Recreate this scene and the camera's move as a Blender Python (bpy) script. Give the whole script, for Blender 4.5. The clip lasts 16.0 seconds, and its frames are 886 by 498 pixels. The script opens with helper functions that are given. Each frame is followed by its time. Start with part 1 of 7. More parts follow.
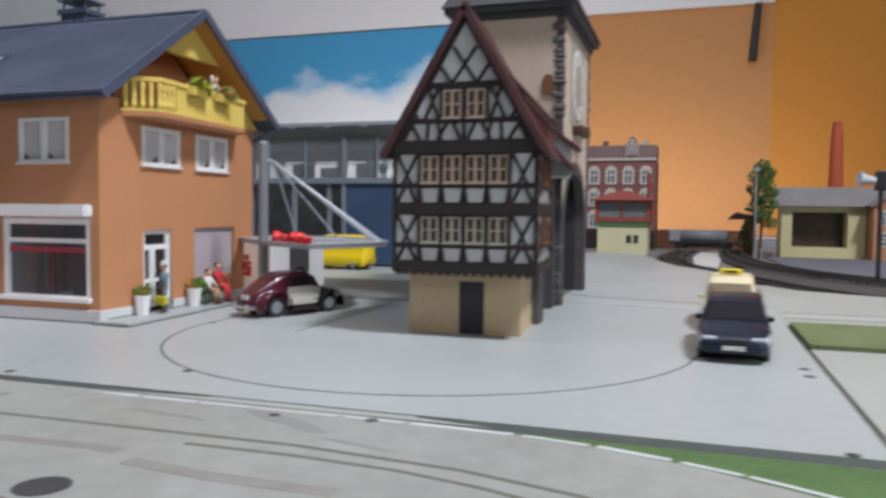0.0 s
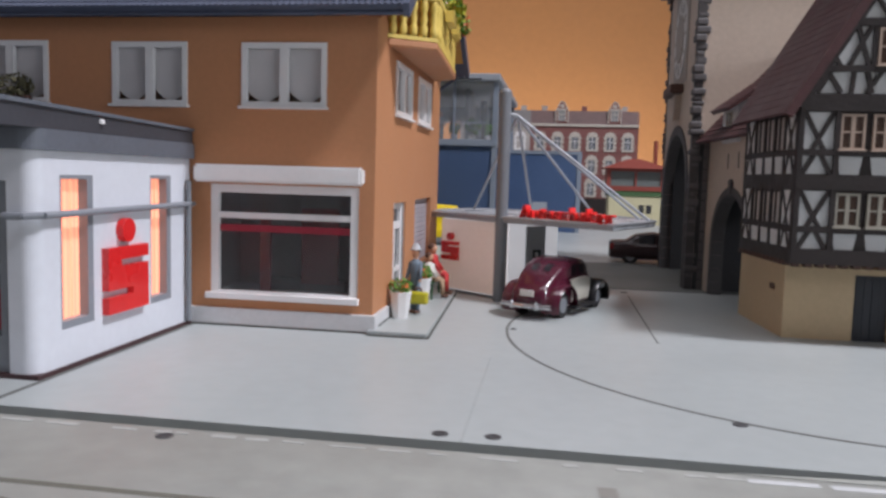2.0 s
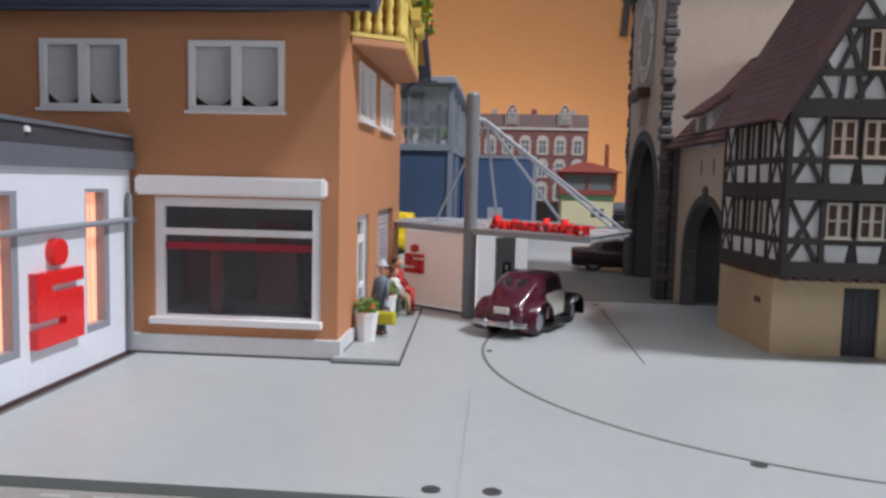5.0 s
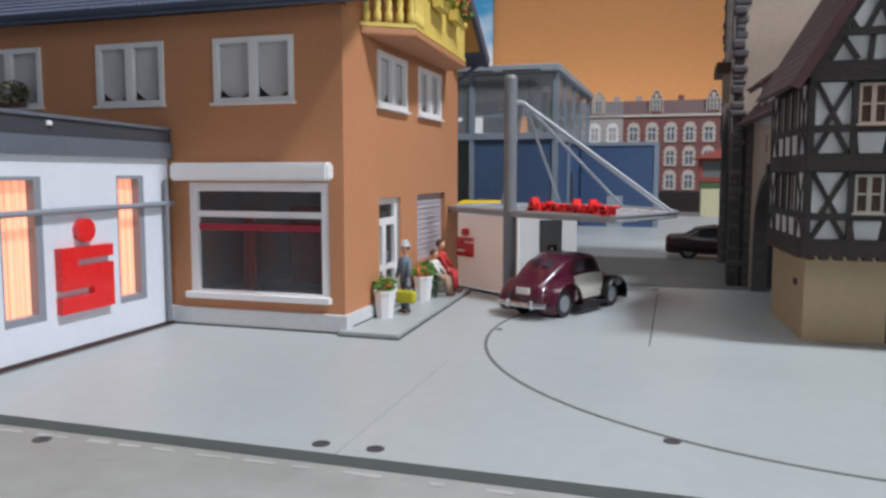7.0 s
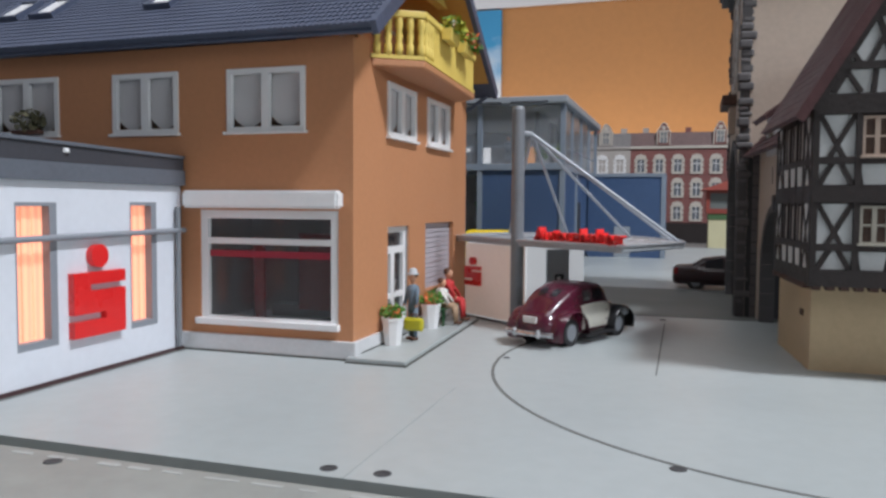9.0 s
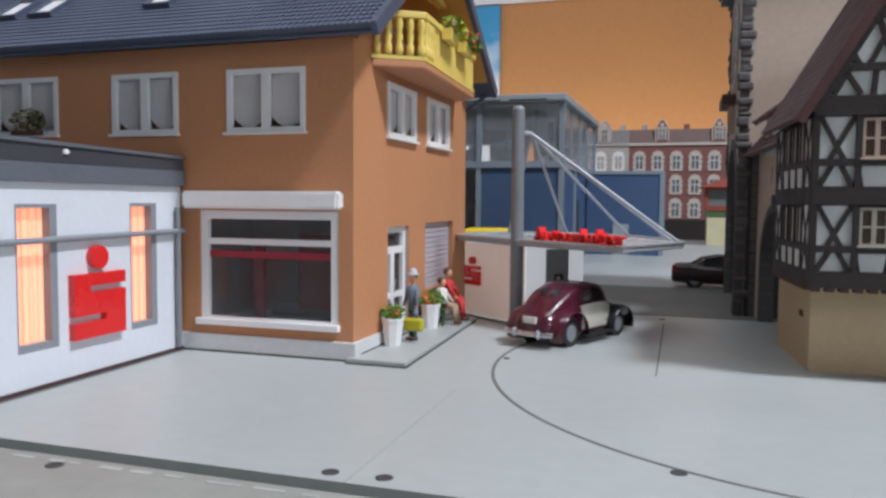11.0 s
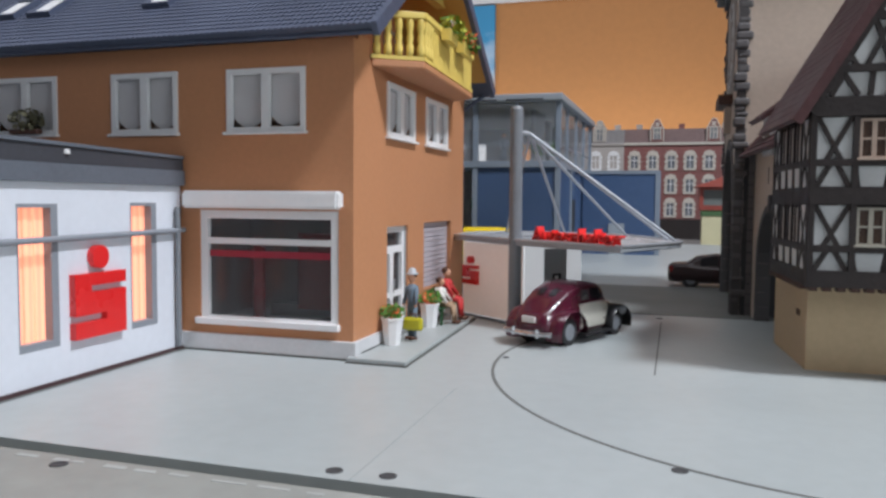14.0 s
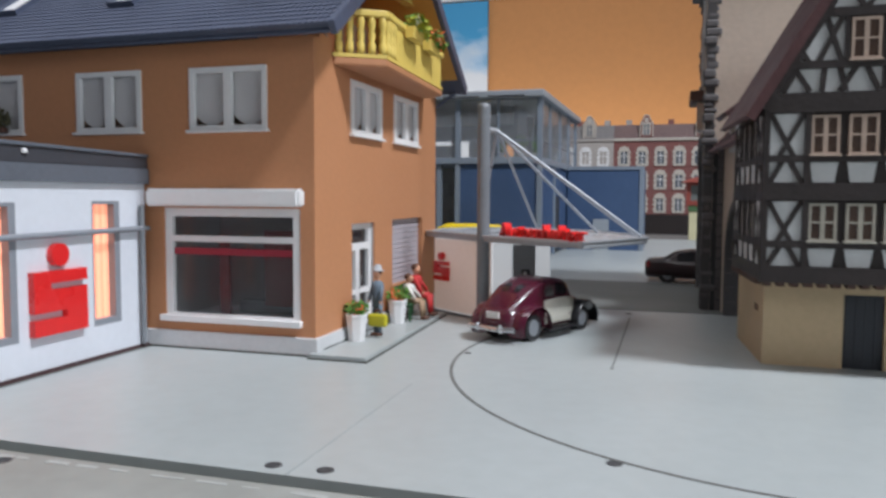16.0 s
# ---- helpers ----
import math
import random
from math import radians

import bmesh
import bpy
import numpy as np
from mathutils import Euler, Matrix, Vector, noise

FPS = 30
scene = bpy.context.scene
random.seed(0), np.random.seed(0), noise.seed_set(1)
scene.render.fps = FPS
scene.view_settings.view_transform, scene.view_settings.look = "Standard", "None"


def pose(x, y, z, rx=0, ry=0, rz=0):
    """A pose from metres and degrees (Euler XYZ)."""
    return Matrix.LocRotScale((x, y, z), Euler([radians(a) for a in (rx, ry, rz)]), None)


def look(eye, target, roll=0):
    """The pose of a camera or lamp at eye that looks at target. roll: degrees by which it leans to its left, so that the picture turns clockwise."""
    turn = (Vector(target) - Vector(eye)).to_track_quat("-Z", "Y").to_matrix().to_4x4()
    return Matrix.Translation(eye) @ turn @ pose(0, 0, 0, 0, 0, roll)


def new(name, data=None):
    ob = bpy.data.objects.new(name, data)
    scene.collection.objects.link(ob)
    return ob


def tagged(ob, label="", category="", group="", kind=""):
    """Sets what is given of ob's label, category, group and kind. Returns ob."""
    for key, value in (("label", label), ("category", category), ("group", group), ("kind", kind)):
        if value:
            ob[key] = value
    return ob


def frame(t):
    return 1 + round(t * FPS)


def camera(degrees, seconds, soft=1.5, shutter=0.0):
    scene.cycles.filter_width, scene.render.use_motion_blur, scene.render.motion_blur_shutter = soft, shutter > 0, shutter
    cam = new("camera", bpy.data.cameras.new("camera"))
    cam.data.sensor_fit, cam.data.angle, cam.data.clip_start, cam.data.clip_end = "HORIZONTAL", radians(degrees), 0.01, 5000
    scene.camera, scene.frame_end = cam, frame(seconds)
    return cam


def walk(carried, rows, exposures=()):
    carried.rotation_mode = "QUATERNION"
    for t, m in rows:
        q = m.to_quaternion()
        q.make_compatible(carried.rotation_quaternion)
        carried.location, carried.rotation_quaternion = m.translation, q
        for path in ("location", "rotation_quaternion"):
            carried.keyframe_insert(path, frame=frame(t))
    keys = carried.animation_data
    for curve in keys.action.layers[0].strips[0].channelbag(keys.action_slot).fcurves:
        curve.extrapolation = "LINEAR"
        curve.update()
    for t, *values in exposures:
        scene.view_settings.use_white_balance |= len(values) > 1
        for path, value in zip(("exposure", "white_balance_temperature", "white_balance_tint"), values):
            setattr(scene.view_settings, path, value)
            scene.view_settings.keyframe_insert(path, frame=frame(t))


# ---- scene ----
import itertools

cam = camera(59.90, 16.0, soft=2.8, shutter=0.5)
MM = 0.001
PATH = [
    (0, (4.83, -5.82, 41.32), (-305.2, 943.7, -6.3), 0.60),
    (0.5, (-26.24, 3.02, 39.95), (-359.1, 942.6, -40.7), 1.16),
    (1, (-63.46, 11.09, 40.28), (-339.7, 966.4, -64.6), 1.70),
    (1.5, (-118.31, 12.52, 40.21), (-352.6, 979.3, -61.9), 1.72),
    (2, (-149.56, 24.52, 40.77), (-300.6, 1008.8, -50.7), 1.64),
    (2.5, (-169.20, 25.86, 41.70), (-268.7, 1015.1, -65.4), 1.77),
    (3, (-169.82, 29.53, 45.31), (-256.0, 1018.8, -73.0), 2.36),
    (3.5, (-175.05, 27.82, 39.44), (-221.4, 1022.0, -57.8), 2.06),
    (4, (-173.22, 29.55, 41.68), (-225.8, 1023.5, -54.9), 1.96),
    (4.2, (-173.53, 32.05, 42.68), (-196.4, 1027.8, -46.3), 1.84),
    (6.5, (-117.32, 44.23, 41.21), (-396.8, 999.8, -52.2), -0.03),
    (7, (-117.24, 42.98, 39.62), (-413.7, 993.2, -55.8), 0.05),
    (7.5, (-118.90, 39.57, 40.96), (-410.5, 993.6, -28.2), 0.28),
    (8, (-118.84, 40.11, 39.05), (-413.5, 993.0, -33.1), 0.43),
    (8.5, (-118.02, 39.94, 40.37), (-416.6, 992.2, -23.0), 0.53),
    (9, (-116.79, 41.16, 39.26), (-423.5, 991.3, -17.2), 0.42),
    (11.5, (-117.79, 40.83, 40.70), (-419.4, 991.9, -26.0), 0.50),
    (12, (-119.45, 39.68, 39.60), (-410.9, 993.5, -33.5), 0.56),
    (12.5, (-116.76, 41.45, 39.40), (-423.3, 990.5, -33.2), 0.47),
    (13, (-118.34, 40.50, 40.34), (-416.4, 992.3, -32.4), 0.48),
    (13.5, (-118.42, 39.72, 40.20), (-415.0, 992.5, -24.6), 0.51),
    (14, (-118.32, 39.88, 40.65), (-415.7, 992.6, -22.1), 0.48),
    (14.5, (-116.86, 40.68, 40.86), (-422.3, 991.2, -16.2), 0.50),
    (15, (-118.58, 37.50, 40.23), (-409.9, 993.3, -0.2), 0.43),
    (15.5, (-116.29, 40.28, 40.30), (-404.9, 995.9, -19.6), 0.38),
    (15.8, (-111.96, 40.77, 40.71), (-412.1, 992.8, -16.4), 0.31),
    (16, (-109.08, 41.09, 40.98), (-402.6, 994.6, -26.9), 0.27),
]
walk(cam, [(t, look(Vector(eye) * MM, Vector(target) * MM, roll)) for t, eye, target, roll in PATH],
     exposures=((0, -0.05, 6400, 14), (0.5, -0.16, 6500, 15), (1.0, -0.22, 6500, 17), (2.0, -0.1, 6500, 18), (3.0, -0.02, 6500, 18), (4.2, -0.02, 6500, 18), (6.5, -0.05, 6330, 13), (9.0, -0.07, 6330, 12), (11.5, -0.03, 6330, 13), (16.0, -0.02, 6330, 12)))

# ---------------------------------------------------------------- light
world = bpy.data.worlds.new("room_air")
world.use_nodes = True
world.node_tree.nodes["Background"].inputs[0].default_value = (0.75, 0.85, 1.0, 1)
world.node_tree.nodes["Background"].inputs[1].default_value = 0.1
scene.world = world


def area_lamp(name, eye, target, sx, sy, watts, color):
    data = bpy.data.lights.new(name, "AREA")
    data.shape, data.size, data.size_y, data.energy, data.color = "RECTANGLE", sx * MM, sy * MM, watts, color
    ob = new(name, data)
    ob.matrix_world = look(Vector(eye) * MM, Vector(target) * MM)
    return ob


area_lamp("ceiling_lamp_key", (470, 80, 1030), (-110, 240, 0), 200, 120, 15.6, (0.93, 0.96, 1.0))
# Unseen fill lamp, added low to brighten the counter front and right-facing walls.
area_lamp("low_fill_lamp", (680, -230, 270), (-170, 290, 20), 420, 240, 2.0, (0.88, 0.95, 1.0))
area_lamp("ceiling_lamp_centre", (-160, 40, 1050), (-110, 420, 0), 800, 250, 3.5, (0.93, 0.93, 0.95))
# Unseen fill lamp, added to brighten the upper back wall and sky print.
area_lamp("back_wall_fill_lamp", (-900, 1300, 1350), (-900, 2000, 420), 2400, 300, 4.0, (0.95, 0.95, 1.0))
area_lamp("strip_lamp_behind_layout", (-520, 1830, 20), (-520, 2200, 50), 1500, 60, 3.6, (1.0, 0.97, 0.92))
scene.view_settings.exposure = 0.0


# ---------------------------------------------------------------- materials
def mat(name, color, rough=0.5, var=0.12, scale=120.0, fine=900.0, bump=0.08, metal=0.0, spec=0.5, coat=0.0, warp=None):
    """Plain surface with variation at two scales and a fine relief. Scales are per metre."""
    m = bpy.data.materials.new(name)
    m.use_nodes = True
    nt = m.node_tree
    b = nt.nodes["Principled BSDF"]
    b.inputs["Metallic"].default_value = metal
    b.inputs["Specular IOR Level"].default_value = spec
    b.inputs["Coat Weight"].default_value = coat
    co = nt.nodes.new("ShaderNodeTexCoord")
    n1, n2 = nt.nodes.new("ShaderNodeTexNoise"), nt.nodes.new("ShaderNodeTexNoise")
    n1.inputs["Scale"].default_value, n1.inputs["Detail"].default_value = scale, 6
    n2.inputs["Scale"].default_value, n2.inputs["Detail"].default_value = fine, 4
    for n in (n1, n2):
        nt.links.new(co.outputs["Object"], n.inputs["Vector"])
    mix = nt.nodes.new("ShaderNodeMath")
    mix.operation = "ADD"
    nt.links.new(n1.outputs["Fac"], mix.inputs[0])
    nt.links.new(n2.outputs["Fac"], mix.inputs[1])
    ramp = nt.nodes.new("ShaderNodeMapRange")
    ramp.inputs["From Min"].default_value, ramp.inputs["From Max"].default_value = 0.6, 1.4
    ramp.inputs["To Min"].default_value, ramp.inputs["To Max"].default_value = 1 - var, 1 + var
    nt.links.new(mix.outputs[0], ramp.inputs["Value"])
    mul = nt.nodes.new("ShaderNodeVectorMath")
    mul.operation = "SCALE"
    mul.inputs[0].default_value = color
    nt.links.new(ramp.outputs[0], mul.inputs["Scale"])
    nt.links.new(mul.outputs[0], b.inputs["Base Color"])
    rr = nt.nodes.new("ShaderNodeMapRange")
    rr.inputs["From Min"].default_value, rr.inputs["From Max"].default_value = 0.3, 0.7
    rr.inputs["To Min"].default_value, rr.inputs["To Max"].default_value = max(0.02, rough - 0.08), min(1, rough + 0.08)
    nt.links.new(n1.outputs["Fac"], rr.inputs["Value"])
    nt.links.new(rr.outputs[0], b.inputs["Roughness"])
    if bump:
        bp = nt.nodes.new("ShaderNodeBump")
        bp.inputs["Strength"].default_value, bp.inputs["Distance"].default_value = bump, 0.0006
        nt.links.new(n2.outputs["Fac"], bp.inputs["Height"])
        nt.links.new(bp.outputs[0], b.inputs["Normal"])
    return m


def glass_mat(name, color, alpha=0.25, rough=0.06):
    """Thin clear pane: part see-through, part glossy."""
    m = bpy.data.materials.new(name)
    m.use_nodes = True
    nt = m.node_tree
    b = nt.nodes["Principled BSDF"]
    b.inputs["Base Color"].default_value = (*color, 1)
    b.inputs["Roughness"].default_value = rough
    b.inputs["Alpha"].default_value = alpha
    return m


def glow_mat(name, color, strength, stripes=0.0):
    """Lit curtain behind a window: soft glow with vertical folds."""
    m = bpy.data.materials.new(name)
    m.use_nodes = True
    nt = m.node_tree
    b = nt.nodes["Principled BSDF"]
    b.inputs["Base Color"].default_value = (*color, 1)
    b.inputs["Roughness"].default_value = 0.8
    b.inputs["Emission Color"].default_value = (*color, 1)
    b.inputs["Emission Strength"].default_value = strength
    co = nt.nodes.new("ShaderNodeTexCoord")
    wv = nt.nodes.new("ShaderNodeTexWave")
    wv.bands_direction = "Y"
    wv.inputs["Scale"].default_value, wv.inputs["Distortion"].default_value = 150, 0.6
    nt.links.new(co.outputs["Object"], wv.inputs["Vector"])
    r = nt.nodes.new("ShaderNodeMapRange")
    r.inputs["To Min"].default_value, r.inputs["To Max"].default_value = strength * 0.75, strength * 1.15
    nt.links.new(wv.outputs["Fac"], r.inputs["Value"])
    nt.links.new(r.outputs[0], b.inputs["Emission Strength"])
    return m


def sky_mat(name, lift=0.0):
    """Printed sky mural: blue above, white cumulus clouds below."""
    m = bpy.data.materials.new(name)
    m.use_nodes = True
    nt = m.node_tree
    b = nt.nodes["Principled BSDF"]
    b.inputs["Roughness"].default_value = 0.6
    co = nt.nodes.new("ShaderNodeTexCoord")
    mp = nt.nodes.new("ShaderNodeMapping")
    mp.inputs["Scale"].default_value = (1.0, 1.0, 1.7)
    mp.inputs["Location"].default_value = (0.35, 0, 0.1)
    nt.links.new(co.outputs["Object"], mp.inputs["Vector"])
    n = nt.nodes.new("ShaderNodeTexNoise")
    n.inputs["Scale"].default_value, n.inputs["Detail"].default_value, n.inputs["Roughness"].default_value = 3.2, 9, 0.52
    nt.links.new(mp.outputs[0], n.inputs["Vector"])
    sep = nt.nodes.new("ShaderNodeSeparateXYZ")
    nt.links.new(co.outputs["Object"], sep.inputs[0])
    h = nt.nodes.new("ShaderNodeMapRange")
    h.inputs["From Min"].default_value, h.inputs["From Max"].default_value = 0.44 + lift, 0.66 + lift
    h.inputs["To Min"].default_value, h.inputs["To Max"].default_value = 0.17, -0.24
    nt.links.new(sep.outputs["Z"], h.inputs["Value"])
    add = nt.nodes.new("ShaderNodeMath")
    nt.links.new(n.outputs["Fac"], add.inputs[0])
    nt.links.new(h.outputs[0], add.inputs[1])
    ramp = nt.nodes.new("ShaderNodeValToRGB")
    ramp.color_ramp.elements[0].position, ramp.color_ramp.elements[0].color = 0.42, (0.06, 0.34, 0.62, 1)
    ramp.color_ramp.elements[1].position, ramp.color_ramp.elements[1].color = 0.60, (0.74, 0.78, 0.82, 1)
    e = ramp.color_ramp.elements.new(0.5)
    e.color = (0.42, 0.6, 0.78, 1)
    nt.links.new(add.outputs[0], ramp.inputs[0])
    nt.links.new(ramp.outputs[0], b.inputs["Base Color"])
    return m


def random_mat(name, c0, c1, rough=0.7):
    """Colour that changes from piece to piece."""
    m = mat(name, c0, rough)
    nt = m.node_tree
    b = nt.nodes["Principled BSDF"]
    src = b.inputs["Base Color"].links[0].from_socket
    g = nt.nodes.new("ShaderNodeNewGeometry")
    mx = nt.nodes.new("ShaderNodeMix")
    mx.data_type = "RGBA"
    mx.inputs["B"].default_value = (*c1, 1)
    nt.links.new(g.outputs["Random Per Island"], mx.inputs["Factor"])
    nt.links.new(src, mx.inputs["A"])
    nt.links.new(mx.outputs["Result"], b.inputs["Base Color"])
    return m


ORANGE = mat("orange_house_paint", (0.51, 0.232, 0.11), 0.6, 0.07, 40, 700, 0.06)
PLINTH = mat("pale_grey_plinth", (0.6, 0.61, 0.62), 0.5, 0.08, 90)
WHITE = mat("white_plastic", (0.78, 0.78, 0.78), 0.35, 0.04, 90, 600, 0.03)
BANKW = mat("white_bank_wall", (0.66, 0.69, 0.745), 0.4, 0.04, 60, 500, 0.03)
SLATE = mat("anthracite_roof_tile", (0.065, 0.08, 0.125), 0.45, 0.2, 60, 500, 0.1)
FASCIA = mat("dark_grey_fascia", (0.115, 0.13, 0.155), 0.4, 0.12, 60)
SOFFIT = mat("ochre_soffit_board", (0.5, 0.27, 0.06), 0.6, 0.1, 60)
YELLOW = mat("yellow_balcony_paint", (0.74, 0.555, 0.13), 0.5, 0.08, 80)
RED = mat("gloss_red_plastic", (0.72, 0.022, 0.022), 0.28, 0.05, 60, 500, 0.02, coat=0.2)
# Lighter than the panel's own grey, making up for light missing under the canopy.
PANELGR = mat("lightened_grey_panel", (0.36, 0.37, 0.39), 0.45, 0.08, 60)
GREYM = mat("mid_grey_plastic", (0.2, 0.215, 0.235), 0.4, 0.1, 60)
REVEAL = mat("grey_window_reveal", (0.24, 0.26, 0.29), 0.45, 0.06, 60)
SILVER = mat("silver_tube", (0.45, 0.47, 0.5), 0.35, 0.1, 80, 600, 0.02, metal=0.5)
CURTAIN = mat("grey_lace_curtain", (0.7, 0.685, 0.69), 0.8, 0.14, 260, 1600, 0.25)
DARK = mat("dark_interior", (0.03, 0.032, 0.035), 0.6, 0.15, 60)
INSIDE = mat("dim_shop_interior", (0.36, 0.355, 0.365), 0.7, 0.3, 45)
SHUTTER = mat("lilac_grey_shutter", (0.47, 0.44, 0.48), 0.5, 0.05, 80)
GLASS = glass_mat("clear_pane", (0.05, 0.055, 0.06), 0.08, 0.04)
# The grey base paints the reflections that make the shop pane paler.
SHOPGLASS = glass_mat("shop_pane_with_veil", (0.11, 0.114, 0.12), 0.24, 0.06)
GLOW = glow_mat("lit_vertical_blind", (1.0, 0.4, 0.24), 0.85)
BOARD = mat("pale_grey_board", (0.37, 0.404, 0.404), 0.38, 0.06, 12, 260, 0.0, spec=0.5)
ROADM = mat("worn_beige_grey_road", (0.285, 0.295, 0.275), 0.55, 0.16, 22, 200, 0.06)


def stained(m, color, scale, lo, hi):
    """Worn patches of another colour, by a large soft noise."""
    nt = m.node_tree
    b = nt.nodes["Principled BSDF"]
    src = b.inputs["Base Color"].links[0].from_socket
    co, n, r, mx = (nt.nodes.new(k) for k in ("ShaderNodeTexCoord", "ShaderNodeTexNoise", "ShaderNodeMapRange", "ShaderNodeMix"))
    n.inputs["Scale"].default_value, n.inputs["Detail"].default_value, n.inputs["Distortion"].default_value = scale, 5, 0.8
    r.inputs["From Min"].default_value, r.inputs["From Max"].default_value = lo, hi
    mx.data_type = "RGBA"
    mx.inputs[7].default_value = (*color, 1)
    nt.links.new(co.outputs["Object"], n.inputs["Vector"])
    nt.links.new(n.outputs["Fac"], r.inputs["Value"])
    nt.links.new(r.outputs[0], mx.inputs[0])
    nt.links.new(src, mx.inputs[6])
    nt.links.new(mx.outputs[2], b.inputs["Base Color"])


stained(ROADM, (0.2, 0.185, 0.16), 7, 0.5, 0.76)
stained(ROADM, (0.36, 0.37, 0.37), 14, 0.58, 0.78)
BOARD2 = mat("beige_board", (0.35, 0.365, 0.34), 0.5, 0.06, 14, 260, 0.03)
ASPHALT = mat("asphalt_with_tower_shade", (0.13, 0.137, 0.13), 0.6, 0.12, 30, 900, 0.1)
SEAM = mat("olive_grey_board_edge", (0.13, 0.128, 0.105), 0.8, 0.2, 40)
GROOVE = mat("dark_guide_groove", (0.12, 0.124, 0.118), 0.7, 0.2, 60)
HOLE = mat("dark_grey_sensor_disc", (0.045, 0.045, 0.048), 0.6, 0.2, 60)
WORN = mat("chalk_white_road_line", (0.38, 0.39, 0.375), 0.6, 0.15, 100)
GRASS = mat("grass_mat_green", (0.075, 0.14, 0.045), 0.9, 0.4, 70, 1200, 0.6)
GRASS2 = mat("yellow_green_grass_mat", (0.13, 0.155, 0.065), 0.9, 0.3, 70, 1200, 0.6)
YARD = mat("brown_grey_yard", (0.2, 0.19, 0.18), 0.8, 0.25, 10, 300, 0.2)
SEAMPALE = mat("faint_joint", (0.31, 0.335, 0.335), 0.5, 0.1, 40)
BOOTHW = mat("white_counter_added_glow", (0.86, 0.87, 0.88), 0.4, 0.03, 60)
booth_shell = BOOTHW.node_tree.nodes["Principled BSDF"]  # added glow, making up for light missing under the canopy
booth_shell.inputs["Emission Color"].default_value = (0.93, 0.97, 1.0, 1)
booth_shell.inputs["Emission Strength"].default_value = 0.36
BANDDK = mat("dark_roof_band", (0.05, 0.052, 0.062), 0.5, 0.12, 60)
# Opaque grey paints the reflections in the signal box windows.
CABINGL = mat("cabin_glazing_reflection", (0.15, 0.17, 0.165), 0.15, 0.2, 40)
BOOTHWARM = mat("off_white_booth_wall", (0.8, 0.75, 0.71), 0.45, 0.05, 40)
warm_shell = BOOTHWARM.node_tree.nodes["Principled BSDF"]  # warm glow of a lamp inside the counter, through this panel
warm_shell.inputs["Emission Color"].default_value = (1.0, 0.74, 0.58, 1)
warm_shell.inputs["Emission Strength"].default_value = 0.16
BASEDK = mat("dark_red_grey_base", (0.06, 0.03, 0.032), 0.7, 0.2, 60)
JOINTM = mat("olive_board_joint", (0.125, 0.123, 0.1), 0.8, 0.25, 40)
EDGEDK = mat("dark_gap_line", (0.055, 0.055, 0.045), 0.8, 0.2, 40)
TAUPE = mat("taupe_window_infill", (0.42, 0.38, 0.35), 0.5, 0.12, 120)
CLOCKBACK = mat("grey_beige_clock_panel", (0.33, 0.29, 0.255), 0.65, 0.12, 60)
TOWSLATE = mat("dark_tower_slate", (0.045, 0.047, 0.052), 0.6, 0.25, 60, 500, 0.2)
CLOCKW = mat("greyish_white_matt", (0.58, 0.57, 0.56), 0.6, 0.15, 90)
SCUFF = mat("dark_road_scuff", (0.23, 0.237, 0.225), 0.6, 0.2, 60)
SMEAR = mat("brownish_road_smear", (0.235, 0.228, 0.208), 0.6, 0.2, 40, 200, 0.05)
CANOPYM = mat("pale_grey_canopy_plastic", (0.36, 0.385, 0.41), 0.3, 0.06, 60)
TIEROD = mat("satin_grey_rod", (0.4, 0.43, 0.475), 0.45, 0.08, 60, metal=0.1)
YARDP = mat("bluish_yard_paving", (0.15, 0.155, 0.185), 0.7, 0.35, 30, 300, 0.1)
CHALK = mat("chalk_white_line", (0.5, 0.52, 0.525), 0.7, 0.12, 90)
BALLAST = mat("dark_ballast", (0.07, 0.064, 0.062), 0.85, 0.35, 120, 1500, 0.8)
SLEEPER = mat("brown_black_sleeper", (0.04, 0.033, 0.03), 0.8, 0.3, 100)
RAIL = mat("dull_rail_metal", (0.09, 0.085, 0.08), 0.7, 0.2, 60)
PALE = mat("pale_concrete_patch", (0.62, 0.62, 0.6), 0.7, 0.1, 40)
TIMBER = mat("black_brown_timber", (0.018, 0.012, 0.011), 0.6, 0.3, 150, 900, 0.25)
TIMBER2 = mat("brown_timber", (0.07, 0.03, 0.02), 0.6, 0.3, 150, 900, 0.25)
INFILL = mat("white_infill", (0.54, 0.55, 0.55), 0.6, 0.06, 140, 900, 0.15)
BEIGE = mat("beige_base_wall", (0.52, 0.39, 0.235), 0.6, 0.08, 50, 700, 0.06)
TOWERW = mat("beige_tower_render", (0.5, 0.405, 0.33), 0.65, 0.1, 40, 500, 0.1)
REDROOF = mat("red_brown_roof_tile", (0.072, 0.027, 0.028), 0.55, 0.25, 90, 700, 0.2)
REDCHEEK = mat("pinkish_red_hung_tile", (0.2, 0.085, 0.08), 0.6, 0.2, 90, 700, 0.2)
STONE = random_mat("dark_grey_stone", (0.045, 0.041, 0.042), (0.105, 0.097, 0.098))
DOORDK = mat("anthracite_door", (0.022, 0.025, 0.032), 0.5, 0.1, 80)
SHUTBR = mat("brown_shutter", (0.15, 0.06, 0.028), 0.6, 0.2, 90)
PINKW = mat("cream_pink_window_paint", (0.39, 0.295, 0.235), 0.5, 0.06, 90)
CREAMW = mat("cream_window_paint", (0.32, 0.3, 0.25), 0.5, 0.06, 90)
PANEDK = mat("dark_brown_pane", (0.06, 0.035, 0.025), 0.2, 0.3, 90)
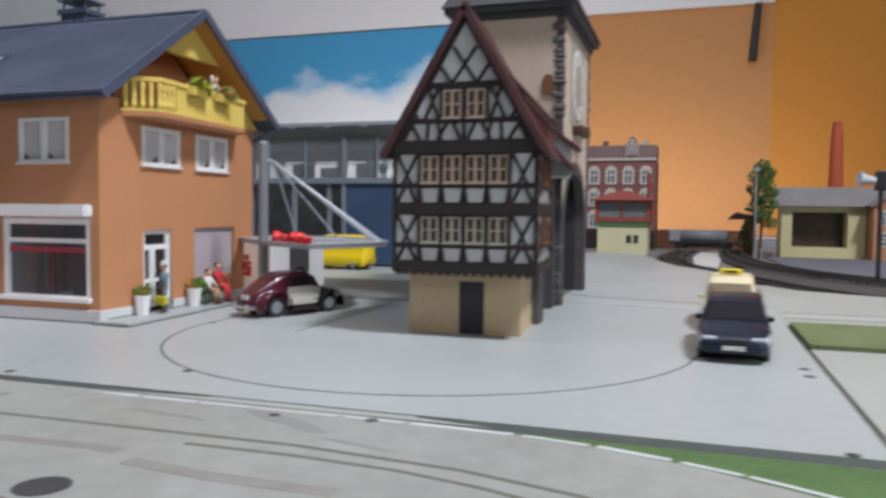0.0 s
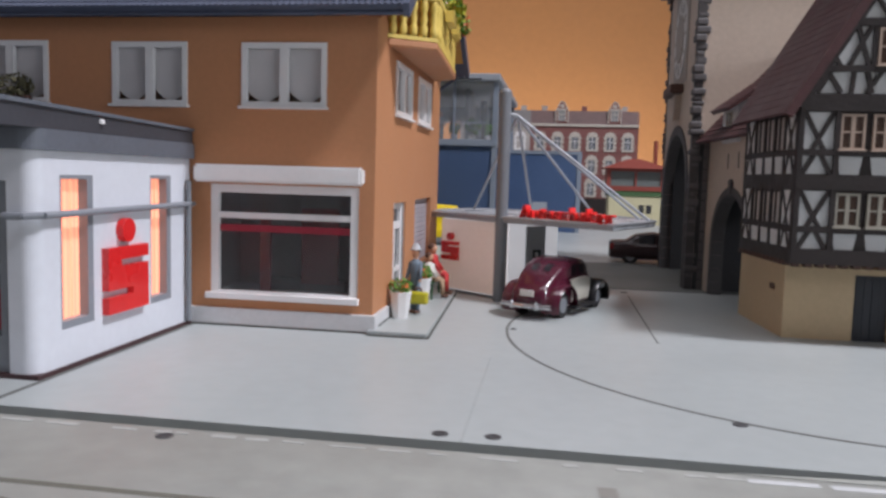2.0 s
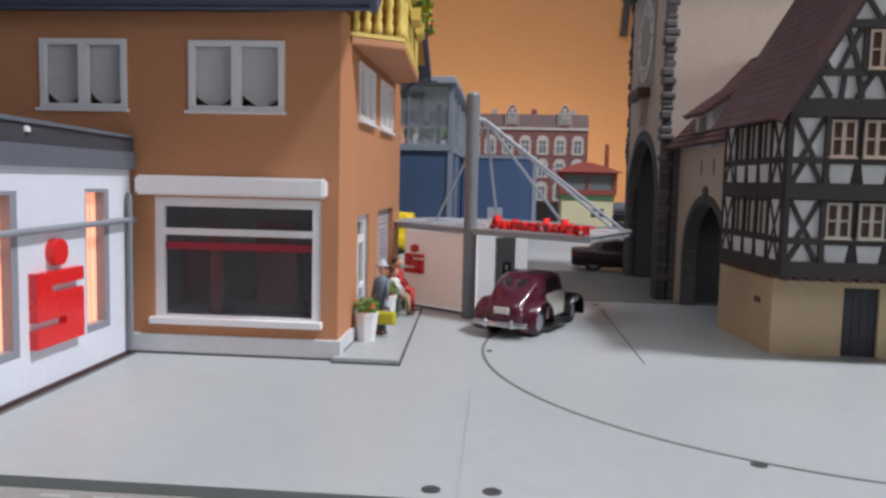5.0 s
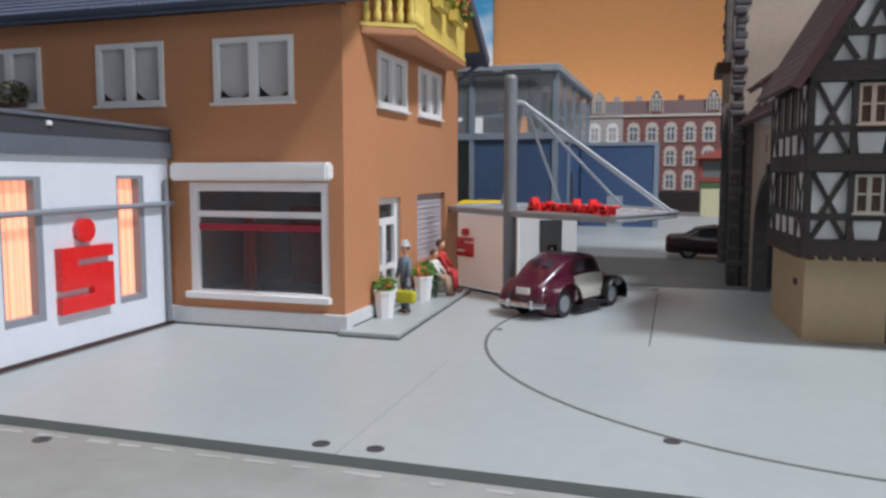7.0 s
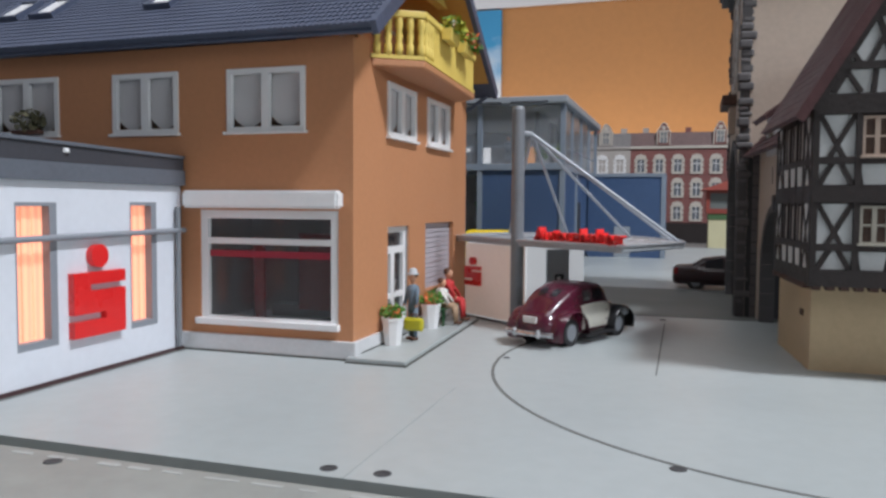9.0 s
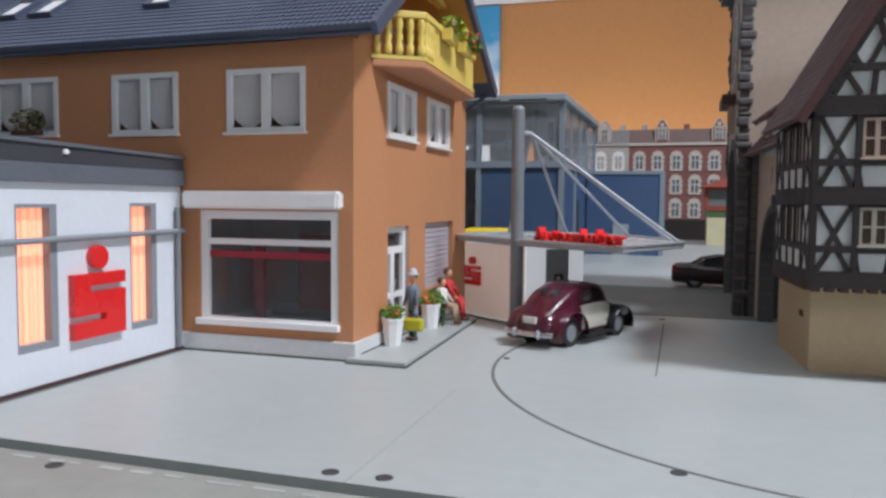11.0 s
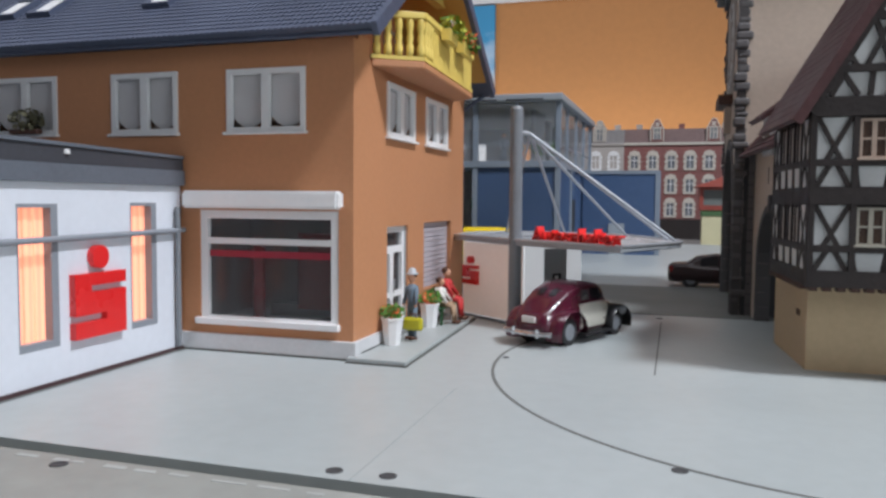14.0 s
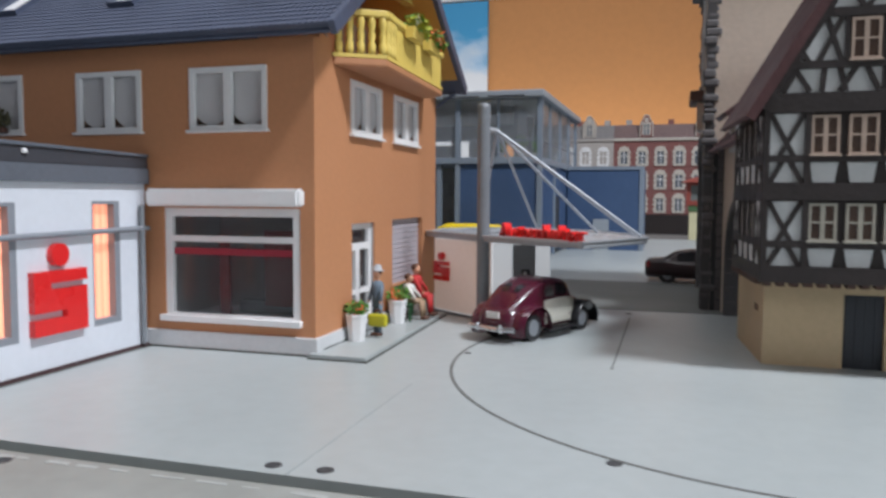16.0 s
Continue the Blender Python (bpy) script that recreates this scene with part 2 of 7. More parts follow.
BLUE = mat("corrugated_blue_cladding", (0.05, 0.092, 0.185), 0.5, 0.1, 40, 600, 0.05)
BLUEGR = mat("blue_grey_frame", (0.2, 0.24, 0.29), 0.45, 0.1, 40)
HALLROOF = mat("grey_hall_roof", (0.28, 0.31, 0.34), 0.5, 0.1, 20)
# Grey colour and opacity stand in for reflections veiling the hall panes.
HALLGLASS = glass_mat("veiled_hall_pane", (0.27, 0.29, 0.31), 0.28, 0.08)
BRICK = mat("red_brown_brick", (0.22, 0.088, 0.08), 0.75, 0.2, 60, 700, 0.2)
BRICKW = mat("cream_rendered_house", (0.42, 0.385, 0.36), 0.7, 0.1, 40)
TRIMW = mat("cream_stone_trim", (0.55, 0.51, 0.45), 0.65, 0.1, 90)
ROOFBR = mat("brown_slate_roof", (0.16, 0.1, 0.095), 0.6, 0.25, 50, 400, 0.2)
ROOFGR = mat("grey_slate_roof", (0.2, 0.19, 0.19), 0.6, 0.2, 50, 400, 0.2)
CREAMY = mat("pale_yellow_wall", (0.6, 0.57, 0.36), 0.6, 0.08, 40)
GREENB = mat("dark_green_band", (0.06, 0.13, 0.05), 0.6, 0.1, 50)
STRIPE = mat("dark_red_stripe", (0.3, 0.014, 0.035), 0.4, 0.1, 50)
# Near-black so the gate passages look shaded; the darkness is in the colour.
PASSAGE = mat("stone_with_shade_in_colour", (0.028, 0.028, 0.031), 0.8, 0.3, 60)
DISPRED = mat("display_red", (0.26, 0.035, 0.04), 0.5, 0.1, 50)
SBRED = mat("brick_red_cabin", (0.25, 0.05, 0.035), 0.6, 0.15, 50)
SHEDY = mat("pale_yellow_shed", (0.55, 0.5, 0.27), 0.6, 0.1, 40)
SHEDOR = mat("salmon_brick_side", (0.42, 0.2, 0.1), 0.7, 0.12, 60)
CHIMRED = mat("orange_red_chimney", (0.42, 0.08, 0.03), 0.7, 0.15, 40)
WALLOR = mat("orange_wall_paint", (0.56, 0.258, 0.09), 0.7, 0.06, 2.5, 60, 0.02)
WALLOR2 = mat("bright_orange_wall_paint", (0.58, 0.23, 0.026), 0.7, 0.06, 2.5, 60, 0.02)
WALLWH = mat("white_room_wall", (0.84, 0.84, 0.85), 0.7, 0.03, 3, 60, 0.02)
SKY = sky_mat("printed_sky")
SKYHIGH = sky_mat("printed_high_sky", 0.27)
LEAF = mat("fresh_green_leaf", (0.09, 0.23, 0.03), 0.7, 0.4, 400, 2000, 0.3)
LEAFY = mat("yellow_green_leaf", (0.4, 0.4, 0.03), 0.7, 0.35, 400, 2000, 0.3)
LEAFD = mat("dark_leaf", (0.04, 0.06, 0.02), 0.7, 0.4, 400, 2000, 0.3)
FLOWER = mat("orange_red_blossom", (0.7, 0.14, 0.04), 0.6, 0.4, 600)
BARK = mat("brown_bark", (0.09, 0.055, 0.035), 0.8, 0.3, 200)
NAVY = mat("navy_car_paint", (0.01, 0.014, 0.03), 0.35, 0.1, 60, 500, 0.0, spec=0.3, coat=0.15)
CREAM = mat("ivory_taxi_paint", (0.68, 0.6, 0.4), 0.35, 0.05, 60, 500, 0.0, coat=0.2)
MAROON = mat("maroon_car_paint", (0.07, 0.0075, 0.022), 0.28, 0.08, 60, 500, 0.0, coat=0.5)
IVORY = mat("ivory_door_paint", (0.7, 0.68, 0.6), 0.35, 0.05, 60, 500, 0.0)
WINE = mat("dark_wine_car_paint", (0.022, 0.006, 0.008), 0.35, 0.1, 60, 500, 0.0)
VANY = mat("postal_yellow_paint", (0.8, 0.58, 0.01), 0.4, 0.05, 60)
BLACKC = mat("black_car_trim", (0.012, 0.012, 0.014), 0.35, 0.1, 60)
CARGLASS = mat("dark_car_pane", (0.018, 0.018, 0.022), 0.12, 0.1, 60, 500, 0.0)
TAXIGLASS = glass_mat("brown_tinted_pane", (0.1, 0.075, 0.05), 0.6, 0.08)
TYRE = mat("black_rubber", (0.018, 0.018, 0.02), 0.7, 0.15, 200)
CHROME = mat("chrome", (0.6, 0.6, 0.62), 0.2, 0.05, 60, metal=0.9)
LAMPR = mat("red_tail_lens", (0.16, 0.008, 0.012), 0.2, 0.05, 60)
LAMPW = mat("clear_headlight_lens", (0.5, 0.52, 0.55), 0.15, 0.05, 60)
PLATE = mat("white_plate", (0.7, 0.7, 0.68), 0.4, 0.05, 60)
TAXISIGN = mat("yellow_roof_sign", (0.8, 0.68, 0.02), 0.4, 0.05, 60)
SKIN = mat("figure_skin_paint", (0.6, 0.32, 0.2), 0.6, 0.08, 200)
CLOTHB = mat("blue_grey_figure_paint", (0.13, 0.18, 0.23), 0.7, 0.1, 200)
CLOTHR = mat("red_figure_paint", (0.5, 0.03, 0.03), 0.7, 0.1, 200)
TREELEAF = mat("olive_green_tree_foliage", (0.06, 0.125, 0.025), 0.8, 0.4, 200)
DRYLEAF = mat("dry_brown_green_foliage", (0.09, 0.085, 0.045), 0.8, 0.4, 200)
CLOTHT = mat("tan_figure_paint", (0.36, 0.24, 0.15), 0.7, 0.1, 200)
CLOTHW = mat("white_figure_paint", (0.68, 0.66, 0.62), 0.7, 0.1, 200)
HATGR = mat("pale_grey_hat_paint", (0.42, 0.44, 0.46), 0.7, 0.1, 200)
HAIR = mat("brown_hair_paint", (0.09, 0.035, 0.018), 0.7, 0.1, 200)
CASEY = mat("yellow_green_suitcase", (0.5, 0.45, 0.02), 0.5, 0.08, 200)
BENCHG = mat("green_bench_paint", (0.03, 0.1, 0.04), 0.5, 0.1, 200)

# ---------------------------------------------------------------- building helpers (all lengths in millimetres)
BASE = {}


def thing(name, x, y, z=0, rz=0, label="", category="", group="", kind=""):
    """An empty at a thing's base, turned by rz degrees."""
    ob = new(name)
    ob.empty_display_size = 0.01
    BASE[ob] = pose(x, y, z, 0, 0, rz)
    ob.matrix_basis = pose(x * MM, y * MM, z * MM, 0, 0, rz)
    return tagged(ob, label, category, group, kind)


def part(name, bm, material, parent=None, label="", local=False, smooth=False):
    """Links a bmesh as one mesh object under a thing or a part. Coordinates: the world's, or the thing's own with local."""
    root = parent
    while root is not None and root.parent is not None:
        root = root.parent
    if root is not None and not local and root in BASE:
        bm.transform(BASE[root].inverted())
    bm.transform(Matrix.Scale(MM, 4))
    bmesh.ops.recalc_face_normals(bm, faces=bm.faces[:])
    me = bpy.data.meshes.new(name)
    bm.to_mesh(me)
    bm.free()
    for m in material if isinstance(material, (list, tuple)) else (material,):
        me.materials.append(m)
    if smooth:
        for p in me.polygons:
            p.use_smooth = True
    ob = new(name, me)
    ob.parent = parent
    return tagged(ob, label)


def single(name, bm, material, label, category, group="", kind="", smooth=False):
    """A thing that is one mesh, its origin in the middle of its foot."""
    xs = [v.co.copy() for v in bm.verts]
    lo = Vector([min(c[i] for c in xs) for i in range(3)])
    hi = Vector([max(c[i] for c in xs) for i in range(3)])
    o = Vector(((lo.x + hi.x) / 2, (lo.y + hi.y) / 2, lo.z))
    bm.transform(Matrix.Translation(-o))
    ob = part(name, bm, material, None, "", True, smooth)
    ob.location = o * MM
    return tagged(ob, label, category, group, kind)


def frm(o, u, v):
    """A frame on a face: origin, direction along it, direction up it; w points out of it."""
    u, v = Vector(u).normalized(), Vector(v).normalized()
    return Matrix((u, v, u.cross(v))).transposed().to_4x4() if o is None else Matrix.Translation(o) @ Matrix((u, v, u.cross(v))).transposed().to_4x4()


WORLD = Matrix.Identity(4)


def box(bm, F, u0, u1, v0, v1, w0, w1, bevel=0.0, mi=0):
    vs = [bm.verts.new(F @ Vector((u, v, w))) for w in (w0, w1) for v in (v0, v1) for u in (u0, u1)]
    fs = [bm.faces.new([vs[i] for i in q]) for q in ((0, 2, 3, 1), (4, 5, 7, 6), (0, 1, 5, 4), (2, 6, 7, 3), (0, 4, 6, 2), (1, 3, 7, 5))]
    for f in fs:
        f.material_index = mi
    if bevel:
        bmesh.ops.bevel(bm, geom=list({e for f in fs for e in f.edges}), offset=bevel, segments=2, affect="EDGES", profile=0.5)
    return fs


def prism(bm, F, pts, w0, w1, mi=0):
    """Polygon in (u, v), pulled along w."""
    a = [bm.verts.new(F @ Vector((u, v, w0))) for u, v in pts]
    b = [bm.verts.new(F @ Vector((u, v, w1))) for u, v in pts]
    n = len(pts)
    fs = [bm.faces.new(a[::-1]), bm.faces.new(b)] + [bm.faces.new((a[i], a[(i + 1) % n], b[(i + 1) % n], b[i])) for i in range(n)]
    for f in fs:
        f.material_index = mi
    return fs


def rod(bm, p, q, r, r2=None, seg=10, mi=0):
    """Round bar from p to q."""
    p, q = Vector(p), Vector(q)
    d = (q - p).normalized()
    a = d.orthogonal().normalized()
    b = d.cross(a)
    r2 = r if r2 is None else r2
    A = [bm.verts.new(p + r * (a * math.cos(k * math.tau / seg) + b * math.sin(k * math.tau / seg))) for k in range(seg)]
    B = [bm.verts.new(q + r2 * (a * math.cos(k * math.tau / seg) + b * math.sin(k * math.tau / seg))) for k in range(seg)]
    fs = [bm.faces.new((A[k], A[(k + 1) % seg], B[(k + 1) % seg], B[k])) for k in range(seg)] + [bm.faces.new(A[::-1]), bm.faces.new(B)]
    for f in fs:
        f.material_index = mi


def lathe(bm, c, prof, seg=14, mi=0):
    """Turned shape round the vertical through c; prof: (radius, height)."""
    rings = [[bm.verts.new(Vector(c) + Vector((r * math.cos(k * math.tau / seg), r * math.sin(k * math.tau / seg), z))) for k in range(seg)] for r, z in prof]
    fs = []
    for a, b in zip(rings, rings[1:]):
        fs += [bm.faces.new((a[k], a[(k + 1) % seg], b[(k + 1) % seg], b[k])) for k in range(seg)]
    fs += [bm.faces.new(rings[0][::-1]), bm.faces.new(rings[-1])]
    for f in fs:
        f.material_index = mi


def ball(bm, c, r, sx=1, sy=1, sz=1, sub=1, mi=0):
    g = bmesh.ops.create_icosphere(bm, subdivisions=sub, radius=r, matrix=Matrix.Translation(c) @ Matrix.Diagonal((sx, sy, sz, 1)))
    for v in g["verts"]:
        for f in v.link_faces:
            f.material_index = mi


def wall(bm, F, u0, u1, v0, v1, holes, thick):
    """A wall of that thickness with rectangular openings right through it."""
    us = sorted({u0, u1, *(h[0] for h in holes), *(h[1] for h in holes)})
    vs = sorted({v0, v1, *(h[2] for h in holes), *(h[3] for h in holes)})
    solid = lambda i, j: 0 <= i < len(us) - 1 and 0 <= j < len(vs) - 1 and not any(h[0] <= us[i] and us[i + 1] <= h[1] and h[2] <= vs[j] and vs[j + 1] <= h[3] for h in holes)  # noqa: E731
    P = lambda u, v, w: bm.verts.new(F @ Vector((u, v, w)))  # noqa: E731
    for i in range(len(us) - 1):
        for j in range(len(vs) - 1):
            if not solid(i, j):
                continue
            a, b, c, d = us[i], us[i + 1], vs[j], vs[j + 1]
            for w in (0, -thick):
                bm.faces.new((P(a, c, w), P(b, c, w), P(b, d, w), P(a, d, w)))
            for (ni, nj, q) in ((i - 1, j, ((a, c), (a, d))), (i + 1, j, ((b, c), (b, d))), (i, j - 1, ((a, c), (b, c))), (i, j + 1, ((a, d), (b, d)))):
                if not solid(ni, nj):
                    (p, r), (s, t) = q
                    bm.faces.new((P(p, r, 0), P(s, t, 0), P(s, t, -thick), P(p, r, -thick)))
    bmesh.ops.remove_doubles(bm, verts=bm.verts[:], dist=0.01)


def tiles(bm, F, u0, u1, v0, v1, du, dv, amp, lift, clip=None):
    """Rows of waved roof tiles, each row stepping over the one below it. v runs up the slope."""
    rows, cols = int((v1 - v0) / dv), int((u1 - u0) / du)
    wave = (0.0, 0.75, 1.0, 0.75)
    for j in range(rows):
        a, b = v0 + j * dv, v0 + (j + 1) * dv
        lo, hi = [], []
        for i in range(cols * 4 + 1):
            u = u0 + i * du / 4
            h = wave[i % 4] * amp
            if clip and not clip(u, a):
                lo.append(None), hi.append(None)
                continue
            lo.append((bm.verts.new(F @ Vector((u, a, 0.0))), bm.verts.new(F @ Vector((u, a, h + lift)))))
            hi.append(bm.verts.new(F @ Vector((u, b, h))))
        for i in range(cols * 4):
            if lo[i] and lo[i + 1]:
                bm.faces.new((lo[i][1], lo[i + 1][1], hi[i + 1], hi[i]))
                bm.faces.new((lo[i][0], lo[i + 1][0], lo[i + 1][1], lo[i][1]))


def tile_pieces(root, parent, F, u0, cols, v0, rows, du, dv, amp, lift, material):
    """The same waved tiles one by one, all on one shared mesh."""
    bm = bmesh.new()
    wave = (0.0, 0.75, 1.0, 0.75, 0.0)
    foot = [bm.verts.new((i * du / 4, 0, 0)) for i in range(5)]
    low = [bm.verts.new((i * du / 4, 0, wave[i] * amp + lift)) for i in range(5)]
    top = [bm.verts.new((i * du / 4, dv, wave[i] * amp)) for i in range(5)]
    for i in range(4):
        bm.faces.new((foot[i], foot[i + 1], low[i + 1], low[i]))
        bm.faces.new((low[i], low[i + 1], top[i + 1], top[i]))
    bm.transform(Matrix.Scale(MM, 4))
    me = bpy.data.meshes.new("roof_tile")
    bm.to_mesh(me)
    bm.free()
    me.materials.append(material)
    B = BASE[root].inverted() @ F
    for j in range(rows):
        for i in range(cols):
            m = B @ Matrix.Translation((u0 + i * du, v0 + j * dv, 0))
            m.translation = m.translation * MM
            ob = new("roof_tile", me)
            ob.parent = parent
            ob.matrix_basis = m


def window(parent, F, u0, u1, v0, v1, n=2, frame_mat=None, depth=1.2, bar=1.3, cross=0, sill=True, back=None, name="window", proud=0.5, pane_mat=None):
    """A window set into a wall: frame, mullions, panes, sill, and what stands behind the panes."""
    fm = frame_mat or WHITE
    bm = bmesh.new()
    ue = [u0 + bar * 0.2 - 0.2 * bar] + [u0 + (u1 - u0) * k / n for k in range(1, n)] + [u1]
    ve = [v0 + (v1 - v0) * k / (cross + 1) for k in range(cross + 2)]
    openings = []
    for i in range(n):
        for j in range(cross + 1):
            openings.append((ue[i] + (bar if i == 0 else bar * 0.8), ue[i + 1] - (bar if i == n - 1 else bar * 0.8), ve[j] + (bar if j == 0 else bar * 0.35), ve[j + 1] - (bar if j == cross else bar * 0.35)))
    wall(bm, F @ Matrix.Translation((0, 0, proud)), u0, u1, v0, v1, openings, depth + proud)
    w = part(name, bm, fm, parent)
    for k in range(n):
        a, b = u0 + (u1 - u0) * k / n + bar * 0.8, u0 + (u1 - u0) * (k + 1) / n - bar * 0.8
        bm = bmesh.new()
        box(bm, F, a, b, v0 + bar * 0.8, v1 - bar * 0.8, -depth + 0.2, -depth + 0.45)
        p = part("pane", bm, pane_mat or GLASS, w)
        p.visible_shadow = False
    if back is not None:
        bm = bmesh.new()
        for k in range(n):
            a, b = u0 + (u1 - u0) * k / n + bar * 0.6, u0 + (u1 - u0) * (k + 1) / n - bar * 0.6
            c = (a + b) / 2
            r = (b - a) / 2
            low = v0 + bar
            bow = [(a + (b - a) * i / 8, low + 3.0 * abs(i / 4 - 1) ** 2) for i in range(9)]
            prism(bm, F, [*bow, (b, v1 - bar * 0.5), (a, v1 - bar * 0.5)], -depth - 0.7, -depth - 0.3)
        part("curtain", bm, back, w, "grey lace curtain with a curved hem")
    if sill:
        bm = bmesh.new()
        box(bm, F, u0 - 0.7 * min(1, bar), u1 + 0.5 * min(1, bar), v0 - 0.5 * min(1, bar), v0 + 0.2, -0.3, proud + 0.9 * min(1, bar), 0.1)
        part("sill", bm, fm, w)
    return w


def clump(bm, c, r, n, leaf, seed, flat=1.0, mi=0, mi2=None):
    """Many small leaves spread through a rounded mass."""
    rng = random.Random(seed)
    for _ in range(n):
        d = Vector((rng.gauss(0, 1), rng.gauss(0, 1), rng.gauss(0, 1))).normalized() * r * rng.uniform(0.3, 1) ** 0.6
        p = Vector(c) + Vector((d.x, d.y, d.z * flat))
        a = Vector((rng.gauss(0, 1), rng.gauss(0, 1), rng.gauss(0, 1))).normalized()
        b = a.orthogonal().normalized()
        s = leaf * rng.uniform(0.6, 1.3)
        f = bm.faces.new([bm.verts.new(p + q) for q in (a * s, b * s * 0.55, -a * s, -b * s * 0.55)])
        f.material_index = mi2 if mi2 is not None and rng.random() < 0.3 else mi

# ---------------------------------------------------------------- room
def quad_wall(name, a, b, z0, z1, thick, material, label, cat="wall"):
    """An upright wall from a to b (x, y), its face towards the right of that line."""
    d = Vector((b[0] - a[0], b[1] - a[1], 0))
    F = frm((a[0], a[1], 0), d, (0, 0, 1))
    bm = bmesh.new()
    box(bm, F, 0, d.length, z0, z1, -thick, 0)
    return single(name, bm, material, label, cat, kind="structure")


quad_wall("wall_north", (-2600, 2200), (190, 2200), -900, 598, 40, WALLOR, "orange painted room wall behind the layout")
quad_wall("wall_north_upper", (-2600, 2190), (190, 2190), 598, 1500, 50, WALLWH, "white upper part of the room wall")
quad_wall("wall_angled", (190, 2200), (1700, 1780), -900, 1500, 40, WALLOR2, "bright orange angled room wall")
quad_wall("wall_east", (1700, 1780), (1700, -1500), -900, 1500, 40, WALLWH, "white side wall of the room")
quad_wall("wall_south", (1700, -1500), (-2600, -1500), -900, 1500, 40, WALLWH, "white wall behind the viewer")
quad_wall("wall_west", (-2600, -1500), (-2600, 2200), -900, 1500, 40, WALLWH, "white far side wall of the room")
bm = bmesh.new()
box(bm, WORLD, -2640, 1740, -1540, 2260, 1500, 1540)
single("ceiling", bm, WALLWH, "white room ceiling", "ceiling", kind="structure")
bm = bmesh.new()
box(bm, WORLD, -2640, 1740, -1540, 2260, -940, -900)
single("floor", bm, YARD, "grey brown room floor", "floor", kind="structure")
bm = bmesh.new()
box(bm, WORLD, -2500, -641, 2186, 2198, -100, 592)
single("backdrop", bm, SKY, "printed blue sky with white clouds backdrop", "backdrop", kind="structure")
bm = bmesh.new()
prism(bm, frm((0, 2186, 0), (1, 0, 0), (0, 0, 1)), [(-2590, 604), (-1760, 604), (-1855, 678), (-1960, 752), (-2080, 840), (-2590, 840)], 0, 3)
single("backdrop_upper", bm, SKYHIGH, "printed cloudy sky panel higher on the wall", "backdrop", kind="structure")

# hanging pointer on the wall
hp = thing("hanging_tool", 146, 2188, 500, label="dark handled tool with white top hanging on orange wall", category="tool")
bm = bmesh.new()
rod(bm, (153, 2186, 660), (150, 2186, 596), 8, 8)
part("top", bm, WHITE, hp, "white top")
bm = bmesh.new()
rod(bm, (150, 2186, 596), (139, 2186, 448), 8.5, 10.5)
part("handle", bm, DARK, hp, "dark handle")

# ---------------------------------------------------------------- layout boards and roads
bm = bmesh.new()
box(bm, WORLD, -2000, 1500, -300, 2100, -60, -9)
single("ground", bm, YARD, "brown grey layout base under the boards", "ground", kind="structure")

bm = bmesh.new()
right = [(38.5, 140), (38.5, 490), (34, 545), (14, 605), (-6, 640), (-22, 698), (-38, 784)]
prism(bm, WORLD, [(-560, 140), *right, (-60, 830), (-560, 830)], -9, 0)
single("board_main", bm, BOARD, "pale grey smooth layout board", "board", kind="structure")

bm = bmesh.new()
prism(bm, WORLD, [(40.2, 140), (400, 140), (400, 256.5), (40.2, 256.5)], -9, -0.2)
single("board_side", bm, BOARD2, "beige layout board beside the square", "board", kind="structure")

# front road, curving away towards the viewer at its far end
road_edge = [(-560, 137.2), (-60, 137.2), (-36, 136.4), (-14, 133), (6, 127), (24, 118.5), (42, 107), (60, 92), (80, 70), (110, 20), (130, -60), (140, -200), (-560, -200)]
bm = bmesh.new()
prism(bm, WORLD, road_edge, -9, -0.5)
single("road", bm, ROADM, "worn beige grey road board with grooves", "road", kind="structure")

bm = bmesh.new()
prism(bm, WORLD, [(-36, 136.6), (-14, 133.2), (6, 127.2), (24, 118.7), (42, 107.2), (60, 92), (80, 70), (110, 20), (130, -60), (400, -60), (400, 138.4), (-36, 138.4)], -9, -1.2)
single("grass_verge", bm, GRASS, "dark green grass mat beside the road", "grass", kind="structure")

bm = bmesh.new()
prism(bm, WORLD, [(-560, 137.3), (-125, 137.3), (-97, 139.4), (-97, 139.9), (-560, 139.9)], -9, -1.6)
prism(bm, WORLD, [(-48, 139.3), (-30, 137.3), (-30, 139.9), (-48, 139.9)], -9, -1.6)
prism(bm, WORLD, [(-30, 138.5), (400, 138.5), (400, 139.9), (-30, 139.9)], -9, -1.6)
prism(bm, WORLD, [(38.6, 140), (40.1, 140), (40.1, 312), (38.6, 312)], -9, -1.0)
ramp = bmesh.new()
prism(ramp, WORLD, [(-125, 137.2), (-30, 137.2), (-48, 139.3), (-48, 139.95), (-97, 139.95), (-97, 139.4)], -9, -0.35)
single("joint_filler", ramp, BOARD2, "smooth pale filler between board and road", "joint", kind="structure")
single("board_joint", bm, JOINTM, "olive grey open joint between boards", "joint", kind="structure")

bm = bmesh.new()
prism(bm, WORLD, [(40.2, 256.8), (400, 256.8), (400, 316), (40.2, 311)], -9, 1.2)
single("grass_strip", bm, GRASS2, "yellow green grass mat strip", "grass", kind="structure")
bm = bmesh.new()
prism(bm, WORLD, [(40.2, 312), (400, 317), (400, 395), (250, 412), (110, 438), (60, 464), (46, 490), (38.6, 490), (38.6, 312)], -9, -0.3)
single("side_road", bm, BOARD2, "beige board with sunk rails", "road", kind="structure")

# The road's dark grey also holds tower shade; it ends at the lit ground.
bm = bmesh.new()
prism(bm, WORLD, [(-420, 327), (-57, 327), (-57, 425), (-420, 425)], 0.0, 0.12)
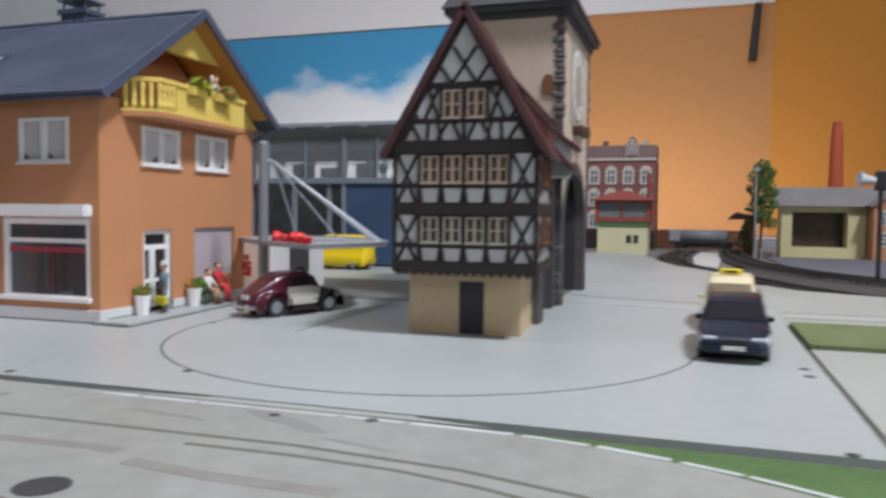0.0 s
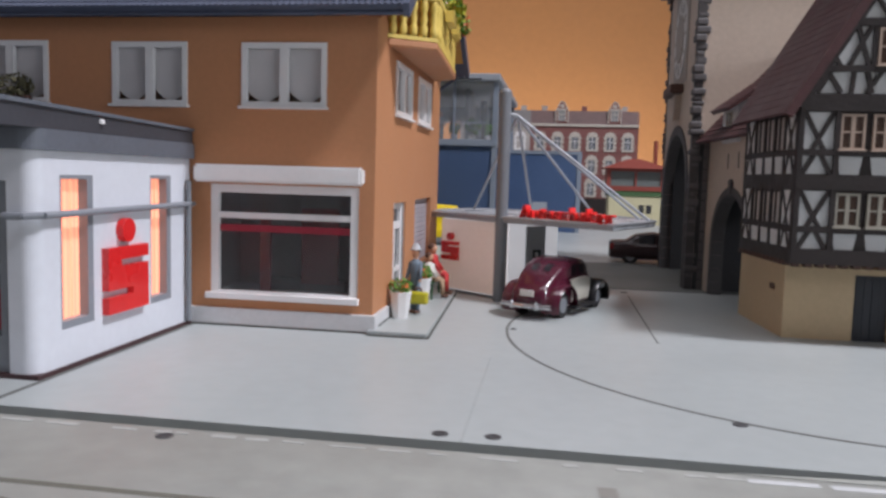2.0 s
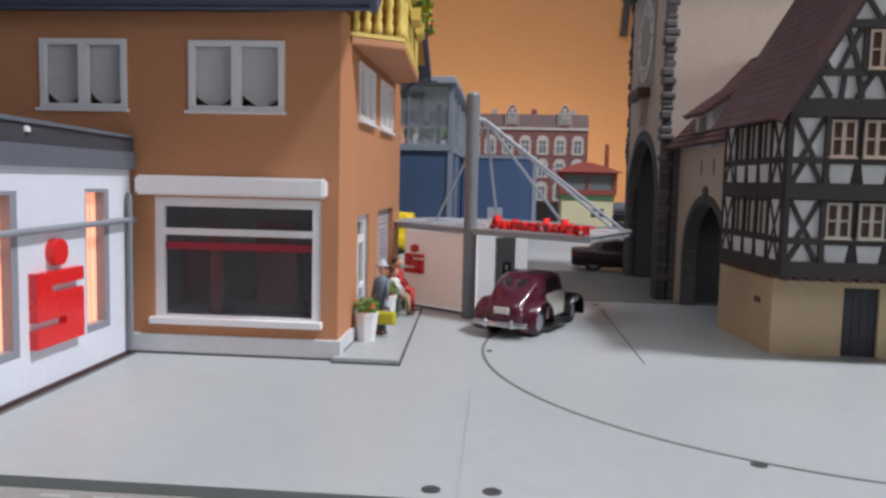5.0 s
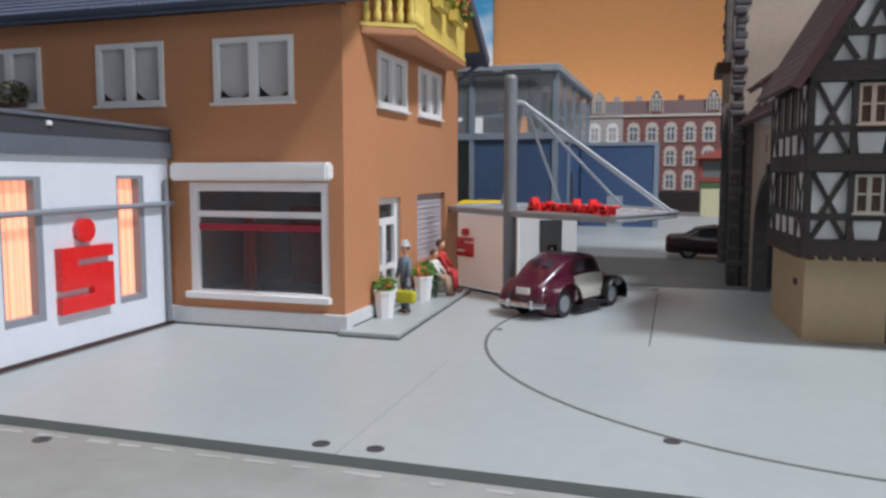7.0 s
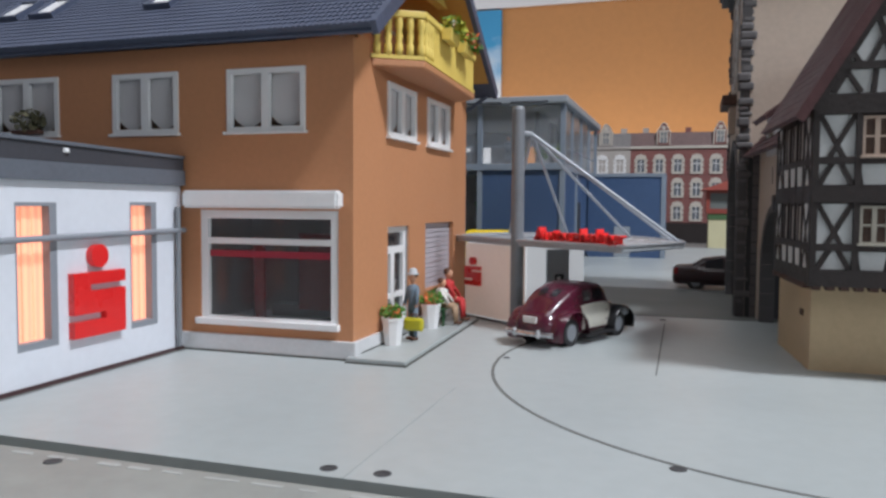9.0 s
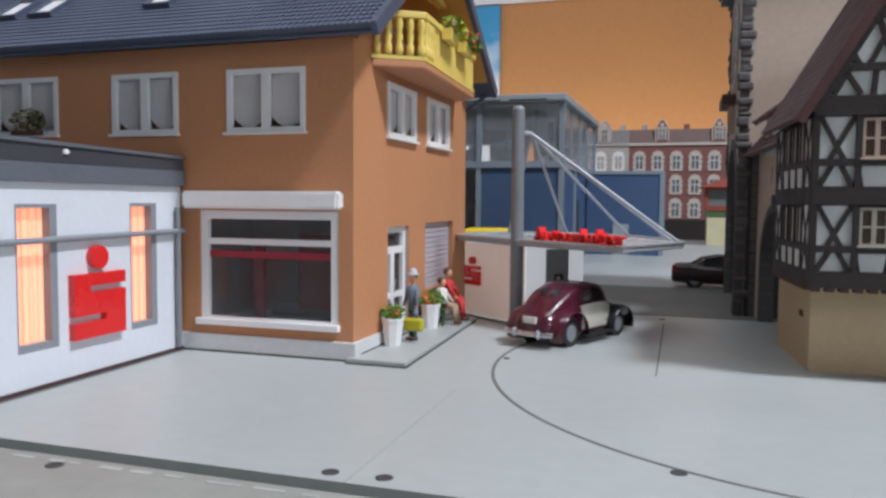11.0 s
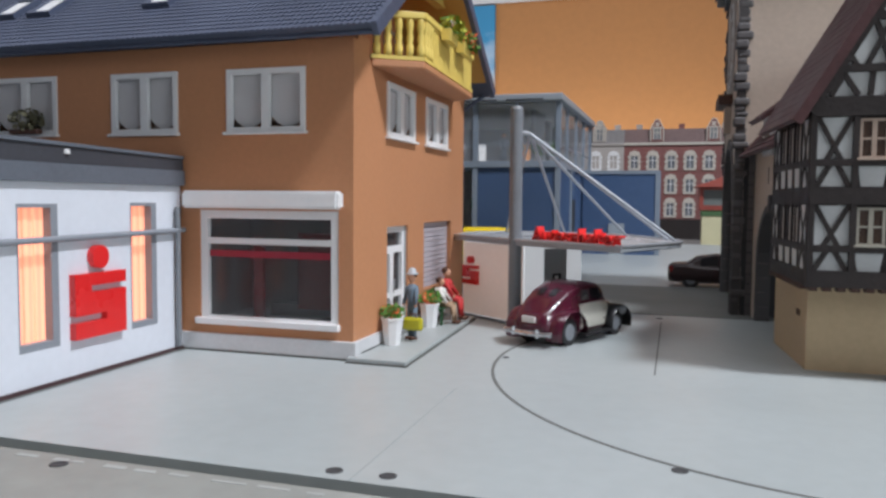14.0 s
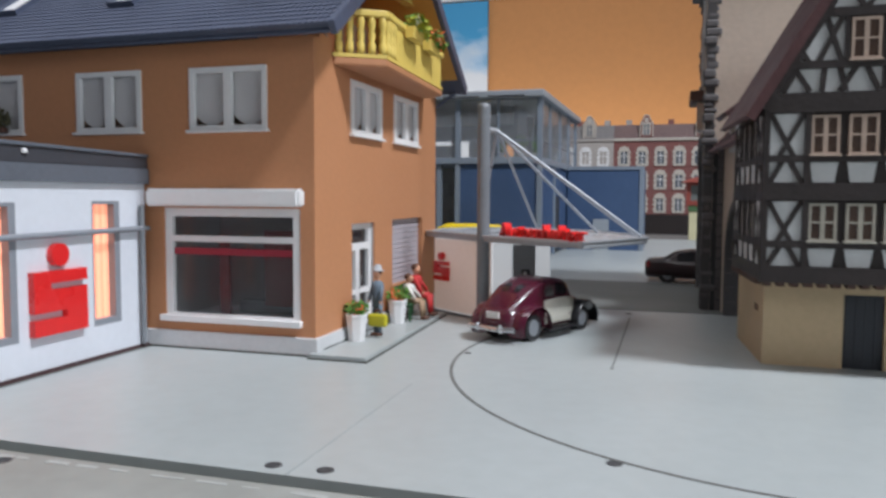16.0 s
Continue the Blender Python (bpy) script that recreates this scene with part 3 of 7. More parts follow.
single("cross_road", bm, ASPHALT, "grey asphalt road through the gate, darkened for the tower's shade", "road", kind="structure")


def ribbon(bm, pts, width, z, h=0.08):
    """A thin flat strip along a line of points."""
    n = len(pts)
    L, R = [], []
    for i, p in enumerate(pts):
        a, b = Vector(pts[max(0, i - 1)]), Vector(pts[min(n - 1, i + 1)])
        d = (b - a).normalized()
        o = Vector((-d.y, d.x)) * width / 2
        L.append(Vector(p) + o), R.append(Vector(p) - o)
    for i in range(n - 1):
        prism(bm, WORLD, [R[i], R[i + 1], L[i + 1], L[i]], z, z + h)


def arc(cx, cy, r, a0, a1, n=60):
    return [(cx + r * math.cos(radians(a0 + (a1 - a0) * i / n)), cy + r * math.sin(radians(a0 + (a1 - a0) * i / n))) for i in range(n + 1)]


bm = bmesh.new()
ribbon(bm, arc(-78.3, 236.6, 84.9, 138, 350, 90) + [(8.6, 240), (12.5, 300), (14, 420)], 0.75, 0.0)
single("guide_wire", bm, GROOVE, "dark sunk guide wire line for model cars", "wire", kind="structure")
for name, pts, wd in (("joint_short", [(-123.8, 226), (-124.6, 308)], 0.35), ("joint_cross", [(-163.6, 140), (-164.4, 198)], 0.18), ("joint_kerb", [(-420, 326.5), (-57, 326.5)], 0.7), ("joint_bank", [(-246.3, 140), (-246.3, 216)], 1.0)):
    bm = bmesh.new()
    ribbon(bm, pts, wd, 0.0, 0.1)
    single(name, bm, SEAMPALE if name == "joint_cross" else GROOVE, "fine dark joint in the pale board", "joint", kind="structure")
bm = bmesh.new()
ribbon(bm, [(41, 333), (120, 336), (400, 340)], 0.9, -0.3), ribbon(bm, [(41, 353), (120, 356), (400, 362)], 0.9, -0.3)
ribbon(bm, [(-52, 355), (38, 337)], 0.7, 0.0), ribbon(bm, [(-52, 383), (38, 365)], 0.9, 0.0)
single("sunk_rails", bm, RAIL, "thin rails sunk into the road", "rail", kind="structure")
bm = bmesh.new()
ribbon(bm, [(-52, 356.6), (38, 338.6)], 2.6, 0.0, 0.1), ribbon(bm, [(41, 342), (120, 345.5), (400, 350)], 2.0, -0.3, 0.1), ribbon(bm, [(41, 320), (120, 322), (400, 326)], 1.6, -0.3, 0.1)
single("pale_joint", bm, CHALK, "pale filled joint beside the sunk rail", "joint", kind="structure")


def groove(pts, wd, name="road_groove"):
    bm = bmesh.new()
    ribbon(bm, pts, wd, -0.5, 0.06)
    single(name, bm, SEAM, "dark groove in the worn road", "groove", kind="structure")


groove([(-560, 113.2), (-171, 112.8), (-107, 114), (-62, 114.8), (-30, 112), (-10, 107), (20, 93), (50, 69)], 1.2)
groove([(-81, 109.2), (-60, 109.6), (-40, 108.4), (-25, 105.4), (-10, 100.6), (5, 93.5), (25, 81), (50, 60)], 1.1)
groove([(-560, 134), (-330, 124), (-240, 112), (-175, 99), (-149, 92), (-130, 86.5), (-103, 80.7), (-85, 77)], 1.1)
for x, y, w, h, a in ((-72, 128.6, 13, 2.2, -24), (-96, 124.5, 9, 1.0, -6), (-52, 119, 8, 0.8, -12)):
    bm = bmesh.new()
    F = Matrix.Translation((x, y, 0)) @ Matrix.Rotation(radians(a), 4, "Z")
    prism(bm, F, [(w * math.cos(k * math.tau / 18) * (1 + 0.12 * math.sin(3 * k)), h * math.sin(k * math.tau / 18) * (1 + 0.2 * math.cos(2 * k))) for k in range(18)], -0.5, -0.46)
    single("scuff", bm, SCUFF, "dark worn scuff on the road surface", "stain", kind="structure")
for lay, (pts, wd) in enumerate((([(-142, 128), (-141, 111), (-139, 98)], 2.6), ([(-137, 98), (-119, 100), (-103, 101), (-89, 102)], 3.0), ([(-84, 98), (-76, 96), (-57, 95), (-45, 96)], 3.4))):
    bm = bmesh.new()
    n = len(pts)
    ribbon(bm, [pts[0], *[((pts[k][0] + pts[k + 1][0]) / 2, (pts[k][1] + pts[k + 1][1]) / 2 + 0.5) for k in range(n - 1)], pts[-1]], wd, -0.5, 0.02 + 0.02 * lay)
    single("smear", bm, SMEAR, "brownish dried smear on the road surface", "stain", kind="structure")
rng = random.Random(4)
bm, faint = bmesh.new(), bmesh.new()
x = -300.0
while x < 20:
    ln = rng.uniform(2, 6) if x < -125 else rng.uniform(9, 24)
    y = 135.2 if x < -36 else 135.2 - (x + 36) ** 2 / 240
    y2 = 135.2 if x + ln < -36 else 135.2 - (x + ln + 36) ** 2 / 240
    ribbon(faint if x < -125 else bm, [(x, y + rng.uniform(-0.2, 0.2)), (x + ln, y2)], rng.uniform(0.6, 1.2) if x < -125 else rng.uniform(1.1, 1.6), -0.5, 0.07)
    x += ln + (rng.uniform(0.5, 7) if x < -125 else rng.uniform(0.6, 3))
single("edge_marking", bm, CHALK, "chalk white road edge line", "marking", kind="structure")
single("worn_marking", faint, WORN, "worn faint dashes of the road edge line", "marking", kind="structure")

for i, (x, y, r, z) in enumerate(((-167.4, 143.2, 1.35, 0), (-158.9, 143.6, 1.35, 0), (-117.8, 159.9, 1.3, 0), (-209.4, 133.4, 1.4, -0.5), (-55.7, 134.6, 1.3, -0.5), (34, 220.3, 1.4, 0), (34, 210.2, 1.4, 0), (-87.5, 83.8, 4.2, -0.5), (32, 141.2, 1.3, 0), (-76, 131.5, 1.2, -0.5), (-161.5, 234.0, 0.9, 0), (-125.4, 318, 1.2, 0))):
    bm = bmesh.new()
    lathe(bm, (x, y, z), [(r, 0), (r, 0.1), (r * 0.8, 0.16), (r * 0.3, 0.05)], 20)
    single("sensor_disc", bm, HOLE, "dark round sensor disc set into the board" if r < 3 else "large dark round cap on the road", "disc", "sensor discs in the boards")

# ---------------------------------------------------------------- orange corner house
FX, FY, HX, HY, EAVE, RIDGE = -400.0, 217.3, -197.3, 317.5, 80.9, 120.9
MID = (FY + HY) / 2
house = thing("corner_house", -300, 266, 0, label="orange rendered corner house with anthracite roof and shop window", category="house")
FF = frm((0, FY, 0), (1, 0, 0), (0, 0, 1))
FG = frm((HX, 0, 0), (0, 1, 0), (0, 0, 1))
front_windows = [(-233.3, -210.4, 57.9, 74.3), (-269.8, -248.4, 58, 74.5), (-323, -288.5, 58.3, 74.8), (-365, -343, 58, 74.6)]
shop = (-242.0, -201.4, 7.2, 37.7)
bm = bmesh.new()
wall(bm, FF, FX, HX, 4.7, EAVE, [*front_windows, shop], 3.0)
part("wall_front", bm, ORANGE, house)
gable_windows = [(239.6, 262.6, 58.2, 73.4), (273.2, 296.4, 58.2, 73.4)]
door = (240.4, 257.4, 3.0, 33.2)
blind = (272.2, 302, 12.2, 33.6)
bm = bmesh.new()
wall(bm, FG, FY + 3, HY, 3.0, 76.5, [*gable_windows, door, blind], 3.0)
part("wall_gable", bm, ORANGE, house)
bm = bmesh.new()
box(bm, frm((0, HY, 0), (-1, 0, 0), (0, 0, 1)), -HX + 3, -FX, 0, EAVE, -3, 0)
box(bm, frm((FX, 0, 0), (0, -1, 0), (0, 0, 1)), -HY, -FY, 0, EAVE, -3, 0)
part("wall_back", bm, ORANGE, house)
# upper gable: corner piers, set-back wall of the loggia and its floor
bm = bmesh.new()
box(bm, FG, FY + 3, 228, 76.5, 82, -3, 0), box(bm, FG, 304, HY, 76.5, 82, -3, 0)
box(bm, WORLD, HX - 16, HX - 3.2, FY + 3, HY - 3, 75, 76.5)
prism(bm, frm((HX - 16, 0, 0), (0, 1, 0), (0, 0, 1)), [(FY + 4, 76.5), (HY - 4, 76.5), (HY - 4, 82), (MID + 4, RIDGE - 6), (MID - 4, RIDGE - 6), (FY + 4, 82)], -2, 0)
part("loggia", bm, ORANGE, house, "recessed orange loggia under the roof")
bm = bmesh.new()
prism(bm, FG, [(MID - 21, 104.4), (MID + 21, 104.4), (MID, 119)], -1.5, 1.5)
prism(bm, FG, [(HY - 13, 79.5), (HY + 4, 79.5), (HY - 13, 92)], -1.5, 0.6)
part("gable_board", bm, YELLOW, house, "yellow boarded gable top")
FL = frm((HX - 16, 0, 0), (0, 1, 0), (0, 0, 1))
for a, b in ((243, 258), (268, 288)):
    window(house, FL, a, b, 77, 97, 2, PINKW, 0.3, 1.2, 0, False, DARK, "loggia_window", 0.6)
bm = bmesh.new()
box(bm, FF, FX - 1, HX + 1, 0, 4.7, -3, 1.0, 0.2)
box(bm, FG, FY + 3, door[0], 0, 4.7, -3, 0.8), box(bm, FG, door[1], HY, 0, 4.7, -3, 0.8)
part("plinth", bm, PLINTH, house, "pale grey plinth")
# Dark strip on the plinth's foot, painting the shadow of the gap below.
bm = bmesh.new()
box(bm, FF, FX - 1, HX + 1.1, 0, 0.45, 0.9, 1.25), box(bm, FG, FY, 214.4 + 80, 1.2, 1.5, 0.7, 0.95)
part("gap_shadow_strip", bm, EDGEDK, house, "dark strip drawn for the gap shadow under the plinth")
for k, (a, b, c, d) in enumerate(front_windows):
    window(house, FF, a, b, c, d, 3 if k == 2 else 2, WHITE, 0.9, 1.4, 0, True, CURTAIN)
for a, b, c, d in gable_windows:
    window(house, FG, a, b, c, d, 2, WHITE, 1.0, 1.6, 0, True, CURTAIN)
# shop window with transom, red stripe and the dim room behind it
a, b, c, d = shop
sw = window(house, FF, a, b, c, d, 1, WHITE, 1.8, 2.2, 0, False, None, "shop_window", -0.3, SHOPGLASS)
bm = bmesh.new()
box(bm, FF, a + 2.2, b - 2.2, 28.7, 30.3, -1.8, -0.5)
part("transom", bm, WHITE, sw)
bm = bmesh.new()
box(bm, FF, a - 1.0, b + 0.5, c, c + 1.7, -0.5, 1.5, 0.2)
part("sill", bm, WHITE, sw)
bm = bmesh.new()
box(bm, FF, a + 2.2, b - 2.2, 25.2, 27.0, -1.3, -1.1)
part("stripe", bm, STRIPE, sw, "red adhesive stripe across the pane")
bm = bmesh.new()
prism(bm, FF, [(a - 3, 38.2), (b + 1.6, 38.2), (b + 1.6, 42.8), (a - 3, 42.8)], 0.2, 4.2)
bmesh.ops.bevel(bm, geom=bm.edges[:], offset=0.6, segments=2, affect="EDGES")
part("shutter_box", bm, WHITE, house, "white roller shutter box")
bm = bmesh.new()
box(bm, FF, a - 10, b + 3.5, 4.7, 5.2, -40, -3), box(bm, FF, a - 10, b + 3.5, 5, 44, -41, -40), box(bm, FF, a - 10, a - 9, 5, 44, -40, -3), box(bm, FF, a - 10, b + 3.5, 44, 45, -40, -3)
box(bm, FF, b + 0.2, b + 0.8, 5.2, 44, -40, -3)
part("shop_room", bm, INSIDE, house, "dim shop interior")
bm = bmesh.new()
box(bm, FF, a + 9, a + 12, 7, 30, -13, -12), box(bm, FF, a + 18, a + 29, 9, 31, -22, -21)
part("display_panel", bm, DISPRED, house, "dark red display panel behind the pane")
bm = bmesh.new()
box(bm, FF, a + 4, b - 12, 5.5, 9, -36, -30), box(bm, FF, a + 31, a + 32.2, 5.5, 36, -26, -25)
part("counter", bm, GREYM, house)
bm = bmesh.new()
box(bm, FF, a - 9, b + 0.1, 5.2, 5.5, -39.8, -3.2)
part("shop_floor", bm, PLINTH, house, "pale grey shop floor")
# entrance door
bm = bmesh.new()
a, b, c, d = door
m1 = (a + b) / 2 - 2
wall(bm, FG @ Matrix.Translation((0, 0, -1.2)), a, b, c, d, [(a + 2.2, m1 - 1.4, c + 2.8, 12.5), (a + 2.2, m1 - 1.4, 14, 25.4), (m1 + 1.6, b - 2.2, c + 2.8, 12.5), (m1 + 1.6, b - 2.2, 14, 25.4), (a + 2.2, b - 2.2, 27.4, d - 1.8)], 1.8)
dr = part("door", bm, WHITE, house, "white glazed entrance door")
bm = bmesh.new()
box(bm, FG, a + 1.6, b - 1.6, c + 2, d - 1.6, -2.5, -2.2)
part("pane", bm, CARGLASS, dr)
bm = bmesh.new()
rod(bm, FG @ Vector((m1 + 1.4, 14, -1.2)), FG @ Vector((m1 + 1.4, 18, -0.6)), 0.25)
part("handle", bm, CHROME, dr)
# closed roller shutter, slat by slat
a, b, c, d = blind
sh = bmesh.new()
box(sh, FG, a, b, c, d, -3, -2)
shp = part("shutter", sh, SHUTTER, house, "closed lilac grey roller shutter")
n = 13
for k in range(n):
    bm = bmesh.new()
    z0 = c + (d - c) * k / n
    box(bm, FG, a + 0.3, b - 0.3, z0 + 0.12, z0 + (d - c) / n - 0.12, -2, -1.4)
    part("slat", bm, SHUTTER, shp)
# roof
run, rise = MID - (FY - 6.5), RIDGE - EAVE
slope = math.hypot(run, rise)
X1 = HX + 9
bm = bmesh.new()
for sgn in (1, -1):
    o = (0, MID - sgn * run, EAVE)
    F = frm(o, (1, 0, 0) if sgn > 0 else (-1, 0, 0), (0, sgn * run, rise))
    u0, u1 = (FX - 4, X1) if sgn > 0 else (-X1, -FX + 4)
    box(bm, F, u0, u1, 0, slope, -0.5, 1.4)
roof = part("roof", bm, SLATE, house, "anthracite roof deck")
for sgn in (1, -1):
    F = frm((0, MID - sgn * run, EAVE), (1, 0, 0) if sgn > 0 else (-1, 0, 0), (0, sgn * run, rise))
    u0, u1 = (FX - 4, X1) if sgn > 0 else (-X1, -FX + 4)
    bm = bmesh.new()
    T = F @ Matrix.Translation((0, 0, 1.45))
    rows_, cols_ = int((slope + 0.6) / 2.6), int((u1 - u0) / 1.6)
    near = 300 // rows_ if sgn > 0 else 0
    if near:
        near_tiles = (T, u0 + (cols_ - near) * 1.6, near, rows_)
    tiles(bm, T, u0, u0 + (cols_ - near) * 1.6 + 0.01, -0.6, slope, 1.6, 2.6, 0.42, 0.32)
    tagged(part("roof_tiles", bm, SLATE, roof, "rows of waved anthracite tiles"), kind="stuff")
bm = bmesh.new()
for k in range(46):
    x = X1 - 4.6 * k
    rod(bm, (x, MID, RIDGE + 1.7), (x - 4.9, MID, RIDGE + 1.4), 1.25, 1.05, 10)
tagged(part("ridge_tiles", bm, SLATE, roof), kind="stuff")
bm = bmesh.new()
for sgn in (1, -1):
    F = frm((X1, MID - sgn * run, EAVE), (0, sgn * run, rise), (0, -sgn * rise, run))
    box(bm, F, -1, slope + 0.4, -1.2, 2.3, -1.0, 0.6)
part("verge", bm, SLATE, roof, "dark verge boards on the gable")
bm = bmesh.new()
for sgn in (1, -1):
    F = frm((0, MID - sgn * run, EAVE), (1, 0, 0) if sgn > 0 else (-1, 0, 0), (0, sgn * run, rise))
    u0, u1 = (HX - 18, X1 - 0.7) if sgn > 0 else (-X1 + 0.7, -HX + 18)
    box(bm, F, u0, u1, 7, slope - 1.5, -1.1, -0.55)
part("soffit", bm, SOFFIT, roof, "ochre boarded soffit under the gable overhang")
bm = bmesh.new()
rod(bm, (FX, FY - 6.3, EAVE - 0.5), (X1 - 1, FY - 6.3, EAVE - 0.5), 0.6)
part("gutter", bm, SLATE, house, "dark gutter")
bm = bmesh.new()
rod(bm, (FX, HY + 7.2, EAVE - 0.2), (X1 - 1, HY + 7.2, EAVE - 0.2), 1.0)
part("gutter", bm, SLATE, house, "dark gutter")
bm = bmesh.new()
rod(bm, (X1 - 3, HY + 6.5, EAVE - 0.6), (HX - 1, HY + 1.5, EAVE - 7), 0.7), rod(bm, (HX - 1, HY + 1.5, EAVE - 7), (HX - 1, HY + 1.5, 2), 0.7)
part("downpipe", bm, SLATE, house, "dark downpipe")
F = frm((0, MID - run, EAVE), (1, 0, 0), (0, run, rise))
for u in (-262, -303.5, -317, -350):
    bm = bmesh.new()
    v = 20.5
    box(bm, F, u - 4.4, u + 4.4, v, v + 1, 1.6, 3.4), box(bm, F, u - 4.4, u + 4.4, v + 12, v + 13, 1.6, 3.4), box(bm, F, u - 4.4, u - 3.4, v + 1, v + 12, 1.6, 3.4), box(bm, F, u + 3.4, u + 4.4, v + 1, v + 12, 1.6, 3.4)
    sk = part("skylight", bm, SLATE, roof, "roof window in the tiles")
    bm = bmesh.new()
    box(bm, F, u - 3.4, u + 3.4, v + 1, v + 12, 1.6, 2.7)
    part("pane", bm, WHITE, sk, "pale roof window pane")
bm = bmesh.new()
box(bm, WORLD, -263, -249.5, 268, 278, 112, 128.5, 0.3), box(bm, WORLD, -264, -248.5, 267, 279, 126.5, 128.6)
for x in (-262, -250.5):
    for y in (269, 277):
        rod(bm, (x, y, 128.5), (x, y, 132), 0.5)
box(bm, WORLD, -264, -248.5, 267, 279, 132, 133, 0.2)
part("chimney", bm, SLATE, house, "dark chimney with a raised cover")
# balcony
plan = [(HX, 228.5), (-185.2, 236.5), (-188.8, 298.2), (HX, 303.5)]
bm = bmesh.new()
prism(bm, WORLD, plan, 75.6, 77.8)
bmesh.ops.bevel(bm, geom=bm.edges[:], offset=0.4, segments=1, affect="EDGES")
bal = part("balcony", bm, ORANGE, house, "orange balcony slab with yellow railing")


def rail_frame(a, b):
    a, b = Vector((*a, 0)), Vector((*b, 0))
    return frm(a, b - a, (0, 0, 1)), (b - a).length


F, L = rail_frame(plan[0], plan[1])
bm = bmesh.new()
box(bm, F, 0, L, 88.6, 90.4, -2.0, 0.5, 0.3), box(bm, F, 0, L, 77.8, 78.8, -1.4, 0)
F2, L2 = rail_frame(plan[1], plan[2])
box(bm, F2, -0.3, L2, 88.6, 90.4, -2.0, 0.5, 0.3), box(bm, F2, 0, L2, 77.8, 78.8, -1.4, 0)
F3, L3 = rail_frame(plan[2], plan[3])
box(bm, F3, 0, L3, 88.6, 90.4, -2.0, 0.5, 0.3), box(bm, F3, 0, L3, 77.8, 78.8, -1.4, 0)
part("handrail", bm, YELLOW, bal, "yellow balcony handrail")


def baluster(F, u):
    bm = bmesh.new()
    prof = [(0.95, 78.8), (1.1, 80), (1.1, 81.4), (0.75, 82.2), (1.05, 83.6), (0.75, 85.2), (1.1, 86.2), (1.1, 87.8), (0.95, 88.7)]
    lathe(bm, F @ Vector((u, 0, -0.75)), prof, 8)
    part("baluster", bm, YELLOW, bal, smooth=True)


for k in range(5):
    baluster(F, 1.6 + (L - 2.6) * k / 4)
for k in range(3):
    baluster(F2, 2.2 + 2.8 * k)
for k in range(15):
    bm = bmesh.new()
    u = 9.8 + (L2 - 10.4) * k / 15
    box(bm, F2, u + 0.1, u + (L2 - 10.4) / 15 - 0.05, 78.8, 88.6, -1.2, -0.35)
    part("board", bm, YELLOW, bal)
for k in range(3):
    baluster(F3, 1.8 + 2.6 * k)
for u, seed in ((22, 1), (41, 2)):
    pot = thing("flower_box", *(F2 @ Vector((u, 0, 1.55))).xy, 85.4, math.degrees(math.atan2(plan[2][1] - plan[1][1], plan[2][0] - plan[1][0])), "yellow balcony flower box with trailing flowers", "flower box", "balcony flower boxes")
    bm = bmesh.new()
    prism(bm, frm((-6, 0, 0), (0, 1, 0), (0, 0, 1)), [(-1.1, 1.2), (1.1, 1.2), (1.5, 4.4), (-1.5, 4.4)], 0, 11)
    part("box", bm, YELLOW, pot, local=True)
    bm = bmesh.new()
    clump(bm, (-1, -0.4, 5.8), 4.2, 150, 1.0, seed, 0.75, 0, 1)
    clump(bm, (4, -1.4, 4.8), 3.0, 70, 0.9, seed + 9, 0.9, 0, 1)
    part("foliage", bm, (LEAFY, LEAF) if seed == 1 else (LEAF, FLOWER), pot, "leafy balcony plants", True)
for x, seed in ((-321, 5), (-297, 6)):
    pot = thing("window_box", x, 214.2, 58.4, 0, "dull leafy window box on the sill", "flower box", "window boxes on the sill")
    bm = bmesh.new()
    box(bm, WORLD, -5, 5, -1.1, 1.1, 0, 1.4, 0.3)
    part("box", bm, TIMBER2, pot, local=True)
    bm = bmesh.new()
    clump(bm, (0.5, 0, 3.9), 4.6, 220, 0.8, seed, 0.75)
    part("foliage", bm, DRYLEAF, pot, "dull brown green foliage", True)

# pavement slab beside the house
bm = bmesh.new()
prism(bm, WORLD, [(-198, 214.2), (-182.2, 214.2), (-185.8, 293.5), (-196.4, 295)], 0, 1.2)
bmesh.ops.bevel(bm, geom=bm.edges[:], offset=0.25, segments=2, affect="EDGES")
gap = bmesh.new()
prism(gap, WORLD, [(-198, 213.7), (-181.7, 213.7), (-185.4, 293.9), (-196.4, 295.4)], 0, 0.3)
single("pavement_gap", gap, EDGEDK, "dark open joint round the pavement slab", "joint", kind="structure")
single("pavement", bm, BOARD, "pale grey raised pavement slab by the house", "pavement", kind="structure")

# ---------------------------------------------------------------- white bank pavilion
bank = thing("bank_pavilion", -300, 187, 0, label="low white bank pavilion with dark fascia and lit slits", category="building")
BX, BY0, BY1 = -247.5, 155.5, 216.3
FB = frm((BX, 0, 0), (0, 1, 0), (0, 0, 1))
slits = [(162.9, 173.8, 8.3, 39.3), (196.6, 206.4, 8.3, 39.5)]
bm = bmesh.new()
wall(bm, FB, BY0 + 3, BY1, 0.8, 44, slits, 4.0)
part("wall_side", bm, BANKW, bank)
bm = bmesh.new()
FBF = frm((0, BY0, 0), (1, 0, 0), (0, 0, 1))
wall(bm, FBF, -345, BX - 3, 0.8, 44, [(-268, -253.4, 0.8, 38), (-330, -285, 6, 38)], 4.0)
lathe(bm, (BX - 3, BY0 + 3, 0), [(3, 0.8), (3, 44)], 32)
part("wall_end", bm, BANKW, bank)
bm = bmesh.new()
wall(bm, FBF @ Matrix.Translation((0, 0, -0.8)), -268, -253.4, 0.8, 38, [(-265.6, -255.6, 22, 34), (-265.6, -255.6, 8, 20)], 1.4)
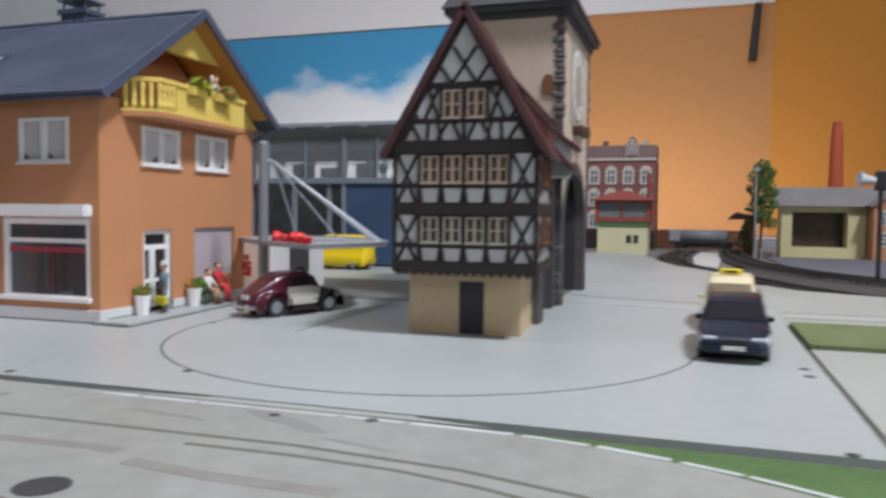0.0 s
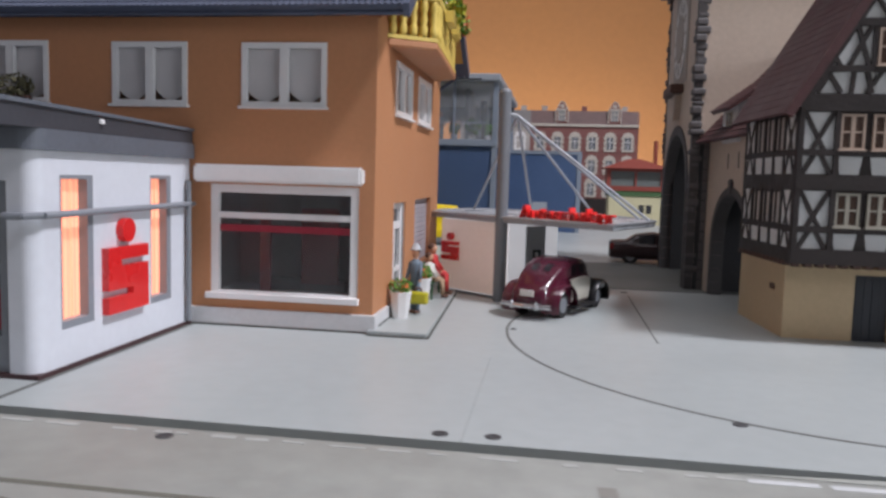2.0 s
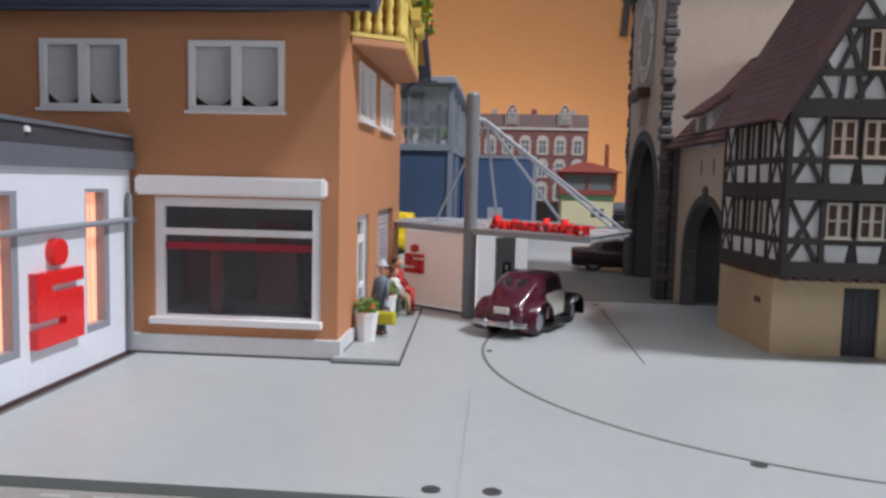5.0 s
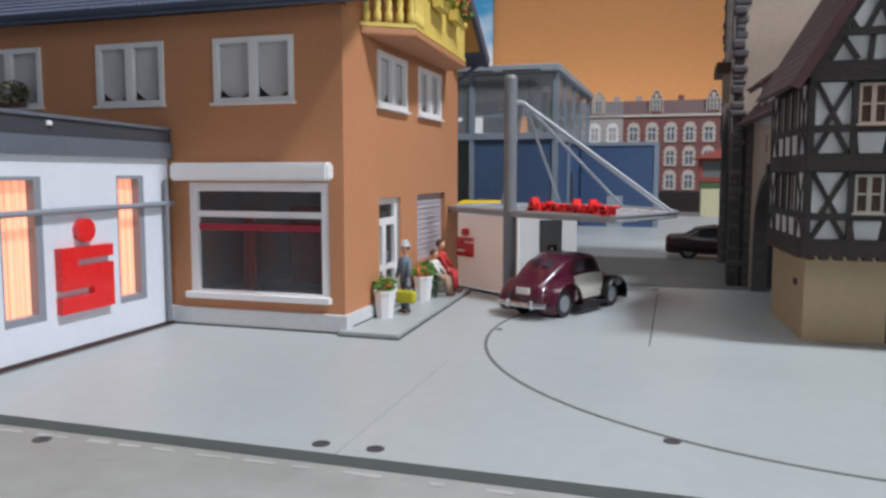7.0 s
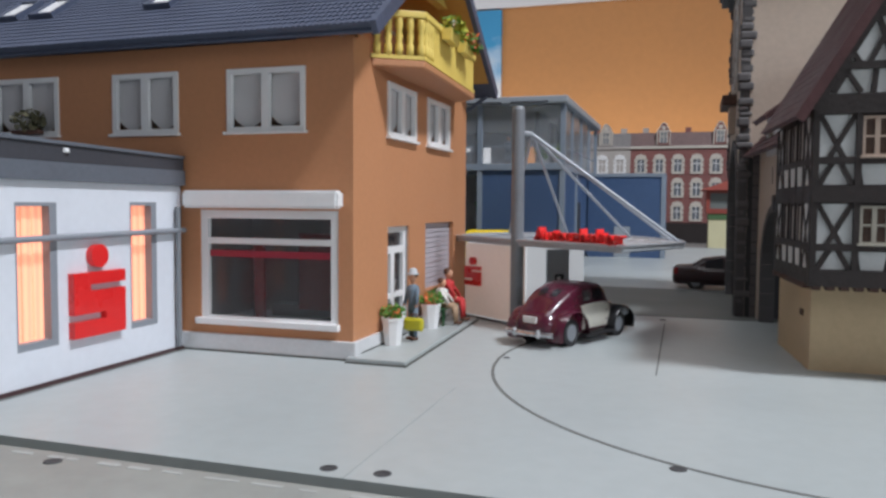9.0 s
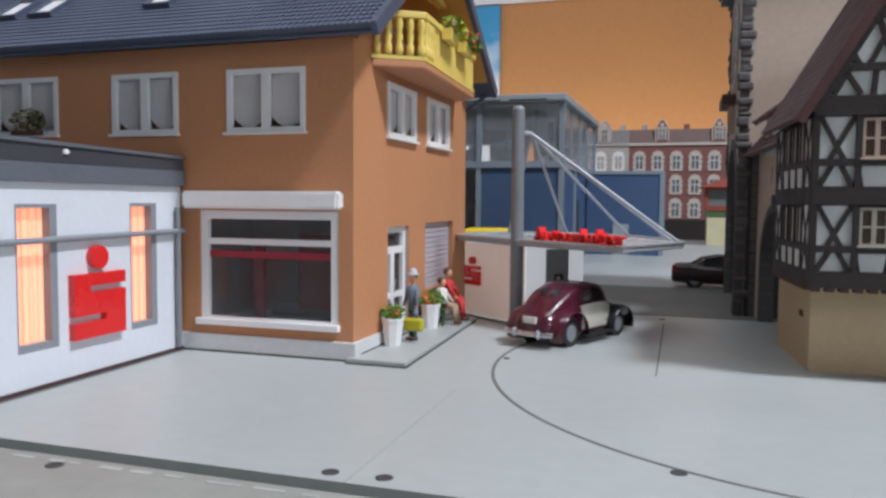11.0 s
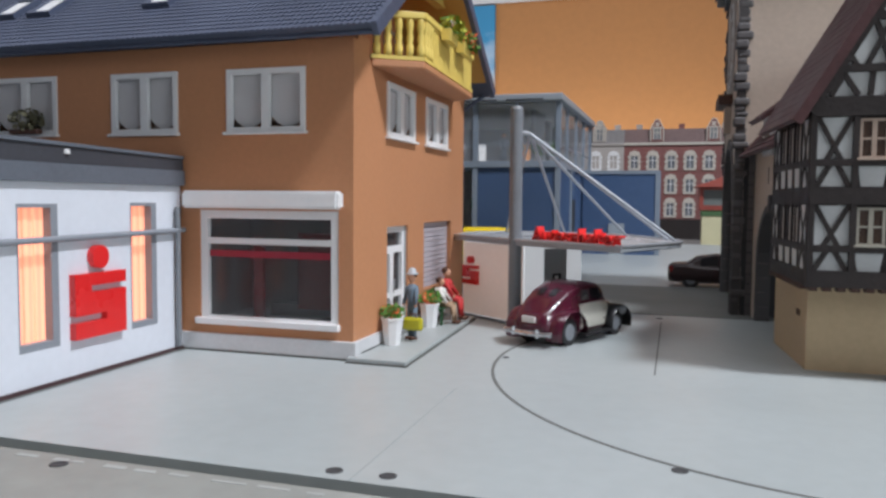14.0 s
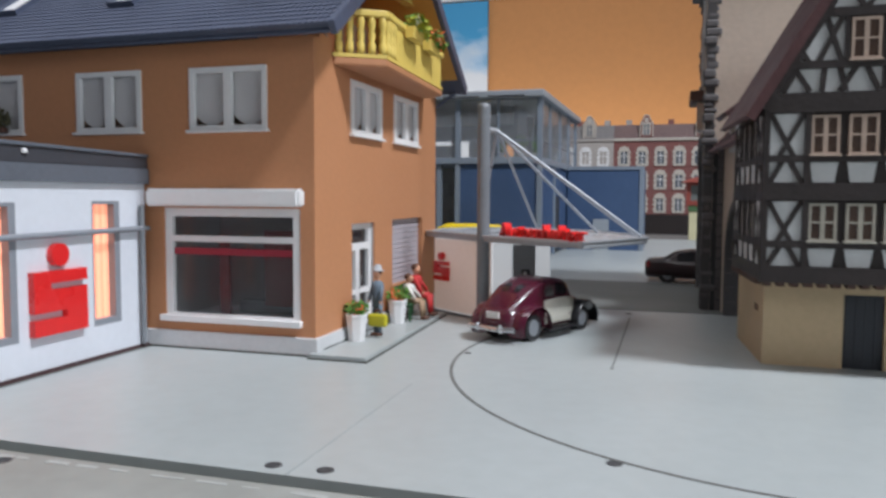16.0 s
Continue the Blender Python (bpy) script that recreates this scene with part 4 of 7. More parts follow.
dd = part("door", bm, REVEAL, bank, "blue grey framed door")
bm = bmesh.new()
box(bm, FBF, -267, -254.4, 1, 37.6, -3, -2.3)
part("pane", bm, FASCIA, dd, "dark grey panel")
bm = bmesh.new()
box(bm, FBF, -263.4, -257.8, 24, 31, -2.3, -2.0)
part("notice", bm, PLATE, dd, "pale notice sheet")
bm = bmesh.new()
box(bm, FBF, -264.6, -256.6, 9, 17, -2.3, -2.0)
part("poster", bm, STRIPE, dd, "red notice panel")
bm = bmesh.new()
box(bm, FBF, -330, -285, 6, 38, -3, -2.4)
part("end_window", bm, DOORDK, bank, "dark grey glazed front")
bm = bmesh.new()
pl = [(-348, BY0 - 1.2), *[(BX - 3 + 4.2 * math.sin(radians(a)), BY0 + 3 - 4.2 * math.cos(radians(a))) for a in range(0, 91, 10)], (BX + 1.2, BY1 + 0.5), (-348, BY1 + 0.5)]
prism(bm, WORLD, pl, 44, 48.0)
fas = part("fascia", bm, FASCIA, bank, "grey rounded fascia")

bm = bmesh.new()
slope_side = frm((-348, 0, 0), (0, 1, 0), (0, 0, 1))
prism(bm, slope_side, [(138, 48.05), (BY1 + 0.5, 48.05), (BY1 + 0.5, 51.2), (138, 52.4)], 0, BX + 0.7 + 348)
part("upper_band", bm, BANDDK, fas, "dark upper roof band")
for y in (176.0,):
    bm = bmesh.new()
    lathe(bm, (BX + 0.7, y, 50.2), [(0.75, 0), (0.75, 0.7), (0.3, 1.0)], 10)
    part("screw_head", bm, WHITE, fas, "small white screw head")
bm = bmesh.new()
prism(bm, slope_side, [(137.4, 52.45), (BY1 + 0.5, 51.2), (BY1 + 0.5, 51.9), (137.4, 53.3)], 0, BX + 1.2 + 348)
part("flat_roof", bm, FASCIA, bank)
bm = bmesh.new()
box(bm, WORLD, -345, BX + 0.6, BY0 - 0.4, BY1, 0, 0.9)
part("base_strip", bm, BASEDK, bank, "dark red grey base strip")
bm = bmesh.new()
box(bm, WORLD, -346, BX - 4.5, BY1 - 1, BY1, 0.8, 44), box(bm, WORLD, -346, -345, BY0, BY1, 0.8, 44)
part("wall_back", bm, BANKW, bank)
for k, (a, b, c, d) in enumerate(slits):
    bm = bmesh.new()
    box(bm, FB, a, b, c, c + 1.6, -3.8, -0.05), box(bm, FB, a, b, d - 0.8, d, -3.8, -0.05), box(bm, FB, b - 1.9, b, c + 1.6, d - 0.8, -3.8, -0.05), box(bm, FB, a, a + 0.5, c + 1.6, d - 0.8, -3.8, -0.05)
    sl = part("slit_window", bm, REVEAL, bank, "tall narrow window with grey reveal")
    for j in range(6):
        bm = bmesh.new()
        u0 = a + 0.5 + (b - a - 2.4) * j / 6
        box(bm, FB, u0 + 0.06, u0 + (b - a - 2.4) / 6 - 0.06, c + 1.6, d - 0.8, -2.2 - 0.2 * (j % 2), -1.9 - 0.2 * (j % 2))
        part("blind", bm, GLOW, sl, "warm lit vertical blind strip")
bm = bmesh.new()
rod(bm, (BX + 1.2, 156.5, 31.6), (BX + 1.2, 216.2, 32.2), 0.7)
rod(bm, (BX + 1.2, 156.5, 31.6), (BX - 1.6, 154.4, 31.5), 0.7), rod(bm, (BX - 1.6, 154.4, 31.5), (-253.2, 154.4, 31.4), 0.7)
part("rail", bm, REVEAL, bank, "grey horizontal rail")
bm = bmesh.new()
rod(bm, (BX + 1.2, 213.6, 1.2), (BX + 1.2, 213.6, 38.3), 0.7)
part("downpipe", bm, GREYM, bank, "grey downpipe")


def emblem(F, u0, u1, v0, v1, r, parent, material):
    """Red house emblem: a round dot over a squared block with two slots."""
    cu, h = (u0 + u1) / 2, v1 - v0
    wdt = u1 - u0
    bm = bmesh.new()
    prism(bm, F, [(u0, v0), (u1, v0), (u1, v0 + h * 0.71), (u0 + wdt * 0.31, v0 + h * 0.71), (u0 + wdt * 0.31, v0 + h * 0.81), (u1, v0 + h * 0.81), (u1, v1), (u0, v1), (u0, v0 + h * 0.36), (u0 + wdt * 0.6, v0 + h * 0.36), (u0 + wdt * 0.6, v0 + h * 0.25), (u0, v0 + h * 0.25)], 0.0, 1.7)
    e = part("emblem", bm, material, parent, "raised red emblem")
    bm = bmesh.new()
    pts = [(cu + r * math.cos(k * math.tau / 28), v1 + r * 1.35 + r * math.sin(k * math.tau / 28)) for k in range(28)]
    prism(bm, F, pts, 0.0, 1.7)
    part("dot", bm, material, e)


emblem(FB, 176.6, 192.8, 9.0, 23.6, 2.65, bank, RED)

# ---------------------------------------------------------------- drive-in counter with suspended canopy
booth = thing("drive_in_counter", -171, 300, 0, label="white drive-in counter with grey canopy hung from a mast", category="booth")
A, B, D = Vector((-167.2, 284.0, 0)), Vector((-150.4, 300.2, 0)), Vector((-193.0, 303.5, 0))
C = B + D - A
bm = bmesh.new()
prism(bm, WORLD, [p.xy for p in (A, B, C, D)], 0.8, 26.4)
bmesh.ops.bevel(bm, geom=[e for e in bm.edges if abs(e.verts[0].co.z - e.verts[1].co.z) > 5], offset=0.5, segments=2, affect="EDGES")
part("body", bm, BOOTHW, booth, "white counter body with an added glow")
bm = bmesh.new()
cen = (A + B + C + D) / 4
prism(bm, WORLD, [(cen + (p - cen) * 1.06).xy for p in (A, B, C, D)], 0, 0.9)
part("base", bm, GREYM, booth)
FA = frm(A, B - A, (0, 0, 1))
W = (B - A).length
bm = bmesh.new()
box(bm, FA, W * 0.335, W * 0.71, 1.2, 25.2, 0.0, 0.5)
cp = part("counter_panel", bm, PANELGR, booth, "grey service panel")
bm = bmesh.new()
box(bm, FA, W * 0.47, W * 0.61, 11.8, 17.0, 0.4, 0.9)
scr = part("screen", bm, DARK, cp, "dark cash machine screen")
bm = bmesh.new()
box(bm, FA, W * 0.50, W * 0.55, 14.6, 16.2, 0.9, 1.0), box(bm, FA, W * 0.53, W * 0.58, 12.5, 14.0, 0.9, 1.0)
part("key_field", bm, WHITE, scr)
bm = bmesh.new()
box(bm, FA, W * 0.41, W * 0.65, 8.9, 10.5, 0.4, 0.75)
part("label_strip", bm, STRIPE, cp)
FS = frm(D, A - D, (0, 0, 1))
bm = bmesh.new()
box(bm, FS, 0.3, (A - D).length - 0.3, 1.2, 26.2, 0.0, 0.25)
part("side_panel", bm, BOOTHWARM, booth, "off-white side panel with a warm glow")
emblem(FS, 1.6, 9.6, 11.6, 18.2, 1.35, booth, RED)
bm = bmesh.new()
rod(bm, (-169.5, 281.4, 0), (-169.5, 281.4, 69.6), 2.05, 2.05, 24)
lathe(bm, (-169.5, 281.4, 69.6), [(2.05, 0), (1.7, 0.8), (0.8, 1.2)], 24)
part("mast", bm, GREYM, booth, "round grey mast", smooth=False)
canopy = [(-198, 307), (-174, 283), (-134.6, 256), (-118.6, 289), (-120, 299.5), (-136, 328), (-158, 341), (-186, 344), (-197, 326)]
bm = bmesh.new()
prism(bm, WORLD, canopy, 26.6, 28.3)
bmesh.ops.bevel(bm, geom=bm.edges[:], offset=0.3, segments=2, affect="EDGES")
cn = part("canopy", bm, CANOPYM, booth, "thin grey canopy plate")
bm = bmesh.new()
for i in range(len(canopy)):
    p, q = canopy[i], canopy[(i + 1) % len(canopy)]
    rod(bm, (*p, 28.4), (*q, 28.4), 0.45)
part("rim", bm, SILVER, cn, "silver rim")
top = Vector((-165.4, 282.4, 62.0))
bm = bmesh.new()
rod(bm, (-169.5, 281.4, 62.6), top, 0.75)
part("bracket", bm, SILVER, booth)
for q in ((-120.6, 291, 28.6), (-123, 300, 28.6), (-137.6, 322, 28.6), (-161.8, 336.5, 28.6), (-185.5, 340, 28.6)):
    bm = bmesh.new()
    rod(bm, top, q, 0.5)
    part("tie_rod", bm, TIEROD, booth, "satin grey tie rod")
# raised red lettering along the front edge
P, Q = Vector((-162.8, 279.2, 28.4)), Vector((-134.3, 256.6, 28.4))
bm = bmesh.new()
box(bm, frm(P, Q - P, (0, 0, 1)), 0, (Q - P).length, -0.1, 0.45, -1.1, 0.2, 0.1)
part("lettering_base", bm, RED, booth, "red strip that carries the letters")
cu = bpy.data.curves.new("lettering", "FONT")
cu.body, cu.size, cu.extrude, cu.align_x = "Autoschalter", 0.0078, 0.0014, "LEFT"
tmp = new("lettering_tmp", cu)
bpy.context.view_layer.update()
me = bpy.data.meshes.new_from_object(tmp.evaluated_get(bpy.context.evaluated_depsgraph_get()))
bpy.data.objects.remove(tmp)
xs = [v.co.x for v in me.vertices]
sx = (Q - P).length * MM / (max(xs) - min(xs))
d = (Q - P).normalized()
R = Matrix((d, Vector((0, 0, 1)), d.cross(Vector((0, 0, 1))))).transposed().to_4x4()
me.transform(Matrix.Diagonal((sx, 0.84, 1, 1)))
me.transform(R)
me.transform(Matrix.Translation((P - Vector((-171, 300, 0))) * MM))
me.materials.append(RED)
lt = new("lettering", me)
lt.parent = booth
tagged(lt, "raised red letters reading Autoschalter")

# planters, bench and figures on the pavement
for x, y, seed in ((-193.7, 235.2, 21), (-193.4, 266.5, 22)):
    pl_ = thing("planter", x, y, 1.2, 0, "white tapered planter with orange and green flowers", "planter", "planters by the entrance")
    bm = bmesh.new()
    lathe(bm, (0, 0, 0), [(2.3, 0), (3.1, 6.8), (3.3, 6.8), (3.3, 7.5), (2.9, 7.5), (2.7, 7)], 8)
    part("pot", bm, WHITE, pl_, "white pot", True)
    bm = bmesh.new()
    clump(bm, (0, 0, 8.9), 3.4, 190, 0.75, seed, 0.65, 0, 1)
    part("flower_clump", bm, (LEAF, FLOWER), pl_, "orange flowers and leaves", True)


def figure(name, x, y, z, rz, label, coat, legs, hair, sitting=False, hat=None, arm=0.0, slim=1.0, tall=1.0):
    """A small painted figure as one plain mesh. Slots: coat, legs, skin, hair."""
    bm = bmesh.new()
    if sitting:
        for s in (-1, 1):
            rod(bm, (s * 1.2, 0.3, 7.2), (s * 1.3, 5.0, 7.0), 1.15, 0.95, 8, 1)
            rod(bm, (s * 1.3, 5.0, 7.2), (s * 1.3, 5.6, 0.8), 0.95, 0.6, 8, 1)
            box(bm, WORLD, s * 1.3 - 0.7, s * 1.3 + 0.7, 5.0, 7.6, 0, 0.9, 0, 3)
        b = 6.6
    else:
        for s in (-1, 1):
            rod(bm, (s * 1.0, 0, 0.6), (s * 1.0, 0, 9.4), 0.8, 1.15, 8, 1)
            box(bm, WORLD, s * 1.0 - 0.7, s * 1.0 + 0.7, -0.9, 1.9, 0, 0.9, 0, 3)
        b = 8.4
    lathe(bm, (0, 0, b), [(1.9, 0), (1.8, 2.4), (2.3, 5.6), (2.1, 6.8), (0.8, 7.5)], 10, 0)
    for s in (-1, 1):
        e = (s * 3.0, 1.0 + (2.5 if sitting else 0.4), b + 1.6)
        if s > 0 and arm:
            e = (s * 3.4, 0.8, b + 11)
        rod(bm, (s * 2.2, 0, b + 6.4), e, 0.8, 0.6, 7, 0)
        ball(bm, e, 0.65, mi=2)
    rod(bm, (0, 0, b + 7.2), (0, 0.1, b + 8.4), 0.7, 0.7, 8, 2)
    ball(bm, (0, 0.15, b + 9.5), 1.45, 0.95, 1.05, 1.2, 2, 2)
    ball(bm, (0, -0.25, b + 10.1), 1.5, 1.0, 1.0, 0.95, 2, 3)
    if hat:
        lathe(bm, (0, 0, b + 10.2), [(2.3, 0), (2.3, 0.3), (1.5, 0.4), (1.35, 1.5), (0.6, 1.9)], 12, 4)
    bm.transform(Matrix.Diagonal((0.94 * slim, 0.94 * slim, 0.94 * tall, 1)))
    ob = part(name, bm, [coat, legs, SKIN, hair] + ([hat] if hat else []), None, "", True, True)
    ob.matrix_basis = pose(x * MM, y * MM, z * MM, 0, 0, rz)
    return tagged(ob, label, "figurine")


figure("standing_figurine", -191.2, 244.5, 1.2, 155, "standing painted figurine in blue grey coat and pale hat", CLOTHB, CLOTHB, HAIR, False, HATGR, 0.0, 0.86, 1.06)
figure("seated_figurine", -192.4, 274.6, 1.6, -88, "seated painted figurine with white top and tan trousers", CLOTHW, CLOTHT, HAIR, True, None, 0.0, 0.92, 0.86)
figure("seated_figurine", -192.6, 281.8, 1.8, -88, "seated painted figurine in red dress", CLOTHR, CLOTHR, HAIR, True)
figure("balcony_figurine", -190.2, 277, 79.5, -90, "painted figurine in white waving on the balcony", CLOTHW, CLOTHW, HAIR, False, None, 1.0)
sc = thing("suitcase", -189.6, 240.6, 1.2, -8, "yellow green travel suitcase beside the figurine", "suitcase")
bm = bmesh.new()
box(bm, WORLD, -3.1, 3.1, -0.9, 0.9, 3.2, 6.9, 0.8)
part("case", bm, CASEY, sc, local=True)
bm = bmesh.new()
rod(bm, (-1, 0, 6.8), (-0.8, 0.3, 7.8), 0.25), rod(bm, (1, 0, 6.8), (0.8, 0.3, 7.8), 0.25), rod(bm, (-0.9, 0.3, 7.8), (0.9, 0.3, 7.8), 0.25)
part("handle", bm, HAIR, sc, local=True)
be = thing("bench", -193.0, 278.3, 1.2, 0, "dark green bench by the house wall", "bench")
for k in range(3):
    bm = bmesh.new()
    box(bm, WORLD, -1.6 + 1.6 * k, -0.3 + 1.6 * k, -9, 9, 5.0, 5.6)
    part("seat_slat", bm, BENCHG, be, local=True)
for z in (7.5, 9.6):
    bm = bmesh.new()
    box(bm, WORLD, -2.6, -2.0, -9, 9, z, z + 1.4)
    part("back_slat", bm, BENCHG, be, local=True)
for y in (-7.5, 7.5):
    bm = bmesh.new()
    box(bm, WORLD, -2.4, -1.8, y - 0.5, y + 0.5, 0, 11), box(bm, WORLD, 2.0, 2.6, y - 0.5, y + 0.5, 0, 5), box(bm, WORLD, -2.4, 2.6, y - 0.5, y + 0.5, 4.4, 5)
    part("leg", bm, BENCHG, be, local=True)
sh_ = thing("shrub", -194.0, 270.6, 1.2, 0, "small green leafy shrub by the bench", "plant")
bm = bmesh.new()
rod(bm, (0, 0, 0), (0.2, 0, 5), 0.4)
part("stem", bm, BARK, sh_, local=True)
bm = bmesh.new()
clump(bm, (0, 0, 7.5), 3.2, 160, 0.8, 33, 1.4)
part("foliage", bm, LEAF, sh_, local=True)

# ---------------------------------------------------------------- half-timbered house
TX0, TX1, TY0, TY1, TXM = -90.9, -42.4, 234.0, 275.0, -66.8
tim = thing("timber_house", -68.5, 258, 0, label="tall half-timbered house with beige base and red brown roof", category="house")
bm = bmesh.new()
FTB = frm((0, 244.2, 0), (1, 0, 0), (0, 0, 1))
wall(bm, FTB, -88.2, -48.8, 0, 21.8, [(-70.3, -61.4, 0, 18.0)], 3)
part("base_wall", bm, BEIGE, tim, "smooth beige ground floor wall")
for x0, x1, y0 in ((-88.2, -85.2, 247.2), (-51.8, -48.8, 247.2), (-85.2, -51.8, 279)):
    bm = bmesh.new()
    box(bm, WORLD, x0, x1, y0, 282, 0, 21.8)
    part("base_wall", bm, BEIGE, tim)
bm = bmesh.new()
box(bm, FTB, -70.3, -61.4, 0, 18.0, -2.4, -0.9)
for k in range(4):
    box(bm, FTB, -69.6 + 2.05 * k, -67.7 + 2.05 * k, 0.4, 17.7, -0.9, -0.75)
part("door", bm, DOORDK, tim, "anthracite plank door")
bm = bmesh.new()
for y in (252, 254.2):
    box(bm, frm((-88.2, 0, 0), (0, -1, 0), (0, 0, 1)), -y - 0.7, -y + 0.7, 12.3, 13.9, -0.5, 0.2)
part("vent", bm, TIMBER2, tim, "small brown vent")
bm = bmesh.new()
box(bm, WORLD, TX0, TX1, TY0, TY1, 21.8, 60.5)
prism(bm, frm((0, TY0, 0), (1, 0, 0), (0, 0, 1)), [(TX0, 60.5), (TX1, 60.5), (TXM, 103.5)], -(TY1 - TY0), 0)
part("upper_wall", bm, TIMBER, tim, "dark timber upper storeys")
FT = frm((0, TY0, 0), (1, 0, 0), (0, 0, 1))
FTL = frm((TX0, 0, 0), (0, -1, 0), (0, 0, 1))
FTR = frm((TX1, 0, 0), (0, 1, 0), (0, 0, 1))


def panel(F, pts, material=None):
    bm = bmesh.new()
    prism(bm, F, pts, 0.0, 0.14)
    part("infill_panel", bm, material or INFILL, tim)


beam_layer = itertools.count()


def beam(F, p, q, w, w1=0.65, m=None):
    p, q = Vector((*p, 0)), Vector((*q, 0))
    d = (q - p).normalized()
    o = Vector((-d.y, d.x, 0)) * w / 2
    bm = bmesh.new()
    lay = next(beam_layer) % 9 * 0.014
    prism(bm, F, [(p - o).xy, (q - o).xy, (q + o).xy, (p + o).xy], 0.02, lay + (w1 if F is FT else 0.2 + w1 * 0.15))
    part("beam", bm, m or TIMBER, tim)


def storey(F, u0, u1, z0, z1, z2, z3, bays, flip=1):
    """One storey of framing: z0-z1 parapet row, z1-z3 window row. bays: list of (u0, u1, kind)."""
    for a, b, kind in bays:
        if kind == "x":
            panel(F, [(a, z1 + 0.8), (b, z1 + 0.8), (b, z3), (a, z3)])
            k = (b - a) * 0.2
            beam(F, ((a + b) / 2 - k, z1 + 0.6), (b - 0.2, z3), 1.05)
            beam(F, (a + 0.2, z3), ((a + b) / 2 + k, z1 + 0.6), 1.05, 0.6)
            panel(F, [(a, z0), (b, z0), (b, z1 - 0.8), (a, z1 - 0.8)])
            m = (a + b) / 2
            beam(F, (a + 0.2, z0 - 0.3), (m - 0.7, z1 - 0.3), 1.1), beam(F, (b - 0.2, z0 - 0.3), (m + 0.7, z1 - 0.3), 1.1)
        else:
            s = (b - a) * 0.12
            panel(F, [(a + s, z0), (b - s, z0), (b, z1 - 0.8), (a, z1 - 0.8)])
            if kind == "p":
                panel(F, [(a + 1.0, z1 + 1.0), (b - 1.0, z1 + 1.0), (b - 1.0, z3 - 0.6), (a + 1.0, z3 - 0.6)], TAUPE)
                beam(F, ((a + b) / 2, z1 + 0.8), ((a + b) / 2, z3), 1.5, 0.8)
    beam(F, (u0, z1), (u1, z1), 1.6, 0.8)


SIDES = [(-90.0, -82.6), (-50.8, -43.6)]
WINX = [(-81.3, -75.4), (-73.6, -67.6), (-65.9, -59.9), (-58.2, -52.1)]
for z0, z1, z3 in ((25.4, 30.4, 40.3), (44.6, 50.0, 60.2)):
    bays = [(SIDES[0][0], SIDES[0][1], "x"), *[(a, b, "w") for a, b in WINX], (SIDES[1][0], SIDES[1][1], "x")]
    storey(FT, TX0, TX1, z0, z1, z1, z3, bays)
    for a, b in WINX:
        low = z0 < 40
        window(tim, FT, a, b, z1 + 0.8, z3 - 0.4, 2, CREAMW if low else PINKW, 0.0, 0.62, 1, True, None, "window", 0.75, PANEDK)
for z, w in ((23.4, 3.8), (42.5, 3.9), (62.6, 4.4)):
    beam(FT, (TX0 - 0.4, z), (TX1 + 0.4, z), w, 1.1)
for u in (TX0 + 0.3, -81.95, -51.45, TX1 - 0.3):
    beam(FT, (u, 25), (u, 60.5), 1.3, 0.9)
# gable
panel(FT, [(TX0 + 1.8, 64.8), (TX1 - 1.8, 64.8), (TXM, 102.4)])
for z, w in ((71.0, 1.7), (82.4, 2.0)):
    h = (103.5 - z) / 43.0 * 24.0
    beam(FT, (TXM - h, z), (TXM + h, z), w, 0.85)
for p, q in (((-71.2, 82.8), (-62.9, 94.6)), ((-62.6, 82.8), (-70.6, 94.6)), ((-74.8, 88.6), (-71.0, 82.8)), ((-59.0, 88.4), (-62.8, 82.8))):
    beam(FT, p, q, 1.05, 0.7)
for s in (-1, 1):
    f = lambda u: TXM + s * u  # noqa: E731
    for p, q in (((20.6, 65), (17.6, 70.6)), ((15.0, 65), (18.6, 70.6)), ((9.0, 65), (5.6, 70.6)), ((7.8, 65), (9.2, 70.6)), ((1.2, 65), (3.8, 70.6)), ((0, 65), (0, 70.6)), ((12.6, 65), (12.2, 70.6)), ((13.6, 71.4), (8.8, 81.6)), ((8.8, 71.4), (12.2, 81.8)), ((15.2, 71), (17, 74)), ((7.8, 71.4), (7.8, 82)), ((0, 71.4), (0, 82))):
        beam(FT, (f(p[0]), p[1]), (f(q[0]), q[1]), 1.1, 0.7)
    beam(FT, (f(24.6), 61.4), (f(0.2), 104), 1.9, 1.2)
for a, b in ((-73.9, -67.9), (-65.8, -59.8)):
    bm = bmesh.new()
    box(bm, FT, a - 0.8, b + 0.8, 71.6, 81.8, 0.1, 0.45)
    part("backing", bm, TIMBER, tim)
    window(tim, FT, a, b, 71.8, 81.0, 2, PINKW, -0.3, 0.62, 1, True, None, "window", 0.95, PANEDK)
